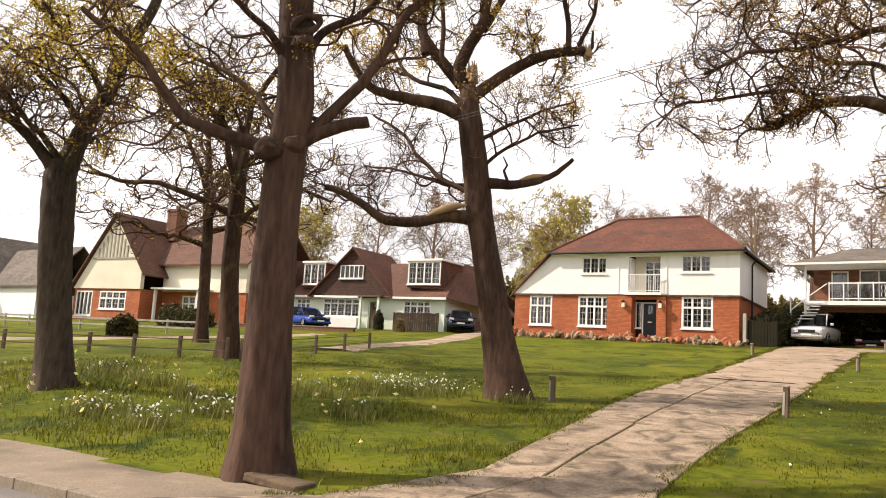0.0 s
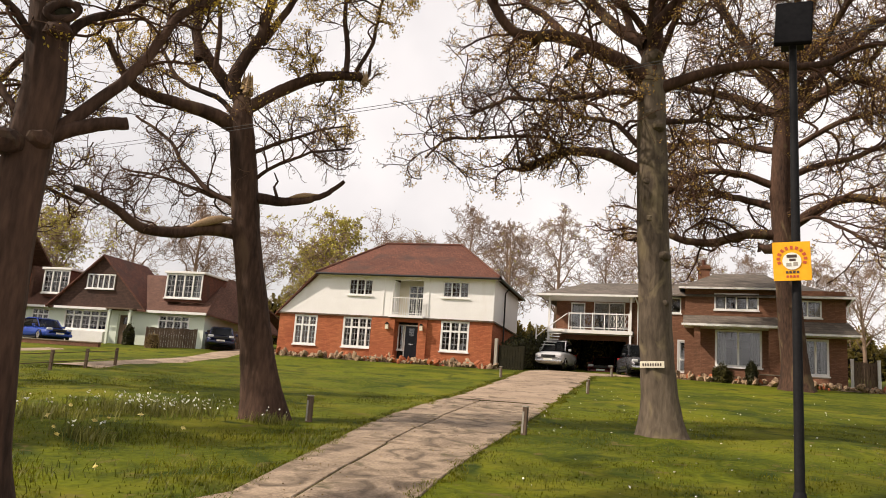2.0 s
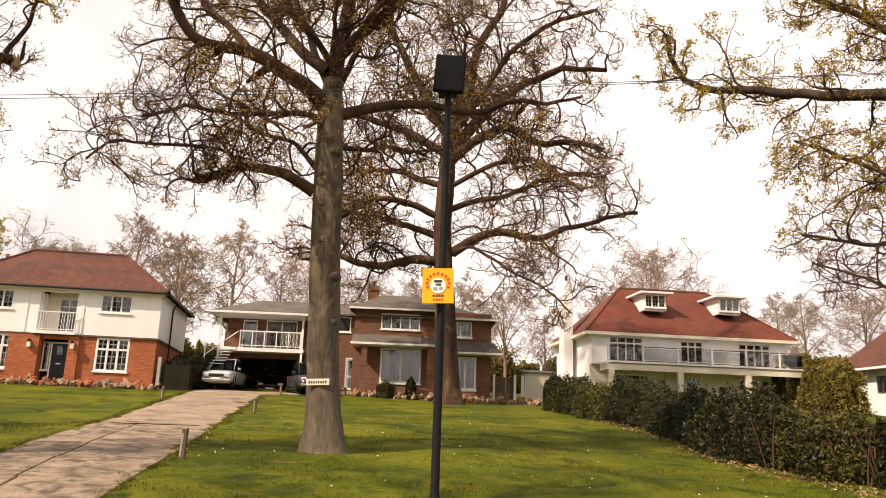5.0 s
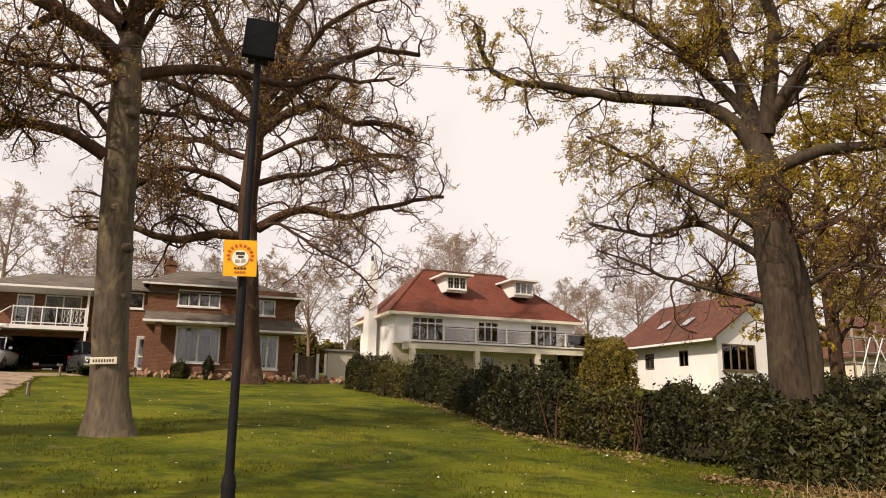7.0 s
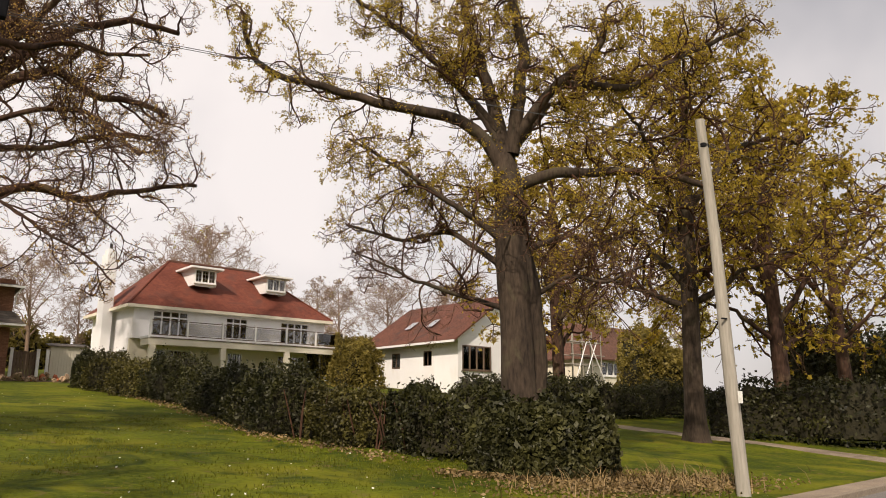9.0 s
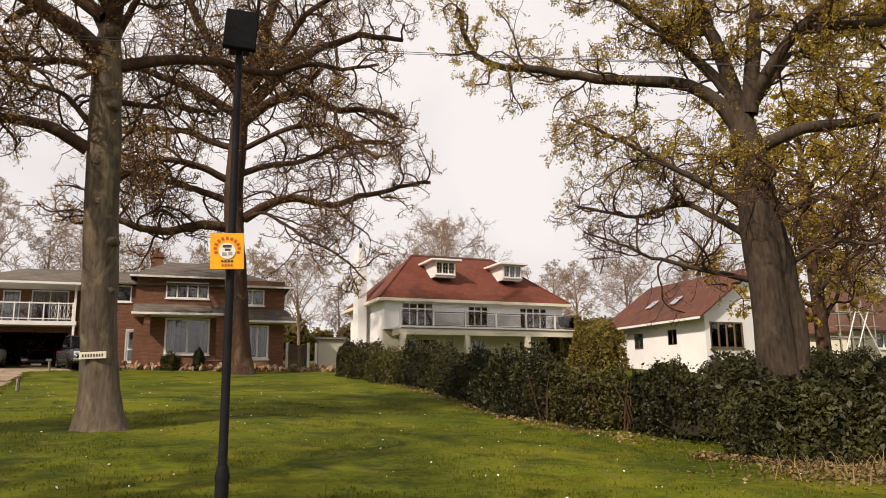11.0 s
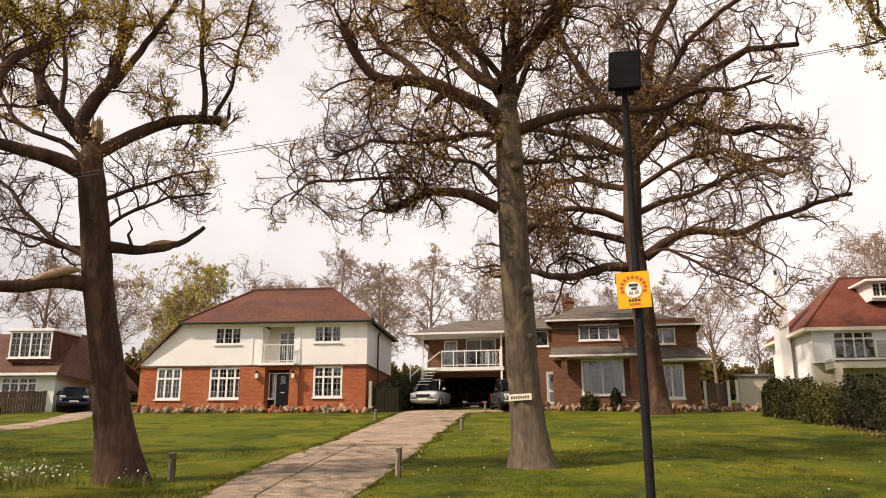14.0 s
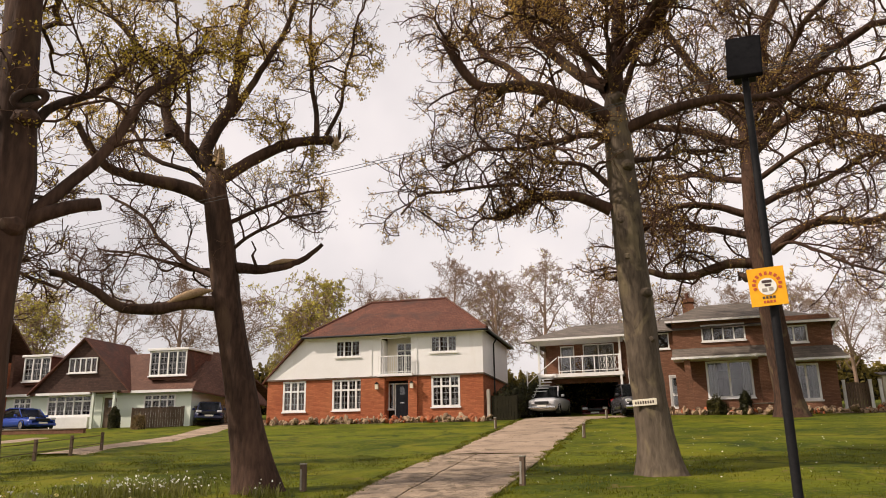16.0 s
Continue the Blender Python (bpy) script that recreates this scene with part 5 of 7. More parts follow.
        if clump:
            w = np.sin(C[:, 0] * 1.7 + seed) * np.sin(C[:, 1] * 1.5 + C[:, 2]) + np.sin(C[:, 2] * 1.9 + C[:, 0] * 0.8)
            C = C[w + rg.normal(size=len(C)) * 0.5 > clump]
        if leaf_from:
            C = C[C[:, 2] + rg.normal(size=len(C)) * 0.7 > leaf_from]
        v, f = leaves_mesh(C, leaf_size, rg)
        solid("crown", v, f, leaf_mat or M_LEAF, top, "thin crown of small yellow-green spring leaves")["kind"] = "stuff"
    return top


def snag(tree, pts, r, x, y):
    """A short crooked dead end of a limb: side, height and depth of its bends."""
    d = math.hypot(x, y)
    P = np.array([(y / d * s + x / d * w, -x / d * s + y / d * w, h) for s, h, w in pts])
    v, f = tubes(P[None], (r * np.linspace(1, 0.35, len(P)))[None], 7)
    solid("snag", v, f, M_BARK_RED, tree, "dead crooked end of a broken limb", smooth=True)


def stub(tree, h, side, up, x, y, r, near=0.0):
    """The pale torn end of a broken limb."""
    d = math.hypot(x, y)
    rt = Vector((y / d, -x / d, 0))
    p = rt * side + Vector((0, 0, h + up)) - Vector((x / d, y / d, 0)) * near
    bm = bmesh.new()
    for i in range(7):
        a, q = i * 0.9, r * 0.55
        c = p + Vector((math.cos(a) * q, math.sin(a) * q, 0))
        bmesh.ops.create_cone(bm, cap_ends=True, segments=5, radius1=r * 0.5, radius2=0.01, depth=r * (2.0 + (i * 37 % 5) * 0.5), matrix=Matrix.Translation(c))
    part("torn_wood", bm, M_CUT, tree, "pale torn wood of a broken limb")


oak(-16.6, 6.8, 4.9, 0.33, 0, [
    bough(0.250, 0.086, 0.35, 0.2, (-0.40, 4.12), (-0.08, 5.29), (0.27, 6.13), (0.45, 6.83), (0.91, 7.88), (1.20, 8.79), (1.34, 9.68)),
    bough(0.151, 0.056, 0.35, -0.3, (-0.45, 4.23), (-0.99, 4.97), (-1.57, 5.39), (-2.08, 5.56), (-2.72, 6.10)),
    bough(0.087, 0.037, 0.25, 1.0, (-0.08, 5.28), (-0.64, 6.27), (-1.26, 6.88), (-1.87, 7.24)),
    bough(0.080, 0.034, 0.25, -1.0, (0.28, 6.05), (-0.14, 6.68), (-0.64, 7.20), (-1.00, 7.70)),
    bough(0.089, 0.038, 0.25, 0.5, (0.45, 6.80), (0.12, 7.56), (-0.08, 8.37), (-0.53, 9.27)),
], 3, 11, "leafy oak with dark forked trunk on the verge lawn", 1.6, M_LEAF_G, bark=M_BARK_DARK, crown=3.4, low=0.8, wild=0.9, per=(10, 7, 5, 2), reach=(0.62, 0.58, 0.52, 0.5), leaf_size=0.036, min_r=0.005, neck=0.95, shoot=0.03, stem=((0, 0), (-0.27, 2.1), (-0.39, 3.75), (-0.41, 4.9)), clump=-0.2, longest=1.9)
t1 = oak(-8.14, 5.83, 12.5, 0.315, 0, [
    bough(0.105, 0.079, 1.0, 0, (0.05, 4.10), (0.36, 4.31), (0.64, 4.45), (0.99, 4.58)),
    bough(0.090, 0.045, 0.35, 0.3, (0.18, 4.21), (0.62, 4.74), (0.98, 5.12), (1.26, 5.65), (1.49, 6.07), (1.90, 6.56), (2.34, 7.10)),
    bough(0.104, 0.036, 0.35, 0.2, (-0.13, 4.04), (-0.49, 4.14), (-0.85, 4.21), (-1.27, 4.31), (-1.51, 4.55), (-1.87, 5.02), (-2.28, 5.36), (-2.65, 5.61)),
    bough(0.063, 0.028, 0.3, -0.4, (-0.00, 5.10), (-0.33, 5.54), (-0.78, 5.79), (-1.08, 6.20)),
    bough(0.074, 0.033, 0.3, 0.6, (0.06, 5.27), (0.32, 5.78), (0.85, 6.20), (1.24, 6.88)),
    bough(0.048, 0.024, 0.3, 1.2, (-0.04, 4.26), (-0.42, 4.87), (-0.91, 5.26), (-1.50, 5.49)),
], 12, 22, "dark oak trunk with low limbs beside the footpath", 2.2, M_LEAF_G, crown=4.8, low=0.56, wild=0.85, per=(9, 7, 5, 2), reach=(0.7, 0.6, 0.52, 0.5), leaf_size=0.024, min_r=0.0035, neck=0.3, shoot=0.022, bark=M_BARK_RED, stem=((0, 0), (-0.02, 1.65), (-0.04, 3.1), (-0.02, 4.0), (0.05, 5.0), (-0.05, 6.1), (-0.3, 12.5)), clump=-0.2, longest=1.5, leaf_from=4.4)
oak(-20.35, 13.2, 7.4, 0.29, 0, [
    bough(0.117, 0.050, 0.3, 0, (-0.27, 4.40), (-1.34, 4.77), (-2.60, 5.12), (-3.78, 4.97), (-4.61, 5.16)),
    bough(0.111, 0.046, 0.3, 0.5, (-0.23, 5.80), (0.37, 6.46), (1.52, 5.54), (2.85, 5.16)),
    bough(0.120, 0.051, 0.3, -0.5, (-0.25, 6.34), (-1.10, 7.45), (-2.00, 8.16), (-2.74, 9.06)),
    bough(0.131, 0.056, 0.3, 0.5, (-0.25, 6.52), (0.04, 8.09), (0.81, 9.60), (1.06, 11.08)),
], 6, 33, "slender oak with bare spreading branches on the lawn", 0.25, M_LEAF_G, crown=3.6, low=0.5, wild=0.9, per=(9, 6, 4, 2), reach=(0.6, 0.58, 0.52, 0.5), min_r=0.008, leaf_size=0.045, neck=0.8, shoot=0.035, stem=((0.02, 0), (-0.2, 3.3), (-0.18, 5.3), (-0.25, 7.4)), longest=2.0)
oak(-28.7, 17.28, 10.5, 0.25, -0.5, [(4.0, -4.0, 1.2, 0, 0.13, 0), (4.6, 4.0, 1.2, 0, 0.13, 0)], 9, 34, "slender oak with bare spreading branches on the lawn", 0.08, crown=4.4, per=(6, 5, 4, 3), min_r=0.011)
t2 = oak(-10.5, 14.1, 7.5, 0.36, 0, [
    bough(0.183, 0.072, 0.4, -0.5, (-0.91, 4.04), (-1.63, 4.10), (-2.27, 3.90), (-2.89, 3.83), (-3.25, 4.05), (-3.58, 4.35), (-4.32, 4.59)),
    bough(0.142, 0.045, 1.0, -0.3, (-0.73, 4.90), (-0.16, 4.86), (0.42, 5.00), (0.92, 5.18), (1.24, 5.50)),
    bough(0.154, 0.107, 1.0, 0, (-1.16, 7.01), (-0.49, 7.53), (0.16, 7.93), (0.82, 8.17), (1.42, 8.21)),
    bough(0.149, 0.088, 0.5, 0.2, (-1.16, 7.00), (-0.49, 7.53), (0.17, 7.95), (0.83, 8.22), (1.44, 8.28)),
    bough(0.189, 0.101, 0.4, -0.3, (-1.31, 7.15), (-1.57, 7.65), (-1.31, 8.23), (-1.01, 8.71), (-0.90, 9.33), (-0.68, 10.02)),
    bough(0.157, 0.093, 0.45, 0.5, (-1.48, 7.29), (-1.89, 7.77), (-2.23, 8.20), (-2.56, 8.64), (-2.55, 9.46), (-2.34, 10.42)),
    bough(0.201, 0.067, 0.35, -0.5, (-1.24, 6.48), (-2.06, 6.74), (-2.86, 6.82), (-3.53, 6.93), (-3.97, 7.23), (-4.38, 7.92)),
    bough(0.056, 0.021, 0.15, 0.8, (-0.97, 5.94), (-0.30, 6.36), (0.50, 6.83), (1.33, 7.16)),
    bough(0.050, 0.019, 0.15, -0.8, (-0.93, 5.23), (-0.40, 5.65), (0.49, 5.98), (1.34, 6.09)),
    bough(0.072, 0.029, 0.2, 1.0, (-1.01, 4.61), (-1.85, 5.11), (-2.46, 5.69), (-2.96, 6.38), (-3.83, 6.91)),
    bough(0.057, 0.022, 0.15, 1.2, (-0.99, 4.82), (-1.71, 4.88), (-2.76, 5.36), (-3.69, 5.57)),
    bough(0.075, 0.030, 0.3, 1.4, (-1.31, 6.59), (-1.71, 7.26), (-2.91, 7.80), (-3.47, 8.99), (-4.05, 9.92)),
    bough(0.075, 0.030, 0.2, 0.6, (1.03, 8.26), (1.04, 8.98), (0.88, 10.13), (0.76, 11.32), (0.62, 12.74)),
    bough(0.057, 0.021, 0.2, -0.6, (1.27, 8.33), (1.55, 9.04), (1.58, 10.05), (1.79, 11.09), (2.01, 11.99)),
    bough(0.099, 0.035, 0.2, -0.8, (-1.03, 8.65), (-0.26, 9.75), (0.31, 10.78), (0.60, 11.95), (0.84, 12.98)),
    bough(0.114, 0.036, 0.2, 0.8, (-2.37, 8.02), (-2.61, 9.26), (-3.30, 10.34), (-4.00, 11.30), (-4.80, 12.44)),
    bough(0.103, 0.037, 0.2, 0.3, (-0.91, 9.48), (-0.92, 10.92), (-0.78, 12.12), (-0.78, 13.69)),
    bough(0.066, 0.026, 0.2, -1.0, (-1.97, 7.77), (-1.91, 8.96), (-2.08, 9.98), (-2.38, 10.99), (-2.55, 11.86)),
], 0, 45, "leaning oak with broken top beside the drive", 3.0, M_LEAF, leaf_size=0.03, wild=0.75, per=(9, 7, 5, 2), reach=(0.62, 0.56, 0.5, 0.5), min_r=0.0045, neck=0.72, shoot=0.024, bark=M_BARK_RED, flare=0.8, spread=0.85, stem=((0.07, 0), (-0.25, 1.4), (-0.51, 2.7), (-0.85, 4.3), (-1.05, 5.7), (-1.25, 6.9), (-1.28, 7.5)), clump=-0.4, longest=1.7, leaf_from=7.2)


def knot(tree, h, side, r, x, y, lean=0.0):
    """A swelling of the bark."""
    d = math.hypot(x, y)
    bm = bmesh.new()
    bmesh.ops.create_icosphere(bm, subdivisions=2, radius=r)
    kr = random.Random(int(h * 100))
    for w in bm.verts:
        w.co *= kr.uniform(0.85, 1.1)
        w.co.z *= 0.8
    p = Vector((y / d, -x / d, 0)) * side - Vector((x / d, y / d, 0)) * (0.24 + lean)
    bmesh.ops.translate(bm, vec=p + Vector((0, 0, h)), verts=bm.verts)
    part("burl", bm, M_BARK_GREY if tree is t3_ else M_BARK, tree)


t3_ = None
stub(t2, 7.35, -1.22, 0.2, -10.5, 14.1, 0.17, 0.1)
stub(t2, 8.15, 1.5, 0.05, -10.5, 14.1, 0.10)
snag(t2, [(-0.25, 4.9, -0.2), (-0.35, 5.15, -0.25), (-0.28, 5.3, -0.2), (-0.38, 5.5, -0.2)], 0.04, -10.5, 14.1)
snag(t2, [(1.35, 8.25, 0), (1.5, 8.12, 0), (1.58, 8.3, 0), (1.6, 8.72, 0.05)], 0.08, -10.5, 14.1)


def scar(tree, pts, r, x, y):
    """A long pale tear where the bark and the outer wood are gone."""
    d = math.hypot(x, y)
    P = np.array([(y / d * s + x / d * w, -x / d * s + y / d * w, h) for s, h, w in pts])
    v, f = tubes(P[None], (r * np.array([0.15, 0.9, 1.0, 0.7, 0.1]))[None], 7)
    solid("torn_wood", v, f, M_CUT, tree, "pale torn wood of a broken limb", smooth=True)


scar(t2, [(-1.15, 4.3, -0.3), (-1.4, 4.27, -0.28), (-1.65, 4.2, -0.26), (-1.9, 4.1, -0.25), (-2.15, 3.98, -0.24)], 0.10, -10.5, 14.1)
scar(t2, [(0.0, 4.98, -0.12), (0.18, 5.03, -0.14), (0.36, 5.08, -0.14), (0.55, 5.1, -0.13), (0.75, 5.14, -0.12)], 0.06, -10.5, 14.1)
t3 = oak(-2.6, 18.21, 9.6, 0.395, 0, [
    bough(0.160, 0.080, 0.5, -0.6, (-0.68, 6.27), (-1.33, 6.62), (-1.88, 6.68), (-2.40, 6.62), (-2.83, 6.34), (-3.44, 6.11)),
    bough(0.058, 0.026, 0.3, -0.9, (-2.31, 6.75), (-2.94, 7.14), (-3.78, 7.12), (-4.65, 7.02), (-5.30, 6.92), (-5.85, 6.28)),
    bough(0.243, 0.095, 0.25, -1.4, (-0.41, 8.49), (-1.09, 9.03), (-1.96, 9.39), (-2.64, 9.52), (-3.22, 9.43), (-3.73, 9.54), (-4.14, 10.01), (-4.40, 10.91)),
    bough(0.126, 0.063, 0.25, 1.2, (-2.44, 9.74), (-3.07, 10.72), (-3.78, 11.45), (-4.35, 12.75)),
    bough(0.268, 0.142, 0.3, 0.6, (-0.39, 8.73), (-0.40, 9.91), (-0.34, 10.82), (-0.22, 11.85), (-0.15, 13.27)),
    bough(0.192, 0.089, 0.3, -1.0, (-0.32, 10.01), (0.39, 10.74), (0.94, 11.26), (1.39, 12.16), (2.00, 12.83)),
    bough(0.179, 0.081, 0.25, 1.6, (-0.53, 9.58), (-1.34, 10.23), (-2.04, 11.24), (-2.62, 12.27), (-3.25, 13.70)),
    bough(0.161, 0.040, 0.3, 0.8, (-0.30, 8.30), (0.53, 8.68), (2.10, 8.95), (3.59, 8.92), (4.89, 9.62), (6.75, 10.05)),
    bough(0.087, 0.037, 0.2, -2.0, (-0.30, 7.81), (-0.75, 8.21), (-1.55, 8.11), (-2.41, 7.71), (-3.63, 7.70), (-4.48, 7.30)),
    bough(0.082, 0.041, 0.2, 2.2, (-0.21, 7.51), (0.61, 7.70), (1.40, 8.28), (2.45, 8.31)),
    bough(0.078, 0.039, 0.2, 1.8, (-0.51, 6.73), (-1.31, 7.79), (-2.41, 8.16), (-3.28, 8.81)),
    bough(0.103, 0.039, 0.2, -2.4, (-0.42, 9.68), (-0.88, 10.16), (-1.71, 10.67), (-2.66, 10.36)),
], 3, 58, "tall oak with grey-brown trunk and gnarled crown", 1.9, M_BUD, leaf_size=0.03, bark=M_BARK_GREY, limb_bark=M_BARK, crown=4.0, low=0.9, upsweep=2.2, wild=0.85, per=(13, 7, 5, 2), reach=(0.7, 0.58, 0.52, 0.5), min_r=0.006, neck=0.8, shoot=0.038, stem=((0.02, 0), (-0.2, 2.75), (-0.28, 5.5), (-0.36, 7.8), (-0.4, 9.6)), clump=-0.6, longest=2.6)
great = oak(0.3, 42.3, 17.5, 0.62, 0, [
    bough(0.300, 0.142, 0.15, -1, (-0.34, 7.90), (-2.02, 8.03), (-3.27, 7.55), (-4.53, 7.63), (-5.74, 7.97), (-7.35, 7.77)),
    bough(0.222, 0.102, 0.15, 1.5, (-0.52, 9.39), (-2.46, 10.17), (-4.16, 10.62), (-5.62, 11.94), (-7.21, 12.18)),
    bough(0.218, 0.109, 0.15, -2, (-0.56, 10.57), (-2.30, 11.21), (-4.37, 11.26), (-5.69, 10.14), (-7.29, 9.30)),
    bough(0.302, 0.101, 0.15, 1, (0.23, 8.48), (1.83, 9.68), (3.47, 10.11), (4.97, 9.53), (6.81, 10.31), (8.84, 10.77), (11.05, 11.24)),
    bough(0.104, 0.044, 0.1, -3, (0.07, 8.24), (1.00, 8.96), (2.10, 8.36), (3.48, 7.32), (4.95, 6.47), (6.21, 5.04)),
    bough(0.196, 0.089, 0.15, 3, (-0.02, 11.03), (1.14, 11.70), (3.54, 12.54), (5.33, 13.82), (8.97, 14.87)),
    bough(0.335, 0.127, 0.15, -2, (-0.04, 14.05), (1.67, 15.54), (3.29, 16.21), (5.23, 14.99), (7.44, 15.08), (9.27, 14.31)),
    bough(0.396, 0.144, 0.2, 2, (-0.07, 14.75), (2.18, 17.56), (4.45, 19.55), (6.98, 20.64), (10.30, 21.39)),
    bough(0.328, 0.156, 0.2, -1, (-0.26, 15.64), (-2.13, 18.73), (-3.38, 20.41), (-4.32, 22.50), (-4.80, 25.40)),
    bough(0.288, 0.126, 0.2, 3, (-0.46, 14.56), (-2.74, 16.15), (-4.92, 17.12), (-7.15, 17.63), (-9.37, 16.91)),
    bough(0.382, 0.164, 0.2, 1, (-0.08, 15.29), (0.94, 19.07), (1.58, 21.87), (2.96, 24.39), (3.29, 27.78)),
    bough(0.227, 0.114, 0.2, -3, (0.01, 15.65), (3.22, 20.01), (5.11, 21.36), (7.57, 21.96)),
    bough(0.200, 0.109, 0.15, 4, (-0.39, 12.46), (-3.35, 13.87), (-6.30, 14.61), (-8.62, 14.25)),
    bough(0.164, 0.090, 0.15, -4, (0.00, 12.48), (2.64, 13.48), (4.73, 13.57), (7.27, 11.11)),
], 4, 64, "great spreading oak with bare dark branches before the houses", 1.7, M_BUD, bark=M_BARK, crown=7.5, low=0.85, upsweep=1.6, wild=0.9, per=(13, 7, 5, 2), reach=(0.6, 0.58, 0.52, 0.5), min_r=0.0125, leaf_size=0.05, neck=0.66, shoot=0.075, stem=((0.31, 0), (0.06, 3.6), (-0.23, 7.5), (-0.38, 10.2), (-0.26, 13.7), (-0.18, 17.5)), clump=-0.3, longest=4.6)
oak(13.4, 16.1, 8.6, 0.53, 0, [
    bough(0.230, 0.107, 0.75, -0.1, (0.34, 1.57), (0.42, 2.72), (0.42, 3.60), (0.32, 4.65), (0.23, 5.73), (0.16, 6.84)),
    bough(0.219, 0.070, 0.3, -1, (-0.46, 7.81), (-1.01, 8.88), (-1.75, 9.61), (-3.01, 9.83), (-4.32, 10.06), (-5.32, 10.40), (-6.34, 10.60), (-7.29, 10.86), (-7.91, 11.64), (-8.26, 12.69)),
    bough(0.248, 0.106, 0.3, 0.6, (-0.47, 8.15), (-0.81, 9.98), (-1.24, 11.18), (-1.60, 12.21), (-1.99, 13.65), (-2.46, 15.18)),
    bough(0.244, 0.114, 0.3, -0.5, (-0.28, 8.37), (-0.02, 10.14), (0.20, 11.22), (0.00, 12.45), (-0.26, 13.86)),
    bough(0.191, 0.088, 0.25, 0.6, (-0.11, 7.40), (0.88, 7.80), (1.89, 7.82), (3.17, 7.80), (4.26, 7.65), (5.30, 7.27)),
    bough(0.198, 0.091, 0.3, -0.8, (-0.13, 8.86), (0.73, 10.01), (1.50, 10.64), (2.10, 11.20), (2.46, 12.28)),
    bough(0.140, 0.062, 0.25, 1, (1.13, 10.46), (3.11, 10.51), (4.35, 11.31), (5.58, 12.09), (6.80, 12.70)),
    bough(0.112, 0.032, 0.2, -1.2, (-0.50, 5.72), (-1.42, 6.43), (-2.28, 6.91), (-3.46, 7.71), (-4.75, 8.41)),
    bough(0.104, 0.035, 0.2, 1, (-0.44, 4.94), (-1.20, 5.58), (-2.04, 6.27), (-3.30, 5.99), (-5.13, 6.79)),
    bough(0.087, 0.024, 0.2, -0.6, (-0.53, 3.87), (-1.53, 4.19), (-2.85, 4.60), (-4.69, 5.39)),
    bough(0.091, 0.030, 0.2, 0.8, (0.29, 5.59), (1.34, 6.05), (2.18, 5.74), (3.23, 6.35)),
    bough(0.076, 0.027, 0.2, -1, (0.35, 4.21), (1.21, 4.71), (2.10, 4.39), (2.99, 4.77)),
    bough(0.134, 0.050, 0.2, -1.5, (-0.70, 9.09), (-2.00, 10.83), (-3.21, 11.90), (-4.46, 12.64), (-5.38, 13.69)),
], 2, 71, "broad oak coming into yellow-green leaf behind the hedge", 3.0, M_LEAF_G, crown=4.6, low=0.9, upsweep=2.0, per=(14, 7, 5, 2), reach=(0.66, 0.58, 0.52, 0.5), leaf_size=0.038, min_r=0.0055, shoot=0.04, neck=0.72, bark=M_BARK_DARK, stem=((-0.12, 0), (-0.16, 1.8), (-0.19, 3.7), (-0.29, 5.5), (-0.34, 7.3), (-0.5, 8.6)), clump=0.0, longest=2.5, leaf_from=6.6)
oak(23.5, 18.6, 15.0, 0.36, 0.4, [(4.8, -4.5, 2.0, 0, 0.15, 0), (5.0, 4.5, 2.5, 0, 0.15, 0), (6.5, -3.0, 4.5, -1, 0.16, 0)], 13, 82, "oak with dense young leaves beside the path", 2.6, M_LEAF_G, crown=6.0, low=0.3, per=(7, 6, 4, 2), reach=(0.7, 0.6, 0.56, 0.55), leaf_size=0.075, bark=M_BARK_DARK, clump=0.0)
for tx, ty, sd in ((33.0, 21.0, 83), (30.0, 33.0, 84), (44.0, 24.0, 85)):
    oak(tx, ty, 15.5, 0.38, -0.4, [], 14, sd, "oak in dense young leaf beyond the path", 2.0, M_LEAF_G, crown=6.5, low=0.18, per=(6, 5, 4, 2), reach=(0.7, 0.6, 0.56, 0.55), leaf_size=0.12, min_r=0.012)

t3_ = t3
snag(t3, [(-2.35, 6.66, -0.3), (-2.75, 6.95, -0.3), (-2.95, 7.25, -0.3), (-3.15, 7.42, -0.3), (-3.38, 7.44, -0.3)], 0.07, -2.6, 18.21)
snag(t3, [(-3.3, 6.16, -0.6), (-3.5, 6.35, -0.6), (-3.56, 6.8, -0.6), (-3.75, 7.4, -0.55), (-4.15, 7.9, -0.5)], 0.045, -2.6, 18.21)
snag(t3, [(-2.7, 6.4, -0.5), (-2.78, 6.25, -0.5), (-2.8, 6.12, -0.5)], 0.06, -2.6, 18.21)
snag(t3, [(-1.9, 9.35, -0.5), (-2.3, 9.0, -0.5), (-2.5, 8.8, -0.5)], 0.12, -2.6, 18.21)
snag(great, [(-0.6, 7.2, -0.3), (-1.1, 7.1, -0.4), (-1.45, 7.35, -0.4), (-1.4, 7.0, -0.4)], 0.32, 0.3, 42.3)


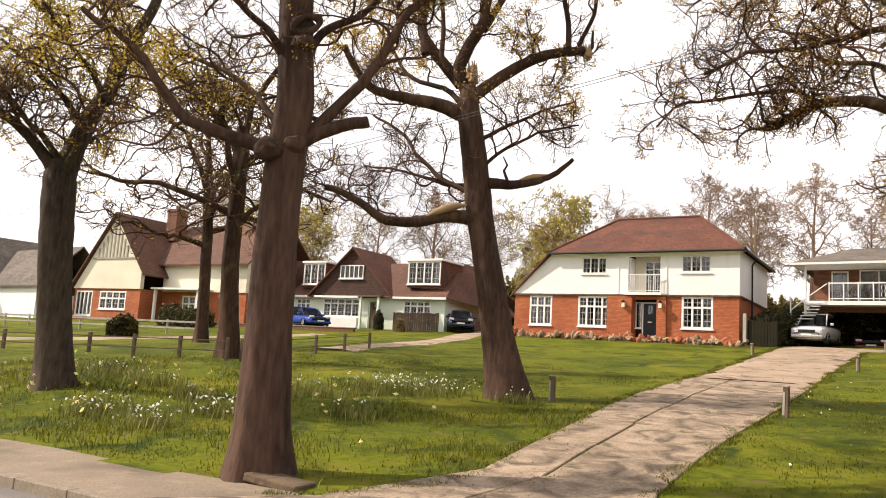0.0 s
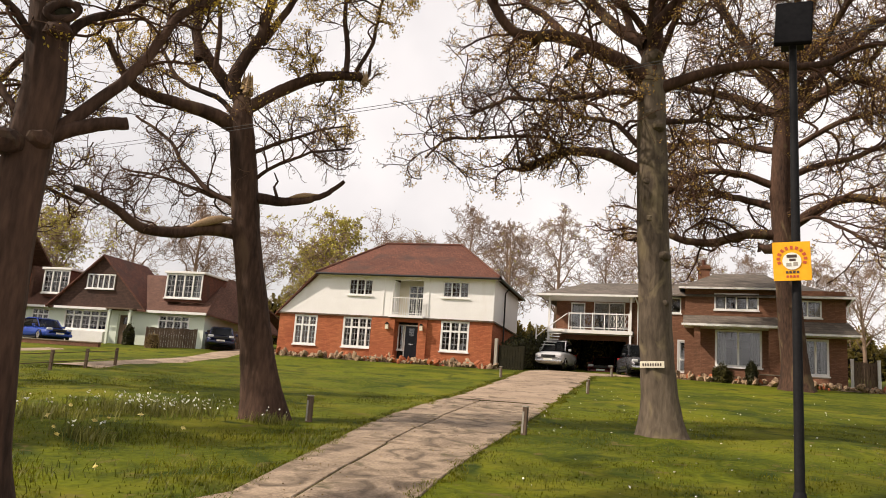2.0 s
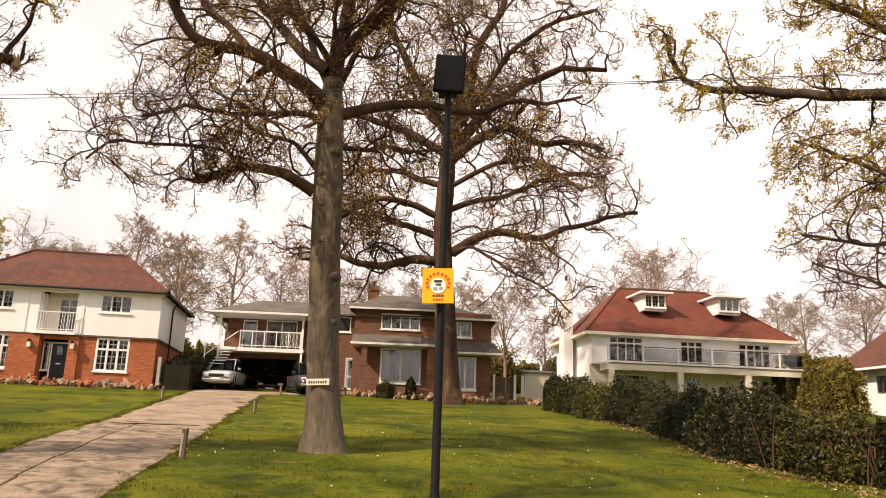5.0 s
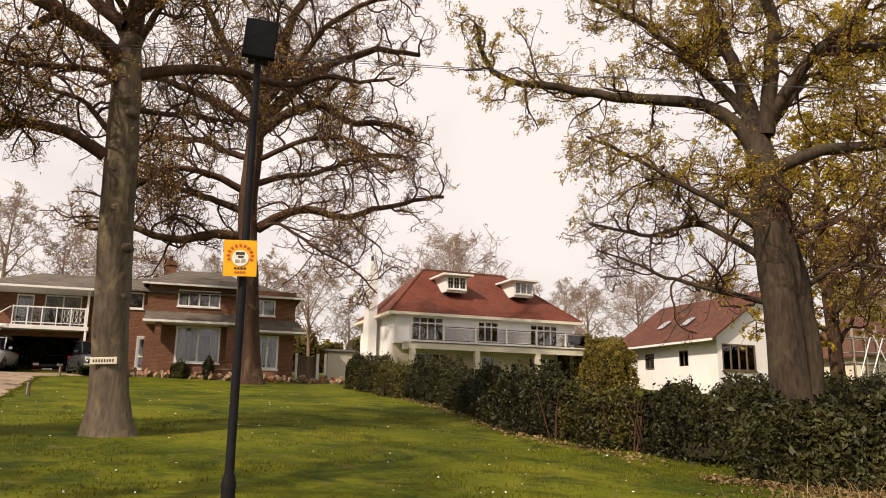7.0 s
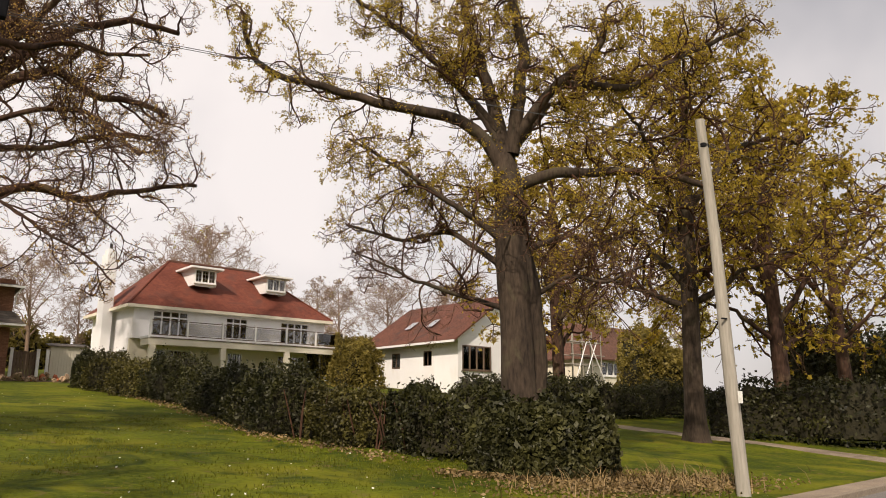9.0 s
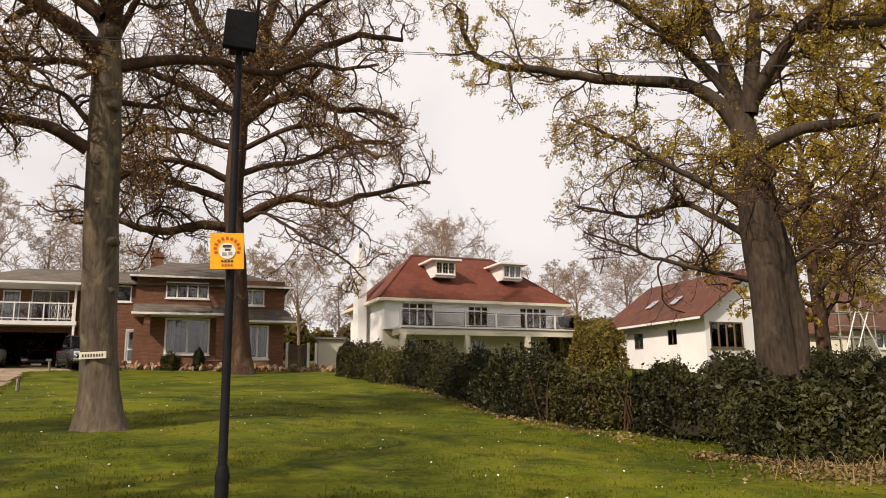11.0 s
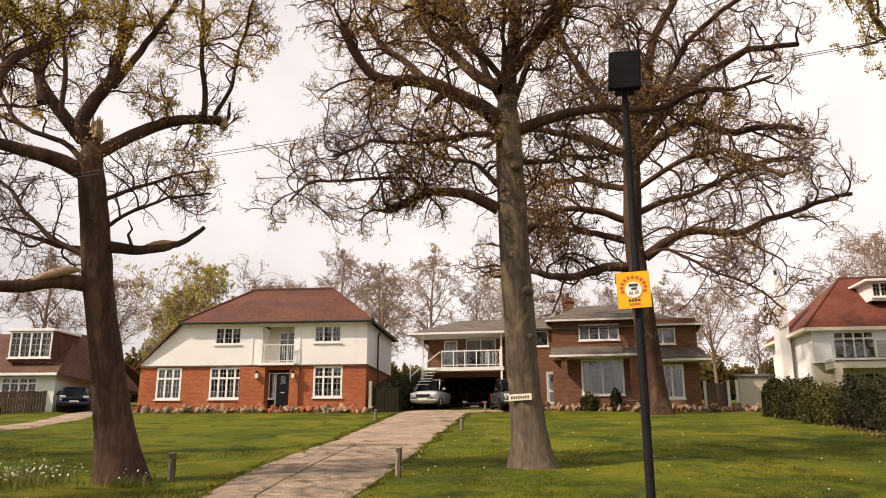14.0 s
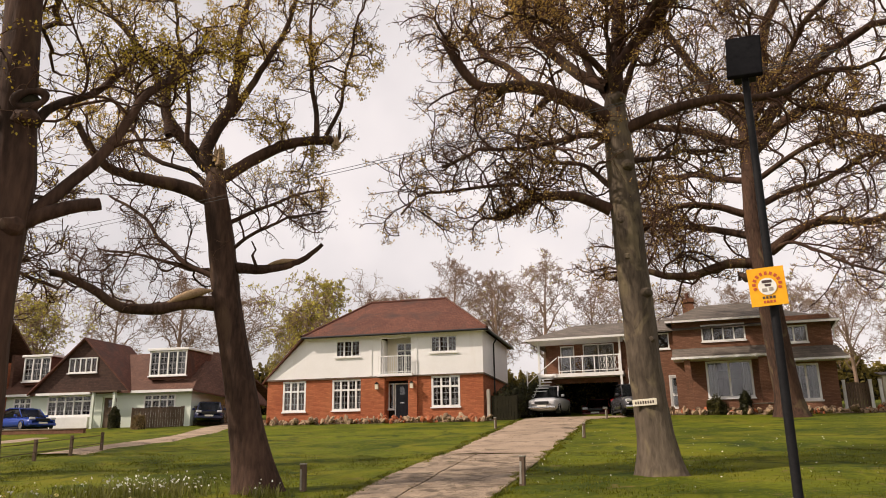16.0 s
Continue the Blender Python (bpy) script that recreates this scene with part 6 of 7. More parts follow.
def hollow(tree, h, side, near, r, x, y):
    """A ring of healed bark round a near-black plug that paints the shade of a lost limb's hollow."""
    d = math.hypot(x, y)
    rt, fw = Vector((y / d, -x / d, 0)), Vector((x / d, y / d, 0))
    c = rt * side - fw * near + Vector((0, 0, h))
    a = np.linspace(0, 2 * math.pi, 25)
    P = np.array([c + rt * (r * 1.25 * math.cos(q)) + Vector((0, 0, 1)) * (r * 0.8 * math.sin(q) + r * 0.45 * math.cos(q)) for q in a])
    v, f = tubes(P[None], (r * (0.36 + 0.08 * np.sin(3 * a)))[None], 8)
    solid("hollow_rim", v, f, M_BARK_RED, tree, smooth=True)
    # flattened dark ball: the hollow's shade as colour, no real hole
    bm = bmesh.new()
    bmesh.ops.create_icosphere(bm, subdivisions=2, radius=1.0)
    m = Matrix((rt * r * 1.05, fw * 0.04, Vector((0, 0, r * 0.75)))).transposed().to_4x4()
    bmesh.ops.transform(bm, matrix=Matrix.Translation(c + fw * 0.05) @ m, verts=bm.verts)
    part("hollow", bm, M_CORE, tree, "flat near-black plug painted as the shade of a lost limb's hollow")


hollow(t1, 5.68, 0.1, 0.26, 0.13, -8.14, 5.83)
for h, side, r in ((4.1, 0.16, 0.2), (5.0, -0.2, 0.15), (3.0, 0.16, 0.13), (7.3, 0.1, 0.22), (7.6, -0.1, 0.2), (9.1, 0.05, 0.26), (5.9, -0.24, 0.14), (0.35, 0.05, 0.24), (2.2, -0.14, 0.12)):
    knot(t3, h, side * 0.8 - 0.04 * h, r * 0.85, -2.6, 18.21)
for h, side, r in ((5.45, 0.14, 0.17), (4.0, -0.16, 0.2), (4.1, 0.14, 0.16)):
    knot(t1, h, side - 0.06, r, -8.14, 5.83, -0.05)


# ---- hedges, bushes and ground plants ----
def lumpy(rg, pts, width, height, n_ring=16, step=0.35, rough=0.22, sink=0.2, square=0.62):
    """The outside of a clipped hedge that follows a line on the ground: rings of an arched section."""
    pts = [Vector((*p, 0)) for p in pts]
    line = []
    for a, b in zip(pts, pts[1:]):
        k = max(2, int((b - a).length / step))
        line += [a + (b - a) * (i / k) for i in range(k)]
    line.append(pts[-1])
    n = len(line)
    ang = np.linspace(-0.12 * np.pi, 1.12 * np.pi, n_ring)
    V = np.zeros((n, n_ring, 3))
    ph = rg.uniform(0, 6.28, 6)
    for i, p in enumerate(line):
        d = (line[min(i + 1, n - 1)] - line[max(i - 1, 0)]).normalized()
        side = np.array([d.y, -d.x, 0])
        e = min(1.0, min(i, n - 1 - i) / (2.5 if square < 0.7 else 5.0))
        end = max(0.03, math.sqrt(1 - (1 - e) ** 2))
        s = i * step
        w = width / 2 * end * (1 + 0.18 * math.sin(s * 0.9 + ph[0]) + 0.12 * math.sin(s * 2.3 + ph[1]))
        h = height * (0.55 + 0.45 * end) * (1 + 0.10 * math.sin(s * 0.7 + ph[2]) + 0.07 * math.sin(s * 1.9 + ph[3]))
        c, q = np.cos(ang), np.sin(ang)
        sx, sz = np.sign(c) * np.abs(c) ** square, np.sign(q) * np.abs(q) ** square
        r = 1 + rg.normal(size=n_ring) * rough * 0.5
        z0 = float(rise(p.x, p.y))
        V[i] = np.array([p.x, p.y, z0 - sink]) + side * (w * sx * r)[:, None] + np.array([0, 0, 1.0]) * ((h + sink) * np.clip(sz * r, 0, None))[:, None]
    idx = np.arange(n * n_ring).reshape(n, n_ring)
    f = np.stack([idx[:-1, :-1], idx[1:, :-1], idx[1:, 1:], idx[:-1, 1:]], -1).reshape(-1, 4)
    return V, f


def hedge(name, pts, width, height, seed, label, leaf_mat, count, size, category="hedge", stems=0, square=0.62):
    rg = np.random.default_rng(seed)
    x, y = pts[0]
    top = base(name, Matrix.Translation((x, y, float(rise(x, y)))), label, category)
    off = np.array([x, y, float(rise(x, y))])
    V, f = lumpy(rg, pts, width, height, square=square)
    n, k, _ = V.shape
    # shrunken near-black core paints the shade seen between the leaves
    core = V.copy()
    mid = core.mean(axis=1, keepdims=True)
    solid("inner_growth_shade", (mid + (core - mid) * 0.70).reshape(-1, 3) - off, f, M_CORE, top, smooth=True)
    i, j = rg.integers(0, n - 1, count), rg.integers(0, k - 1, count)
    a, b = rg.uniform(size=(count, 1)), rg.uniform(size=(count, 1))
    P = (V[i, j] * (1 - a) + V[i + 1, j] * a) * (1 - b) + (V[i, j + 1] * (1 - a) + V[i + 1, j + 1] * a) * b
    c = mid[i, 0]
    # leaf clumps stand out and leave dark hollows between them
    cl = rg.uniform(-0.20, 0.12, (n // 2 + 2, k // 2 + 2))
    deep = cl[i // 2, j // 2] * 0.7 + rg.uniform(-0.08, 0.06, (n, k))[i, j]
    P = c + (P - c) * (0.86 + deep[:, None] + 0.22 * rg.uniform(size=(count, 1)) ** 0.8)
    up = rg.uniform(size=count) < 0.04
    P[up, 2] += rg.uniform(0.05, 0.28, up.sum())
    v, q = leaves_mesh(P - off, size, rg)
    solid("foliage", v, q, leaf_mat, top)["kind"] = "stuff"
    for s in range(stems):
        t = rg.uniform(0.1, 0.9) * (len(pts) - 1)
        p = Vector(pts[int(t)]).lerp(Vector(pts[min(int(t) + 1, len(pts) - 1)]), t - int(t))
        d = p.normalized() * -width * 0.42
        z = float(rise(p.x, p.y))
        g = rg.uniform(-0.25, 0.25, 2)
        tube_thing("stem", [(p.x + d.x - x, p.y + d.y - y, z - 0.1 - off[2]), (p.x + d.x + g[0] - x, p.y + d.y - y, z + height * 0.4 - off[2]), (p.x + d.x + g[0] * 2 - x, p.y + d.y + g[1] - y, z + height * 0.8 - off[2])], [0.028, 0.022, 0.012], M_TWIG, top, 6)
    return top


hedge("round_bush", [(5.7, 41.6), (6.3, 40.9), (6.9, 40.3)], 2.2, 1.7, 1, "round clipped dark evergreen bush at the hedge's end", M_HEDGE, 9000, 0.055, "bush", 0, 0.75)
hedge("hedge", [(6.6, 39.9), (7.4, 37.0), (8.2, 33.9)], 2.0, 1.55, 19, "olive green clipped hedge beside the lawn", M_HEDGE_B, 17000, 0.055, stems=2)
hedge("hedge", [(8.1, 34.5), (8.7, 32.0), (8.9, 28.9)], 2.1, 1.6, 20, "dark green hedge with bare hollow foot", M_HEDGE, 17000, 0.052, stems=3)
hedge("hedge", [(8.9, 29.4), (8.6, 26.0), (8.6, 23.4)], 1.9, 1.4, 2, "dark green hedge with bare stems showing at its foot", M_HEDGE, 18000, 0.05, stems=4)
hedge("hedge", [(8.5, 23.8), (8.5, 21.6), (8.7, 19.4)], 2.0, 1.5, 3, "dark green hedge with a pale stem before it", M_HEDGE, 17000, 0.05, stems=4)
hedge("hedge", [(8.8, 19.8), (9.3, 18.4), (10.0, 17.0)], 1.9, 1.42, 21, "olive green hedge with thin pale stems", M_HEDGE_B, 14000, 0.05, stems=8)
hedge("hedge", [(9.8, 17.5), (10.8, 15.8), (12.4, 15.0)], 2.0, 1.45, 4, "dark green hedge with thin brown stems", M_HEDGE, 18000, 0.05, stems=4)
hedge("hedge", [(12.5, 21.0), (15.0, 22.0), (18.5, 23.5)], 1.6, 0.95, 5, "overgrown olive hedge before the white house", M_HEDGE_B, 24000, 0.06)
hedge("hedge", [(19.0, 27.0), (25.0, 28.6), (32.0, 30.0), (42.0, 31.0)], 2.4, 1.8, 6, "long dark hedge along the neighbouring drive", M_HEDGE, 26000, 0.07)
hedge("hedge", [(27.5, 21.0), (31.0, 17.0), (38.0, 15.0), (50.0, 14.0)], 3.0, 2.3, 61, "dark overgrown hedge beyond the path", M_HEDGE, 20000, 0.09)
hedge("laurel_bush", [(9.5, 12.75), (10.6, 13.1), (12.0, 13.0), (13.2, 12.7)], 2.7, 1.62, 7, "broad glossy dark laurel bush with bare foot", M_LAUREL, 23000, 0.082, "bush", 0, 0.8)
hedge("shrub", [(14.5, 62.0), (21.0, 60.0), (26.5, 58.0)], 4.0, 4.6, 8, "tall brown-green shrubs behind the white house", M_SHRUB, 16000, 0.13, "shrub")
hedge("shrub", [(26.8, 53.8), (29.0, 56.2)], 3.8, 3.9, 9, "tall rounded olive shrub between the houses", M_SHRUB, 14000, 0.12, "shrub")
hedge("shrub", [(46.5, 43.5), (49.0, 42.5), (51.0, 41.0)], 5.0, 5.2, 22, "large rounded olive shrub before the red-roofed house", M_SHRUB, 15000, 0.13, "shrub")
hedge("shrub", [(52.0, 33.0), (57.0, 30.0), (62.0, 26.0)], 6.0, 6.5, 23, "tall dark evergreen screen beyond the path", M_HEDGE, 18000, 0.16, "shrub")
hedge("shrub", [(-15.0, 42.4), (-14.4, 44.0), (-13.8, 47.0)], 1.5, 1.9, 10, "dark shrub against the side of the brick house", M_LAUREL, 6000, 0.07, "shrub")
hedge("shrub", [(-12.4, 51.0), (-11.6, 54.5)], 3.0, 4.4, 12, "brown leafy shrub behind the garage", M_SHRUB, 9000, 0.12, "shrub")
hedge("shrub", [(-39.6, 37.3), (-38.8, 37.5)], 0.9, 1.5, 13, "small clipped dark shrub beside the porch", M_LAUREL, 3000, 0.06, "shrub")
hedge("shrub", [(-36.6, 36.3), (-35.4, 36.2)], 0.8, 0.9, 14, "low golden brown shrub before the bungalow", M_LITTER, 3000, 0.06, "shrub")
hedge("shrub", [(-51.0, 27.2), (-48.5, 28.0), (-46.5, 28.6)], 1.6, 1.3, 15, "brown garden shrubs before the gabled house", M_HEDGE_B, 6000, 0.08, "shrub")
hedge("shrub", [(-34.6, 16.0), (-34.0, 17.2)], 1.5, 0.9, 16, "low brown shrub at the foot of a tree", M_HEDGE_B, 4000, 0.06, "shrub")
hedge("shrub", [(-3.6, 45.0), (-2.6, 45.1)], 0.9, 1.1, 17, "green shrub beside the brown porch", M_HEDGE_B, 3000, 0.06, "shrub")
hedge("shrub", [(-1.9, 44.9), (-1.3, 44.9)], 0.8, 1.2, 18, "dark potted shrub before the large window", M_LAUREL, 2500, 0.06, "shrub")


def scatter(n, us, vs, rg):
    u, v = rg.uniform(*us, n), rg.uniform(*vs, n)
    x, y = CA * u - SA * v, SA * u + CA * v
    return np.stack([x, y, rise(x, y)], 1), u, v


def blades(P, height, width, rg, lean=0.5):
    """Single blades of grass or narrow leaves, bent to one side."""
    n = len(P)
    a = rg.uniform(0, 6.283, n)
    d = np.stack([np.cos(a), np.sin(a), np.zeros(n)], 1)
    e = np.stack([-np.sin(a), np.cos(a), np.zeros(n)], 1)
    h = (height * rg.uniform(0.5, 1.2, n))[:, None]
    w = width * 0.5
    m = P + d * h * lean * 0.3 + np.array([0, 0, 1.0]) * h * 0.6
    t = P + d * h * lean + np.array([0, 0, 1.0]) * h
    v = np.stack([P - e * w, P + e * w, m + e * w * 0.7, m - e * w * 0.7, t + e * w * 0.1, t - e * w * 0.1], 1).reshape(-1, 3)
    i = np.arange(n)[:, None] * 6
    f = np.concatenate([i + np.array([[0, 1, 2, 3]]), i + np.array([[3, 2, 4, 5]])])
    return v, f


def keep_off(P, u, v):
    l_, r_ = drive_edges(v)
    return P[~((u > l_ - 0.05) & (u < r_ + 0.05))]


rg = np.random.default_rng(91)
P, u, v = scatter(170000, (-19, 14), (6.95, 24), rg)
clump = np.sin(u * 1.9 + np.sin(v * 1.3) * 2) * np.sin(v * 2.1 + np.sin(u * 0.8) * 2) + rg.normal(size=len(u)) * 0.5
l_, r_ = drive_edges(v)
P = P[(clump > 0.1) & ~((u > l_ - 0.05) & (u < r_ + 0.05))]
vv_, ff_ = blades(P, 0.042, 0.015, rg)
tagged(solid("lawn_grass", vv_, ff_, M_BLADE), "short uneven grass blades over the lawn", "grass", "", "stuff")
# turf that creeps over the edges of the drive
v = rg.uniform(6.6, 44, 15000)
side = rg.uniform(size=len(v)) < 0.5
l_, r_ = drive_edges(v)
ragged = 0.16 * np.sin(v * 2.3 + side * 2) * np.sin(v * 0.9 + 1) + 0.07 * np.sin(v * 7.1 + side)
u = np.where(side, l_ + ragged, r_ - ragged) + rg.normal(0, 0.07, len(v))
x, y = CA * u - SA * v, SA * u + CA * v
vv_, ff_ = blades(np.stack([x, y, rise(x, y)], 1), 0.055, 0.016, rg, 0.9)
tagged(solid("verge_grass", vv_, ff_, M_BLADE), "ragged turf creeping over the edges of the drive", "grass", "", "stuff")
k = 1500
v = rg.uniform(7.0, 40, k)
l_, r_ = drive_edges(v)
u = l_ + (r_ - l_) * np.where(rg.uniform(size=k) < 0.5, 0.36 + rg.normal(0, 0.05, k), rg.uniform(0.02, 0.98, k))
x, y = CA * u - SA * v, SA * u + CA * v
vv_, ff_ = leaves_mesh(np.stack([x, y, rise(x, y) + 0.045], 1), 0.015, rg, 0.85)
tagged(solid("drive_litter", vv_, ff_, M_LITTER), "dry leaves and twigs lying on the drive", "leaves", "", "stuff")
# rough grass and bulbs under the trees, by the footpath
P, u, v = scatter(26000, (-19, -4.9), (7.1, 16), rg)
clump = np.sin(u * 1.1 + 1.0) * np.sin(v * 1.7 + u * 0.5) + rg.normal(size=len(u)) * 0.35
P = P[(clump > 0.35) & (v < 15.5)]
vv_, ff_ = blades(P, 0.12, 0.016, rg, 0.8)
tagged(solid("rough_grass", vv_, ff_, M_BLADE), "long rough grass tufts under the trees", "grass", "", "stuff")
drift = [(-12.99, 10.66, 0.7), (-12.7, 12.6, 0.9), (-12.2, 13.4, 0.7), (-10.7, 9.6, 0.35), (-12.0, 6.4, 0.4), (-13.5, 6.2, 0.6), (-12.1, 7.7, 0.5), (-15.8, 8.6, 0.5), (-18.0, 8.4, 0.7), (-9.9, 13.4, 0.3), (-13.8, 8.2, 0.4)]
Q = []
for cx, cy, s in drift:
    k = int(450 * s)
    x, y = rg.normal(cx, s * 0.75, k), rg.normal(cy, s * 0.5, k)
    Q.append(np.stack([x, y, rise(x, y)], 1))
vv_, ff_ = blades(np.concatenate(Q), 0.24, 0.024, rg, 0.4)
tagged(solid("daffodil_leaves", vv_, ff_, M_DAFF), "grey-green clumps of daffodil leaves in the grass", "flowers", "", "stuff")
Q = []
for i, (cx, cy, s) in enumerate(drift):
    k = int((85 if i in (1, 2, 4, 5, 6) else 22) * s)
    x, y = rg.normal(cx, s * 0.75, k), rg.normal(cy, s * 0.5, k)
    Q.append(np.stack([x, y, rise(x, y) + rg.uniform(0.16, 0.34, k)], 1))
vv_, ff_ = leaves_mesh(np.concatenate([np.concatenate(Q)] * 2), 0.031, rg)
tagged(solid("white_flowers", vv_, ff_, M_PETAL), "drifts of small white flowers in the grass", "flowers", "", "stuff")
P, u, v = scatter(60, (-19, -6), (7.5, 13), rg)
P[:, 2] += 0.3
vv_, ff_ = leaves_mesh(np.concatenate([P] * 3), 0.05, rg)
tagged(solid("yellow_flowers", vv_, ff_, M_PETAL_Y), "scattered pale yellow daffodils in the grass", "flowers", "", "stuff")
P, u, v = scatter(330, (-4, 14), (8, 34), rg)
P = keep_off(P, u, v)
P[:, 2] += 0.05
vv_, ff_ = leaves_mesh(P, 0.024, rg, 0.8)
tagged(solid("lawn_daisies", vv_, ff_, M_PETAL), "daisies and pale petals scattered over the lawn", "flowers", "", "stuff")
k = 6000
x, y = rg.normal(12.2, 1.6, k), rg.normal(11.0, 0.6, k)
x[:700] = rg.uniform(8.6, 10.6, 700)
y[:700] = 13.2 - (x[:700] - 8.6) * 0.75 + rg.normal(0, 0.22, 700)
P = np.stack([x, y, rise(x, y) + rg.uniform(0.01, 0.10, k)], 1)
vv_, ff_ = leaves_mesh(P, 0.042, rg, 0.6)
tagged(solid("leaf_litter", vv_, ff_, M_LITTER), "dry brown leaves and stems below the bush", "leaves", "", "stuff")
k = 1500
q = rg.uniform(0, 4, k)
x = np.interp(q, range(5), [7.3, 7.6, 7.5, 7.6, 8.9]) + rg.normal(0, 0.28, k)
y = np.interp(q, range(5), [35.0, 30.0, 24.0, 19.0, 15.0]) + rg.normal(0, 0.3, k)
vv_, ff_ = leaves_mesh(np.stack([x, y, rise(x, y) + rg.uniform(0.02, 0.10, k)], 1), 0.045, rg, 0.6)
tagged(solid("hedge_litter", vv_, ff_, M_LITTER), "dry leaves and clippings along the foot of the hedge", "leaves", "", "stuff")
x, y = rg.normal(12.4, 1.6, 500), rg.normal(11.2, 0.7, 500)
vv_, ff_ = blades(np.stack([x, y, rise(x, y)], 1), 0.32, 0.022, rg, 1.0)
tagged(solid("dry_stalks", vv_, ff_, M_LITTER), "bent straw-coloured stalks below the bush", "grass", "", "stuff")


# ---- street furniture ----
def street_lamp(x, y):
    z = float(rise(x, y))
    top = base("street_lamp", Matrix.Translation((x, y, z)), "slim black steel street lamp with square solar head", "street lamp")
    tube_thing("foot", [(0, 0, -0.2), (0, 0, 0.86), (0, 0, 0.90), (0, 0, 1.0)], [0.06, 0.06, 0.068, 0.046], M_BLACK, top, 16)
    tube_thing("pole", [(0, 0, 0.98), (0, 0, 3.0), (0, 0, 4.92)], [0.041, 0.037, 0.032], M_BLACK, top, 16)
    bm = boxes((-0.155, 0.155, -0.03, 0.03, -0.23, 0.23), bevel=0.012)
    bmesh.ops.transform(bm, matrix=Matrix.Translation((0.01, -0.05, 5.10)) @ Matrix.Rotation(radians(3), 4, "Y") @ Matrix.Rotation(radians(-14), 4, "X"), verts=bm.verts)
    part("solar_panel", bm, M_PANEL, top)
    part("bracket", boxes((-0.03, 0.03, -0.03, 0.16, 4.86, 4.99), (-0.10, 0.10, 0.02, 0.30, 4.99, 5.05), bevel=0.008), M_BLACK, top)
    return top


street_lamp(0.0, 7.15)
sg = base("warning_sign", Matrix.Translation((-0.035, 7.06, 2.9)) @ Matrix.Rotation(radians(-2.0), 4, "Y"), "square amber sign with round emblem on the lamp", "sign")
part("plate", boxes((-0.148, 0.148, -0.006, 0.0, -0.168, 0.168), bevel=0.002), M_SIGN, sg)
bm = bmesh.new()
bmesh.ops.create_cone(bm, cap_ends=True, segments=36, radius1=0.074, radius2=0.074, depth=0.004, matrix=Matrix.Translation((0, -0.0105, 0.0)) @ Matrix.Rotation(radians(90), 4, "X"))
part("emblem_disc", bm, M_PETAL, sg, "white round emblem")
for i in range(11):
    a = radians(200 - i * 22)
    bm = boxes((-0.011, 0.011, -0.010, -0.0065, -0.014, 0.014))
    bmesh.ops.transform(bm, matrix=Matrix.Translation((0.105 * math.cos(a), 0, 0.02 + 0.098 * math.sin(a))) @ Matrix.Rotation(math.pi / 2 - a, 4, "Y"), verts=bm.verts)
    part("lettering_bar", bm, M_INK_R, sg)
for a, b, c, d, m in ((-0.04, 0.04, 0.03, 0.055, M_INK), (-0.02, 0.03, 0.0, 0.02, M_INK), (-0.045, -0.005, -0.045, -0.015, M_TIMBER_G), (0.01, 0.045, -0.04, -0.01, M_TIMBER_G)):
    part("emblem_mark", boxes((a, b, -0.0155, -0.0128, c, d), bevel=0.001), m, sg)
for i in range(4):
    part("lettering_bar", boxes((-0.052 + i * 0.028, -0.032 + i * 0.028, -0.0095, -0.0065, -0.105, -0.085)), M_INK, sg)
    part("lettering_bar", boxes((-0.048 + i * 0.026, -0.030 + i * 0.026, -0.0095, -0.0065, -0.142, -0.122)), M_INK_R, sg)
part("clip", boxes((0.0, 0.07, 0.003, 0.05, 0.07, 0.10), (0.0, 0.07, 0.003, 0.05, -0.10, -0.07)), M_BLACK, sg)

pole = base("utility_pole", Matrix.Translation((13.25, 9.43, float(rise(13.25, 9.43)))), "grey weathered wooden utility pole with small plates", "utility pole")
tube_thing("pole", [(0, 0, -0.3), (-0.02, 0.1, 2.0), (-0.05, 0.2, 5.0), (-0.1, 0.33, 7.75)], [0.135, 0.13, 0.115, 0.10], M_TIMBER_G, pole, 14)
part("number_plate", boxes((-0.17, -0.05, -0.16, -0.14, 1.75, 1.98)), M_PETAL, pole, "small white plate")
part("step_bolt", boxes((-0.26, -0.1, 0.02, 0.05, 3.4, 3.43), (0.08, 0.24, 0.1, 0.13, 3.9, 3.93)), M_BLACK, pole)
part("insulator", boxes((-0.2, 0.0, 0.2, 0.3, 7.1, 7.2), bevel=0.02), M_BLACK, pole)


def cable(a, b, z0, mid, z1, lift, label):
    """An overhead cable from a far pole to this one."""
    pts = []
    for i in range(41):
        s = i / 40
        z = z0 * (1 - s) * (1 - 2 * s) + 4 * mid * s * (1 - s) + z1 * s * (2 * s - 1)
        pts.append((a[0] + (b[0] - a[0]) * s, a[1] + (b[1] - a[1]) * s, z + lift))
    return tagged(tube_thing("overhead_cable", pts, 0.0055, M_CABLE, None, 5), label, "cable")


cable((-48.0, 14.9), (13.15, 9.74), 7.95, 6.55, 7.25, 0.0, "thin black overhead cable along the road")
cable((-48.0, 15.2), (13.15, 9.76), 8.3, 6.72, 7.26, 0.0, "second thin overhead cable above the first")
tagged(tube_thing("overhead_cable", [(13.15, 9.74, 7.2), (28, 8.6, 6.7), (60, 6.0, 8.0)], 0.007, M_CABLE, None, 5), "thin black overhead cable leading away from the pole", "cable")
fp = base("utility_pole", Matrix.Translation((-48.0, 14.95, float(rise(-48.0, 14.95)))), "distant grey wooden utility pole", "utility pole")
tube_thing("pole", [(0, 0, -0.3), (0, 0, 4), (0, 0, 7.4)], [0.13, 0.12, 0.10], M_TIMBER_G, fp, 10)


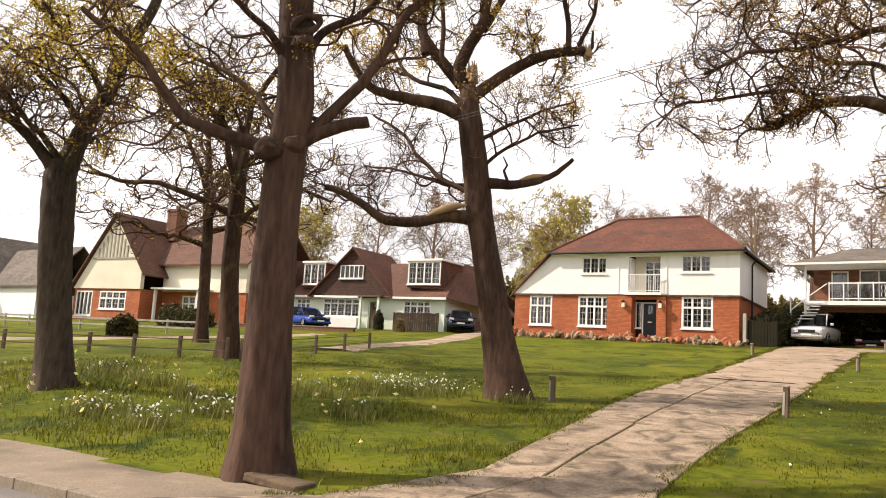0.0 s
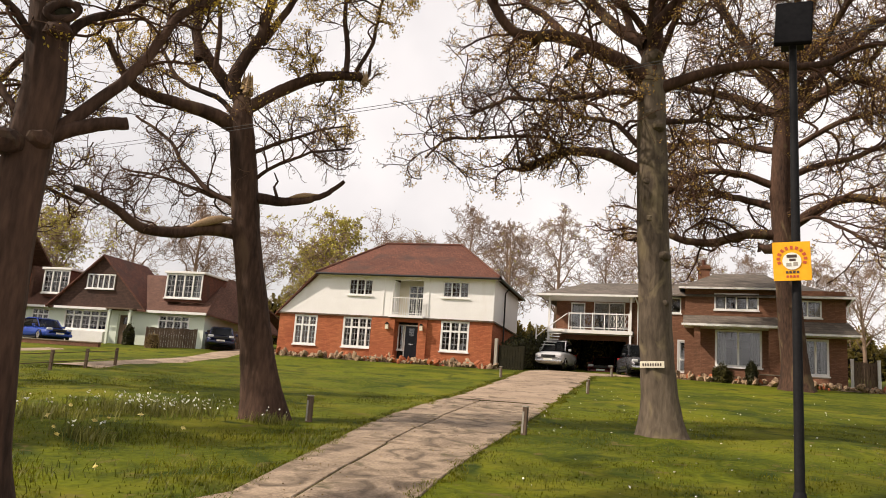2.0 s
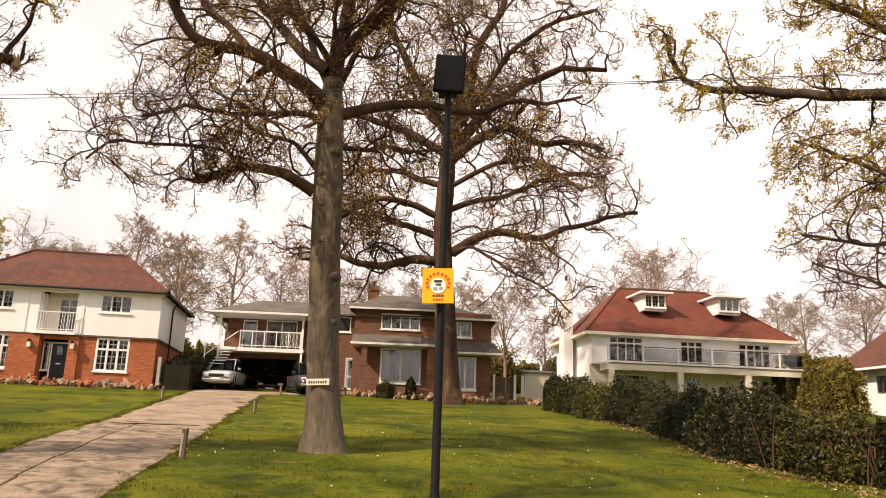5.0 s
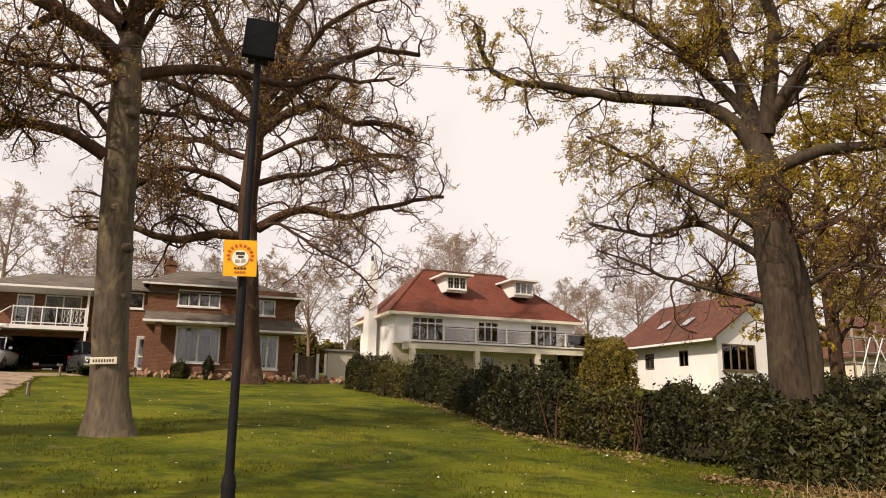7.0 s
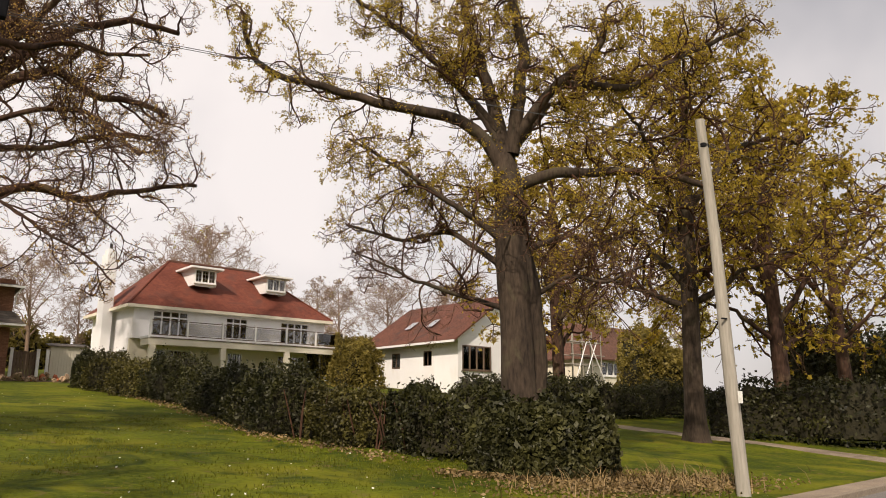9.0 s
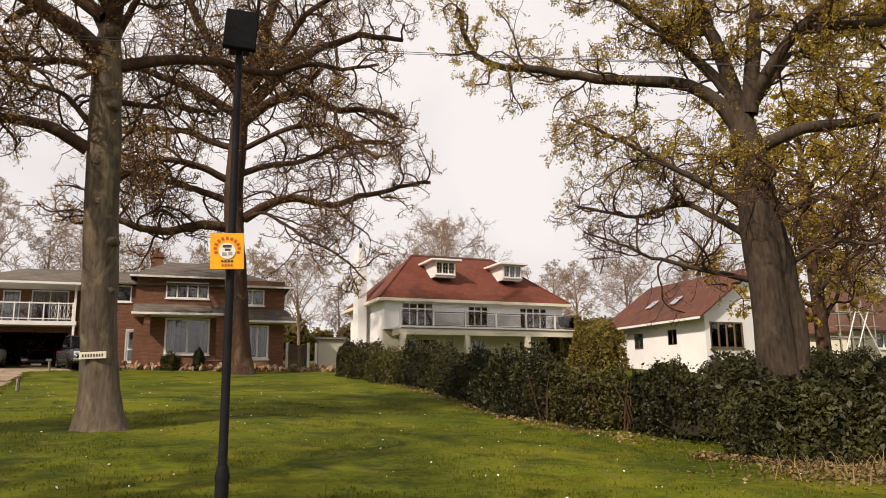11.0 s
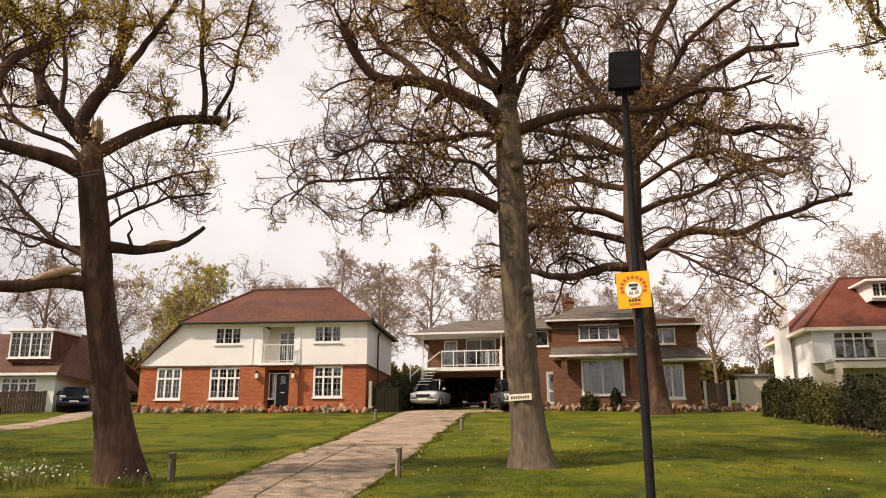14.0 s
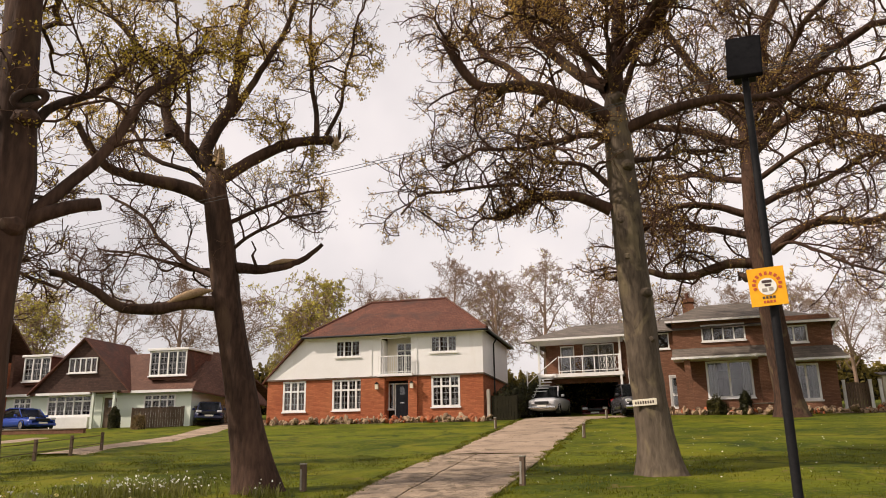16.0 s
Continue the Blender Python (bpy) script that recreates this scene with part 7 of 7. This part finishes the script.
def marker_post(x, y, h=0.6, tilt=0.0):
    z = float(rise(x, y))
    t = base("marker_post", Matrix.Translation((x, y, z)) @ Matrix.Rotation(radians(tilt), 4, "Y"), "short weathered wooden post, its lit side a pale strip", "post", "posts along the drive")
    part("timber", boxes((-0.055, 0.055, -0.055, 0.055, -0.2, h), bevel=0.012), M_TIMBER, t)
    # pale strip on the left paints the post's sunlit side
    part("lit_side", boxes((-0.045, -0.005, -0.066, -0.058, 0.03, h * 0.84)), M_TIMBER_G, t)
    part("cap", boxes((-0.06, 0.06, -0.062, 0.06, h + 0.001, h + 0.03), bevel=0.008), M_TIMBER_G, t)


for i, (x, y, h) in enumerate(((-5.18, 16.05, 0.58), (-9.5, 14.34, 0.55), (-6.83, 28.96, 0.52), (-12.2, 34.28, 0.5), (-8.61, 42.2, 0.55))):
    marker_post(x, y, h, (2, -1, 1.5, -2, 0)[i])

plate = base("name_board", Matrix.Translation((-2.79, 17.79, 2.52)) @ Matrix.Rotation(radians(-3), 4, "Y"), "small cream name board nailed to the oak", "sign")
part("board", boxes((-0.27, 0.27, -0.03, 0.0, -0.075, 0.075), bevel=0.008), M_CREAM, plate)
for i in range(8):
    part("lettering_bar", boxes((-0.21 + i * 0.055, -0.18 + i * 0.055, -0.036, -0.031, -0.03, 0.03)), M_INK, plate)

lg = base("paving_slab", Matrix.Translation((-7.55, 5.72, 0.05)) @ Matrix.Rotation(radians(14), 4, "Z") @ Matrix.Rotation(radians(5), 4, "Y"), "loose weathered stone slab at the foot of the oak", "stone slab")
part("slab", boxes((-0.38, 0.38, -0.2, 0.2, -0.05, 0.05), bevel=0.02), M_EARTH, lg)


# ---- garden walls, fences and sheds ----
def rockery(pts, count, size, seed, label):
    rg = np.random.default_rng(seed)
    x, y = pts[0]
    top = base("rockery", Matrix.Translation((x, y, float(rise(x, y)))), label, "rockery")
    meshes = []
    for k in range(5):
        bm = bmesh.new()
        bmesh.ops.create_icosphere(bm, subdivisions=1, radius=1.0)
        for w in bm.verts:
            w.co *= rg.uniform(0.75, 1.15)
            w.co.z *= 0.7
        me = bpy.data.meshes.new("stone")
        bm.to_mesh(me)
        bm.free()
        me.materials.append(M_STONE if k else M_BRICK)
        meshes.append(me)
    for i in range(count):
        t = (i + rg.uniform(-0.3, 0.3)) / count * (len(pts) - 1)
        t = min(max(t, 0), len(pts) - 1.001)
        p = Vector(pts[int(t)]).lerp(Vector(pts[int(t) + 1]), t - int(t))
        s = size * rg.uniform(0.6, 1.3)
        o = new("stone", meshes[int(rg.integers(0, 5))])
        o.parent = top
        px, py = p.x + rg.normal(0, 0.12), p.y + rg.normal(0, 0.22)
        o.matrix_world = Matrix.Translation((px, py, float(rise(px, py)) + s * rg.uniform(0.2, 1.3))) @ Euler(rg.uniform(0, 3, 3)).to_matrix().to_4x4() @ Matrix.Diagonal((s * rg.uniform(0.9, 1.5), s, s * rg.uniform(0.6, 0.9), 1))
    return top


rockery([(-28.9, 38.9), (-22.0, 40.0), (-15.2, 41.2)], 230, 0.19, 3, "low rockery of brown and pale stones before the house")
rockery([(-5.6, 45.4), (0.0, 45.0), (6.0, 45.6)], 150, 0.19, 4, "low bank of rubble stones before the brown house")


def fence_run(name, a, b, height, label, boards=False, rail=True, post_every=1.8, mat=None, thin=0.05):
    mat = mat or M_TIMBER
    A, B = Vector((*a, 0)), Vector((*b, 0))
    L = (B - A).length
    top = base(name, Matrix.Translation((A.x, A.y, float(rise(A.x, A.y)))) @ Matrix.Rotation(math.atan2(B.y - A.y, B.x - A.x), 4, "Z"), label, "fence")
    dz = float(rise(B.x, B.y)) - float(rise(A.x, A.y))
    n = max(1, round(L / post_every))
    for i in range(n + 1):
        x, z = L * i / n, dz * i / n
        part("post", boxes((x - 0.045, x + 0.045, -0.045, 0.045, z - 0.3, z + height + 0.05), bevel=0.008), mat, top)
    if rail:
        for q in (0.45, 0.92):
            bm = extrude_profile([(0, height * q - thin), (L, dz + height * q - thin), (L, dz + height * q + thin), (0, height * q + thin)], -0.055 - thin * 0.6, -0.055)
            part("rail", bm, mat, top)
    if boards:
        k = int(L / 0.15)
        for i in range(k):
            x, z = L * (i + 0.5) / k, dz * (i + 0.5) / k
            part("board", boxes((x - 0.07, x + 0.07, -0.11 - 0.01 * (i % 2), -0.09, z - 0.1, z + height + 0.03 * math.sin(i))), mat, top)
    return top


fence_run("rail_fence", (-34.0, 4.5), (-19.5, 12.6), 0.62, "low dark post and rail fence across the lawn", post_every=1.5, thin=0.018)
fence_run("rail_fence", (-19.2, 12.9), (-22.5, 21.0), 0.6, "low dark posts with a wire rail beside the trees", post_every=2.4, thin=0.012)
fence_run("rail_fence", (-54.0, 17.0), (-36.0, 21.5), 0.7, "low grey rail fence before the far houses", post_every=2.2, mat=M_TIMBER_G)
fence_run("board_fence", (-36.9, 36.6), (-33.2, 42.0), 1.25, "weathered brown board fence beside the bungalow", boards=True)
fence_run("board_gate", (-15.1, 42.0), (-13.7, 42.3), 1.35, "dark board gate beside the brick house", boards=True, post_every=1.4, mat=M_CORE)
fence_run("board_gate", (3.6, 48.6), (4.7, 48.75), 1.5, "dark board gate between white posts", boards=True, post_every=1.1, mat=M_TIMBER)
for px in (3.5, 4.82, 5.3):
    wp = base("gate_post", Matrix.Translation((px, 48.5, float(rise(px, 48.5)))), "white painted post beside the board gate", "post")
    part("timber", boxes((-0.08, 0.08, -0.08, 0.08, -0.2, 1.6), bevel=0.012), M_WHITE, wp)
    part("cap", boxes((-0.1, 0.1, -0.1, 0.1, 1.603, 1.66), bevel=0.012), M_WHITE, wp)
gp = base("gate_post", Matrix.Translation((-15.25, 41.85, float(rise(-15.25, 41.85)))), "pale weathered gate post at the house corner", "post")
part("timber", boxes((-0.09, 0.09, -0.09, 0.09, -0.2, 1.75), bevel=0.015), M_TIMBER_G, gp)
sh = base("garden_shed", Matrix.Translation((6.6, 50.2, 3.5)), "cream painted boarded garden shed", "shed")
for i in range(13):
    part("board", boxes((-0.95 + i * 0.15, -0.81 + i * 0.15, 0, 0.03, -0.2, 1.75)), M_CREAM, sh)
part("shed_wall", boxes((-0.97, 1.02, 0.035, 2.0, -0.2, 1.74)), M_CREAM, sh)
part("roof", slab([(-1.1, -0.15, 1.8), (1.15, -0.15, 1.8), (1.15, 2.1, 2.1), (-1.1, 2.1, 2.1)], 0.06), M_TILE_G, sh)
wl_ = base("garden_wall", Matrix.Translation((-46.0, 31.3, 2.5)) @ Matrix.Rotation(radians(11), 4, "Z"), "low brown brick garden wall before the bungalow", "wall")
part("brickwork", boxes((-4.0, 9.3, -0.11, 0.11, -0.6, 0.45)), M_BRICK_B, wl_)
part("coping", boxes((-4.05, 9.35, -0.15, 0.15, 0.453, 0.52), bevel=0.015), M_KERB, wl_)
wb = base("garden_wall", Matrix.Translation((-1.2, 45.2, 3.1)) @ Matrix.Rotation(radians(4), 4, "Z"), "low brick planter wall before the brown house", "wall")
part("brickwork", boxes((0.0, 3.4, -0.11, 0.11, -0.4, 0.55)), M_BRICK_B, wb)
part("coping", boxes((-0.04, 3.44, -0.14, 0.14, 0.553, 0.61), bevel=0.012), M_KERB, wb)


def strip(name, pts, width, mat, label):
    V = []
    for i, p in enumerate(pts):
        d = (Vector(pts[min(i + 1, len(pts) - 1)]) - Vector(pts[max(i - 1, 0)])).normalized()
        for s in (-0.5, -0.25, 0, 0.25, 0.5):
            x, y = p[0] + d.y * width * s, p[1] - d.x * width * s
            V.append((x, y, float(rise(x, y)) + (0.05 if abs(s) < 0.5 else -0.03)))
    k = len(pts)
    idx = np.arange(k * 5).reshape(k, 5)
    return tagged(solid(name, V, np.stack([idx[:-1, :-1], idx[:-1, 1:], idx[1:, 1:], idx[1:, :-1]], -1).reshape(-1, 4), mat), label, "path", "", "structure")


def bend(pts, n=24):
    t = np.linspace(0, len(pts) - 1, n)
    return [(float(np.interp(q, range(len(pts)), [p[0] for p in pts])), float(np.interp(q, range(len(pts)), [p[1] for p in pts]))) for q in t]


strip("flower_bed", bend([(-29.4, 39.3), (-22.0, 40.4), (-14.9, 41.7)]), 1.5, M_EARTH, "bare earth bed along the front of the house")
strip("flower_bed_garage", bend([(-6.0, 45.7), (0.0, 45.3), (6.5, 45.9)]), 1.2, M_EARTH, "bare earth bed before the brown house")
strip("path_west", bend([(-36, 9.0), (-32.5, 12.0), (-32.8, 19.0), (-35.5, 29.0)]), 1.6, M_GRAVEL, "pale sandy path across the lawn to the houses")
strip("path_bungalow", bend([(-22.5, 19.0), (-25.0, 25.0), (-27.8, 32.0), (-31.0, 37.5), (-33.0, 42.0)]), 2.2, M_GRAVEL, "pale gravel drive to the bungalow")
strip("path_east", bend([(20.0, 30.5), (25.0, 25.0), (26.0, 18.0), (26.5, 8.5)]), 2.0, M_PAVE, "pale paved path beside the dark hedge")


# ---- parked cars ----
def car(x, y, turn, paint, label, suv=True, tail=False, z=None):
    z = float(rise(x, y)) + 0.05 if z is None else z
    c = base("car", Matrix.Translation((x, y, z)) @ Matrix.Rotation(radians(turn), 4, "Z"), label, "car")
    H = 1.78 if suv else 1.45

    def loft(name, secs, mat, parent):
        """Rounded cross-sections (y, half width, low, high) joined into one shell."""
        ang = np.arange(20) * 2 * np.pi / 20
        V = []
        for yy, w, lo, hi in secs:
            cx, sz = np.cos(ang), np.sin(ang)
            V.append(np.stack([w * np.sign(cx) * np.abs(cx) ** 0.5, np.full(20, yy), (lo + hi) / 2 + (hi - lo) / 2 * np.sign(sz) * np.abs(sz) ** 0.5], 1))
        V = np.array(V)
        n = len(secs)
        idx = np.arange(n * 20).reshape(n, 20)
        f = np.stack([idx[:-1], np.roll(idx[:-1], -1, 1), np.roll(idx[1:], -1, 1), idx[1:]], -1).reshape(-1, 4)
        e = np.array([[0, 1, 2, 3]])
        caps = [[r[i], r[i + 1], r[19 - i - 1], r[19 - i]] for r in (idx[0], idx[-1]) for i in range(9)]
        return solid(name, V.reshape(-1, 3), np.concatenate([f, np.array(caps)]), mat, parent, smooth=True)

    b = H * 0.58
    body = loft("body", [(-2.15, 0.66, 0.32, 0.62), (-2.1, 0.78, 0.26, 0.74), (-1.9, 0.86, 0.22, b - 0.12), (-1.0, 0.9, 0.2, b), (0.6, 0.91, 0.2, b + 0.03), (1.7, 0.89, 0.22, b + 0.02), (2.05, 0.8, 0.3, b - 0.05), (2.12, 0.7, 0.36, b - 0.2)], paint, c)
    loft("glasshouse", [(-1.05, 0.74, b - 0.1, b + 0.02), (-0.4, 0.70, b - 0.1, H - 0.10), (0.2, 0.69, b - 0.1, H - 0.04), (1.3, 0.68, b - 0.1, H - 0.08), (1.95, 0.66, b - 0.1, b + 0.1)], M_CARGLASS, c)
    loft("roof", [(-0.42, 0.60, H - 0.12, H - 0.08), (0.1, 0.64, H - 0.10, H), (0.9, 0.63, H - 0.10, H + 0.01), (1.5, 0.58, H - 0.2, H - 0.1)], paint, c)
    for s in (-1, 1):
        for yy in (-1.35, 1.3):
            w = tube_thing("wheel", [(s * 0.72, yy, 0.33), (s * 0.80, yy, 0.33), (s * 0.92, yy, 0.33)], [0.33, 0.335, 0.31], M_TYRE, c, 20)
            bm = bmesh.new()
            bmesh.ops.create_cone(bm, cap_ends=True, segments=18, radius1=0.21, radius2=0.19, depth=0.02, matrix=Matrix.Translation((s * 0.925, yy, 0.33)) @ Matrix.Rotation(radians(90), 4, "Y"))
            part("rim", bm, M_CHROME, w)
        front = part("headlight", boxes((s * 0.62 - 0.16, s * 0.62 + 0.16, -2.14, -1.98, 0.66, 0.80), bevel=0.03), M_LENS, c)
        part("tail_light", boxes((s * 0.72 - 0.08, s * 0.72 + 0.08, 1.98, 2.12, 0.62, b), bevel=0.02), M_TAIL, c)
        part("mirror", boxes((s * 0.95 - 0.09, s * 0.95 + 0.09, -0.75, -0.62, b + 0.02, b + 0.16), bevel=0.03), paint, c)
        part("pillar", slab([(s * 0.70, -1.0, b + 0.03), (s * 0.76, -1.0, b + 0.03), (s * 0.66, -0.38, H - 0.08), (s * 0.60, -0.38, H - 0.08)], 0.03), paint, c)
    part("grille", boxes((-0.42, 0.42, -2.17, -2.08, 0.58, 0.74), bevel=0.02), M_GUTTER, c)
    part("bumper", boxes((-0.82, 0.82, -2.20, -2.02, 0.30, 0.46), bevel=0.05), paint if not suv else M_CHROME, c)
    part("plate_bar", boxes((-0.26, 0.26, -2.215, -2.203, 0.42, 0.52)), M_PETAL, c)
    part("sill_trim", boxes((-0.9, 0.9, -1.0, 1.0, 0.16, 0.24)), M_TYRE, c)
    return c


car(-12.75, 45.9, 2, M_SILVER, "silver family car parked before the garage", True)
car(-7.7, 45.1, 22, M_CHARCOAL, "charcoal estate car parked beside the drive", True)
car(-10.6, 50.0, 4, M_MAROON, "dark maroon car inside the open garage", False, z=3.12)
car(-33.7, 39.9, 40, M_NAVY, "navy blue car parked beside the board fence", False)
car(-43.0, 34.0, 78, M_BLUE, "bright blue car parked before the bungalow", False)


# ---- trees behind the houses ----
# haze and extra brightness sit in the far twig and leaf colours
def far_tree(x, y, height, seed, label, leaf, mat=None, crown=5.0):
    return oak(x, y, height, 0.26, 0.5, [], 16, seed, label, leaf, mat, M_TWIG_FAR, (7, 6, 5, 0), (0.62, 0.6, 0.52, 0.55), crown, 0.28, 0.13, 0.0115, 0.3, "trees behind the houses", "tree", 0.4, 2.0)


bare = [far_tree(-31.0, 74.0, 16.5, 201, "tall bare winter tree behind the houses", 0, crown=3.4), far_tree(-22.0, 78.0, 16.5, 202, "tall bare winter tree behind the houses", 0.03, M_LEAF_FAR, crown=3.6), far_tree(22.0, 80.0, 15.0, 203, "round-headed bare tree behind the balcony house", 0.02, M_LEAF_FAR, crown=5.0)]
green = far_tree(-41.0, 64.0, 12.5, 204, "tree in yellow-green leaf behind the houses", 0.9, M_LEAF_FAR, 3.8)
rg = np.random.default_rng(17)
places = [(-27, 76), (-25, 72), (-35, 76), (-17, 80), (-13, 76), (-8, 80), (-3, 78), (2, 82), (7, 80), (12, 86), (-46, 70), (-52, 66), (-57, 62), (-62, 58), (-68, 52), (30, 84), (36, 80), (43, 76), (50, 74), (57, 70), (64, 64), (15, 74), (33, 68), (27, 72), (18, 78), (-75, 45), (-40, 78), (47, 66)]
for i, (x, y) in enumerate(places):
    s = rg.uniform(0.72, 1.0) * (0.80 if x > 0 else 0.95)
    copy_thing(bare[i % 3], Matrix.Translation((x, y, float(rise(x, y)))) @ Matrix.Rotation(rg.uniform(0, 6.28), 4, "Z") @ Matrix.Diagonal((s * 1.1, s * 1.1, s, 1)))
for x, y, s in ((-45.5, 66.0, 0.8), (-37.5, 68.0, 0.75), (-66.0, 44.0, 0.85), (-60, 48, 0.8), (56, 58, 0.85), (62, 50, 0.9)):
    copy_thing(green, Matrix.Translation((x, y, float(rise(x, y)))) @ Matrix.Rotation(x, 4, "Z") @ Matrix.Diagonal((s, s, s, 1)))
for i, (a, b, h) in enumerate((((-70, 60), (-30, 82), 5.0), ((-30, 82), (12, 90), 5.0), ((12, 90), (70, 72), 5.0))):
    hedge("woodland_edge", [a, ((a[0] + b[0]) / 2, (a[1] + b[1]) / 2 + 2), b], 6.0, h, 40 + i, "brown undergrowth at the edge of the wood", M_SHRUB, 26000, 0.22, "undergrowth")
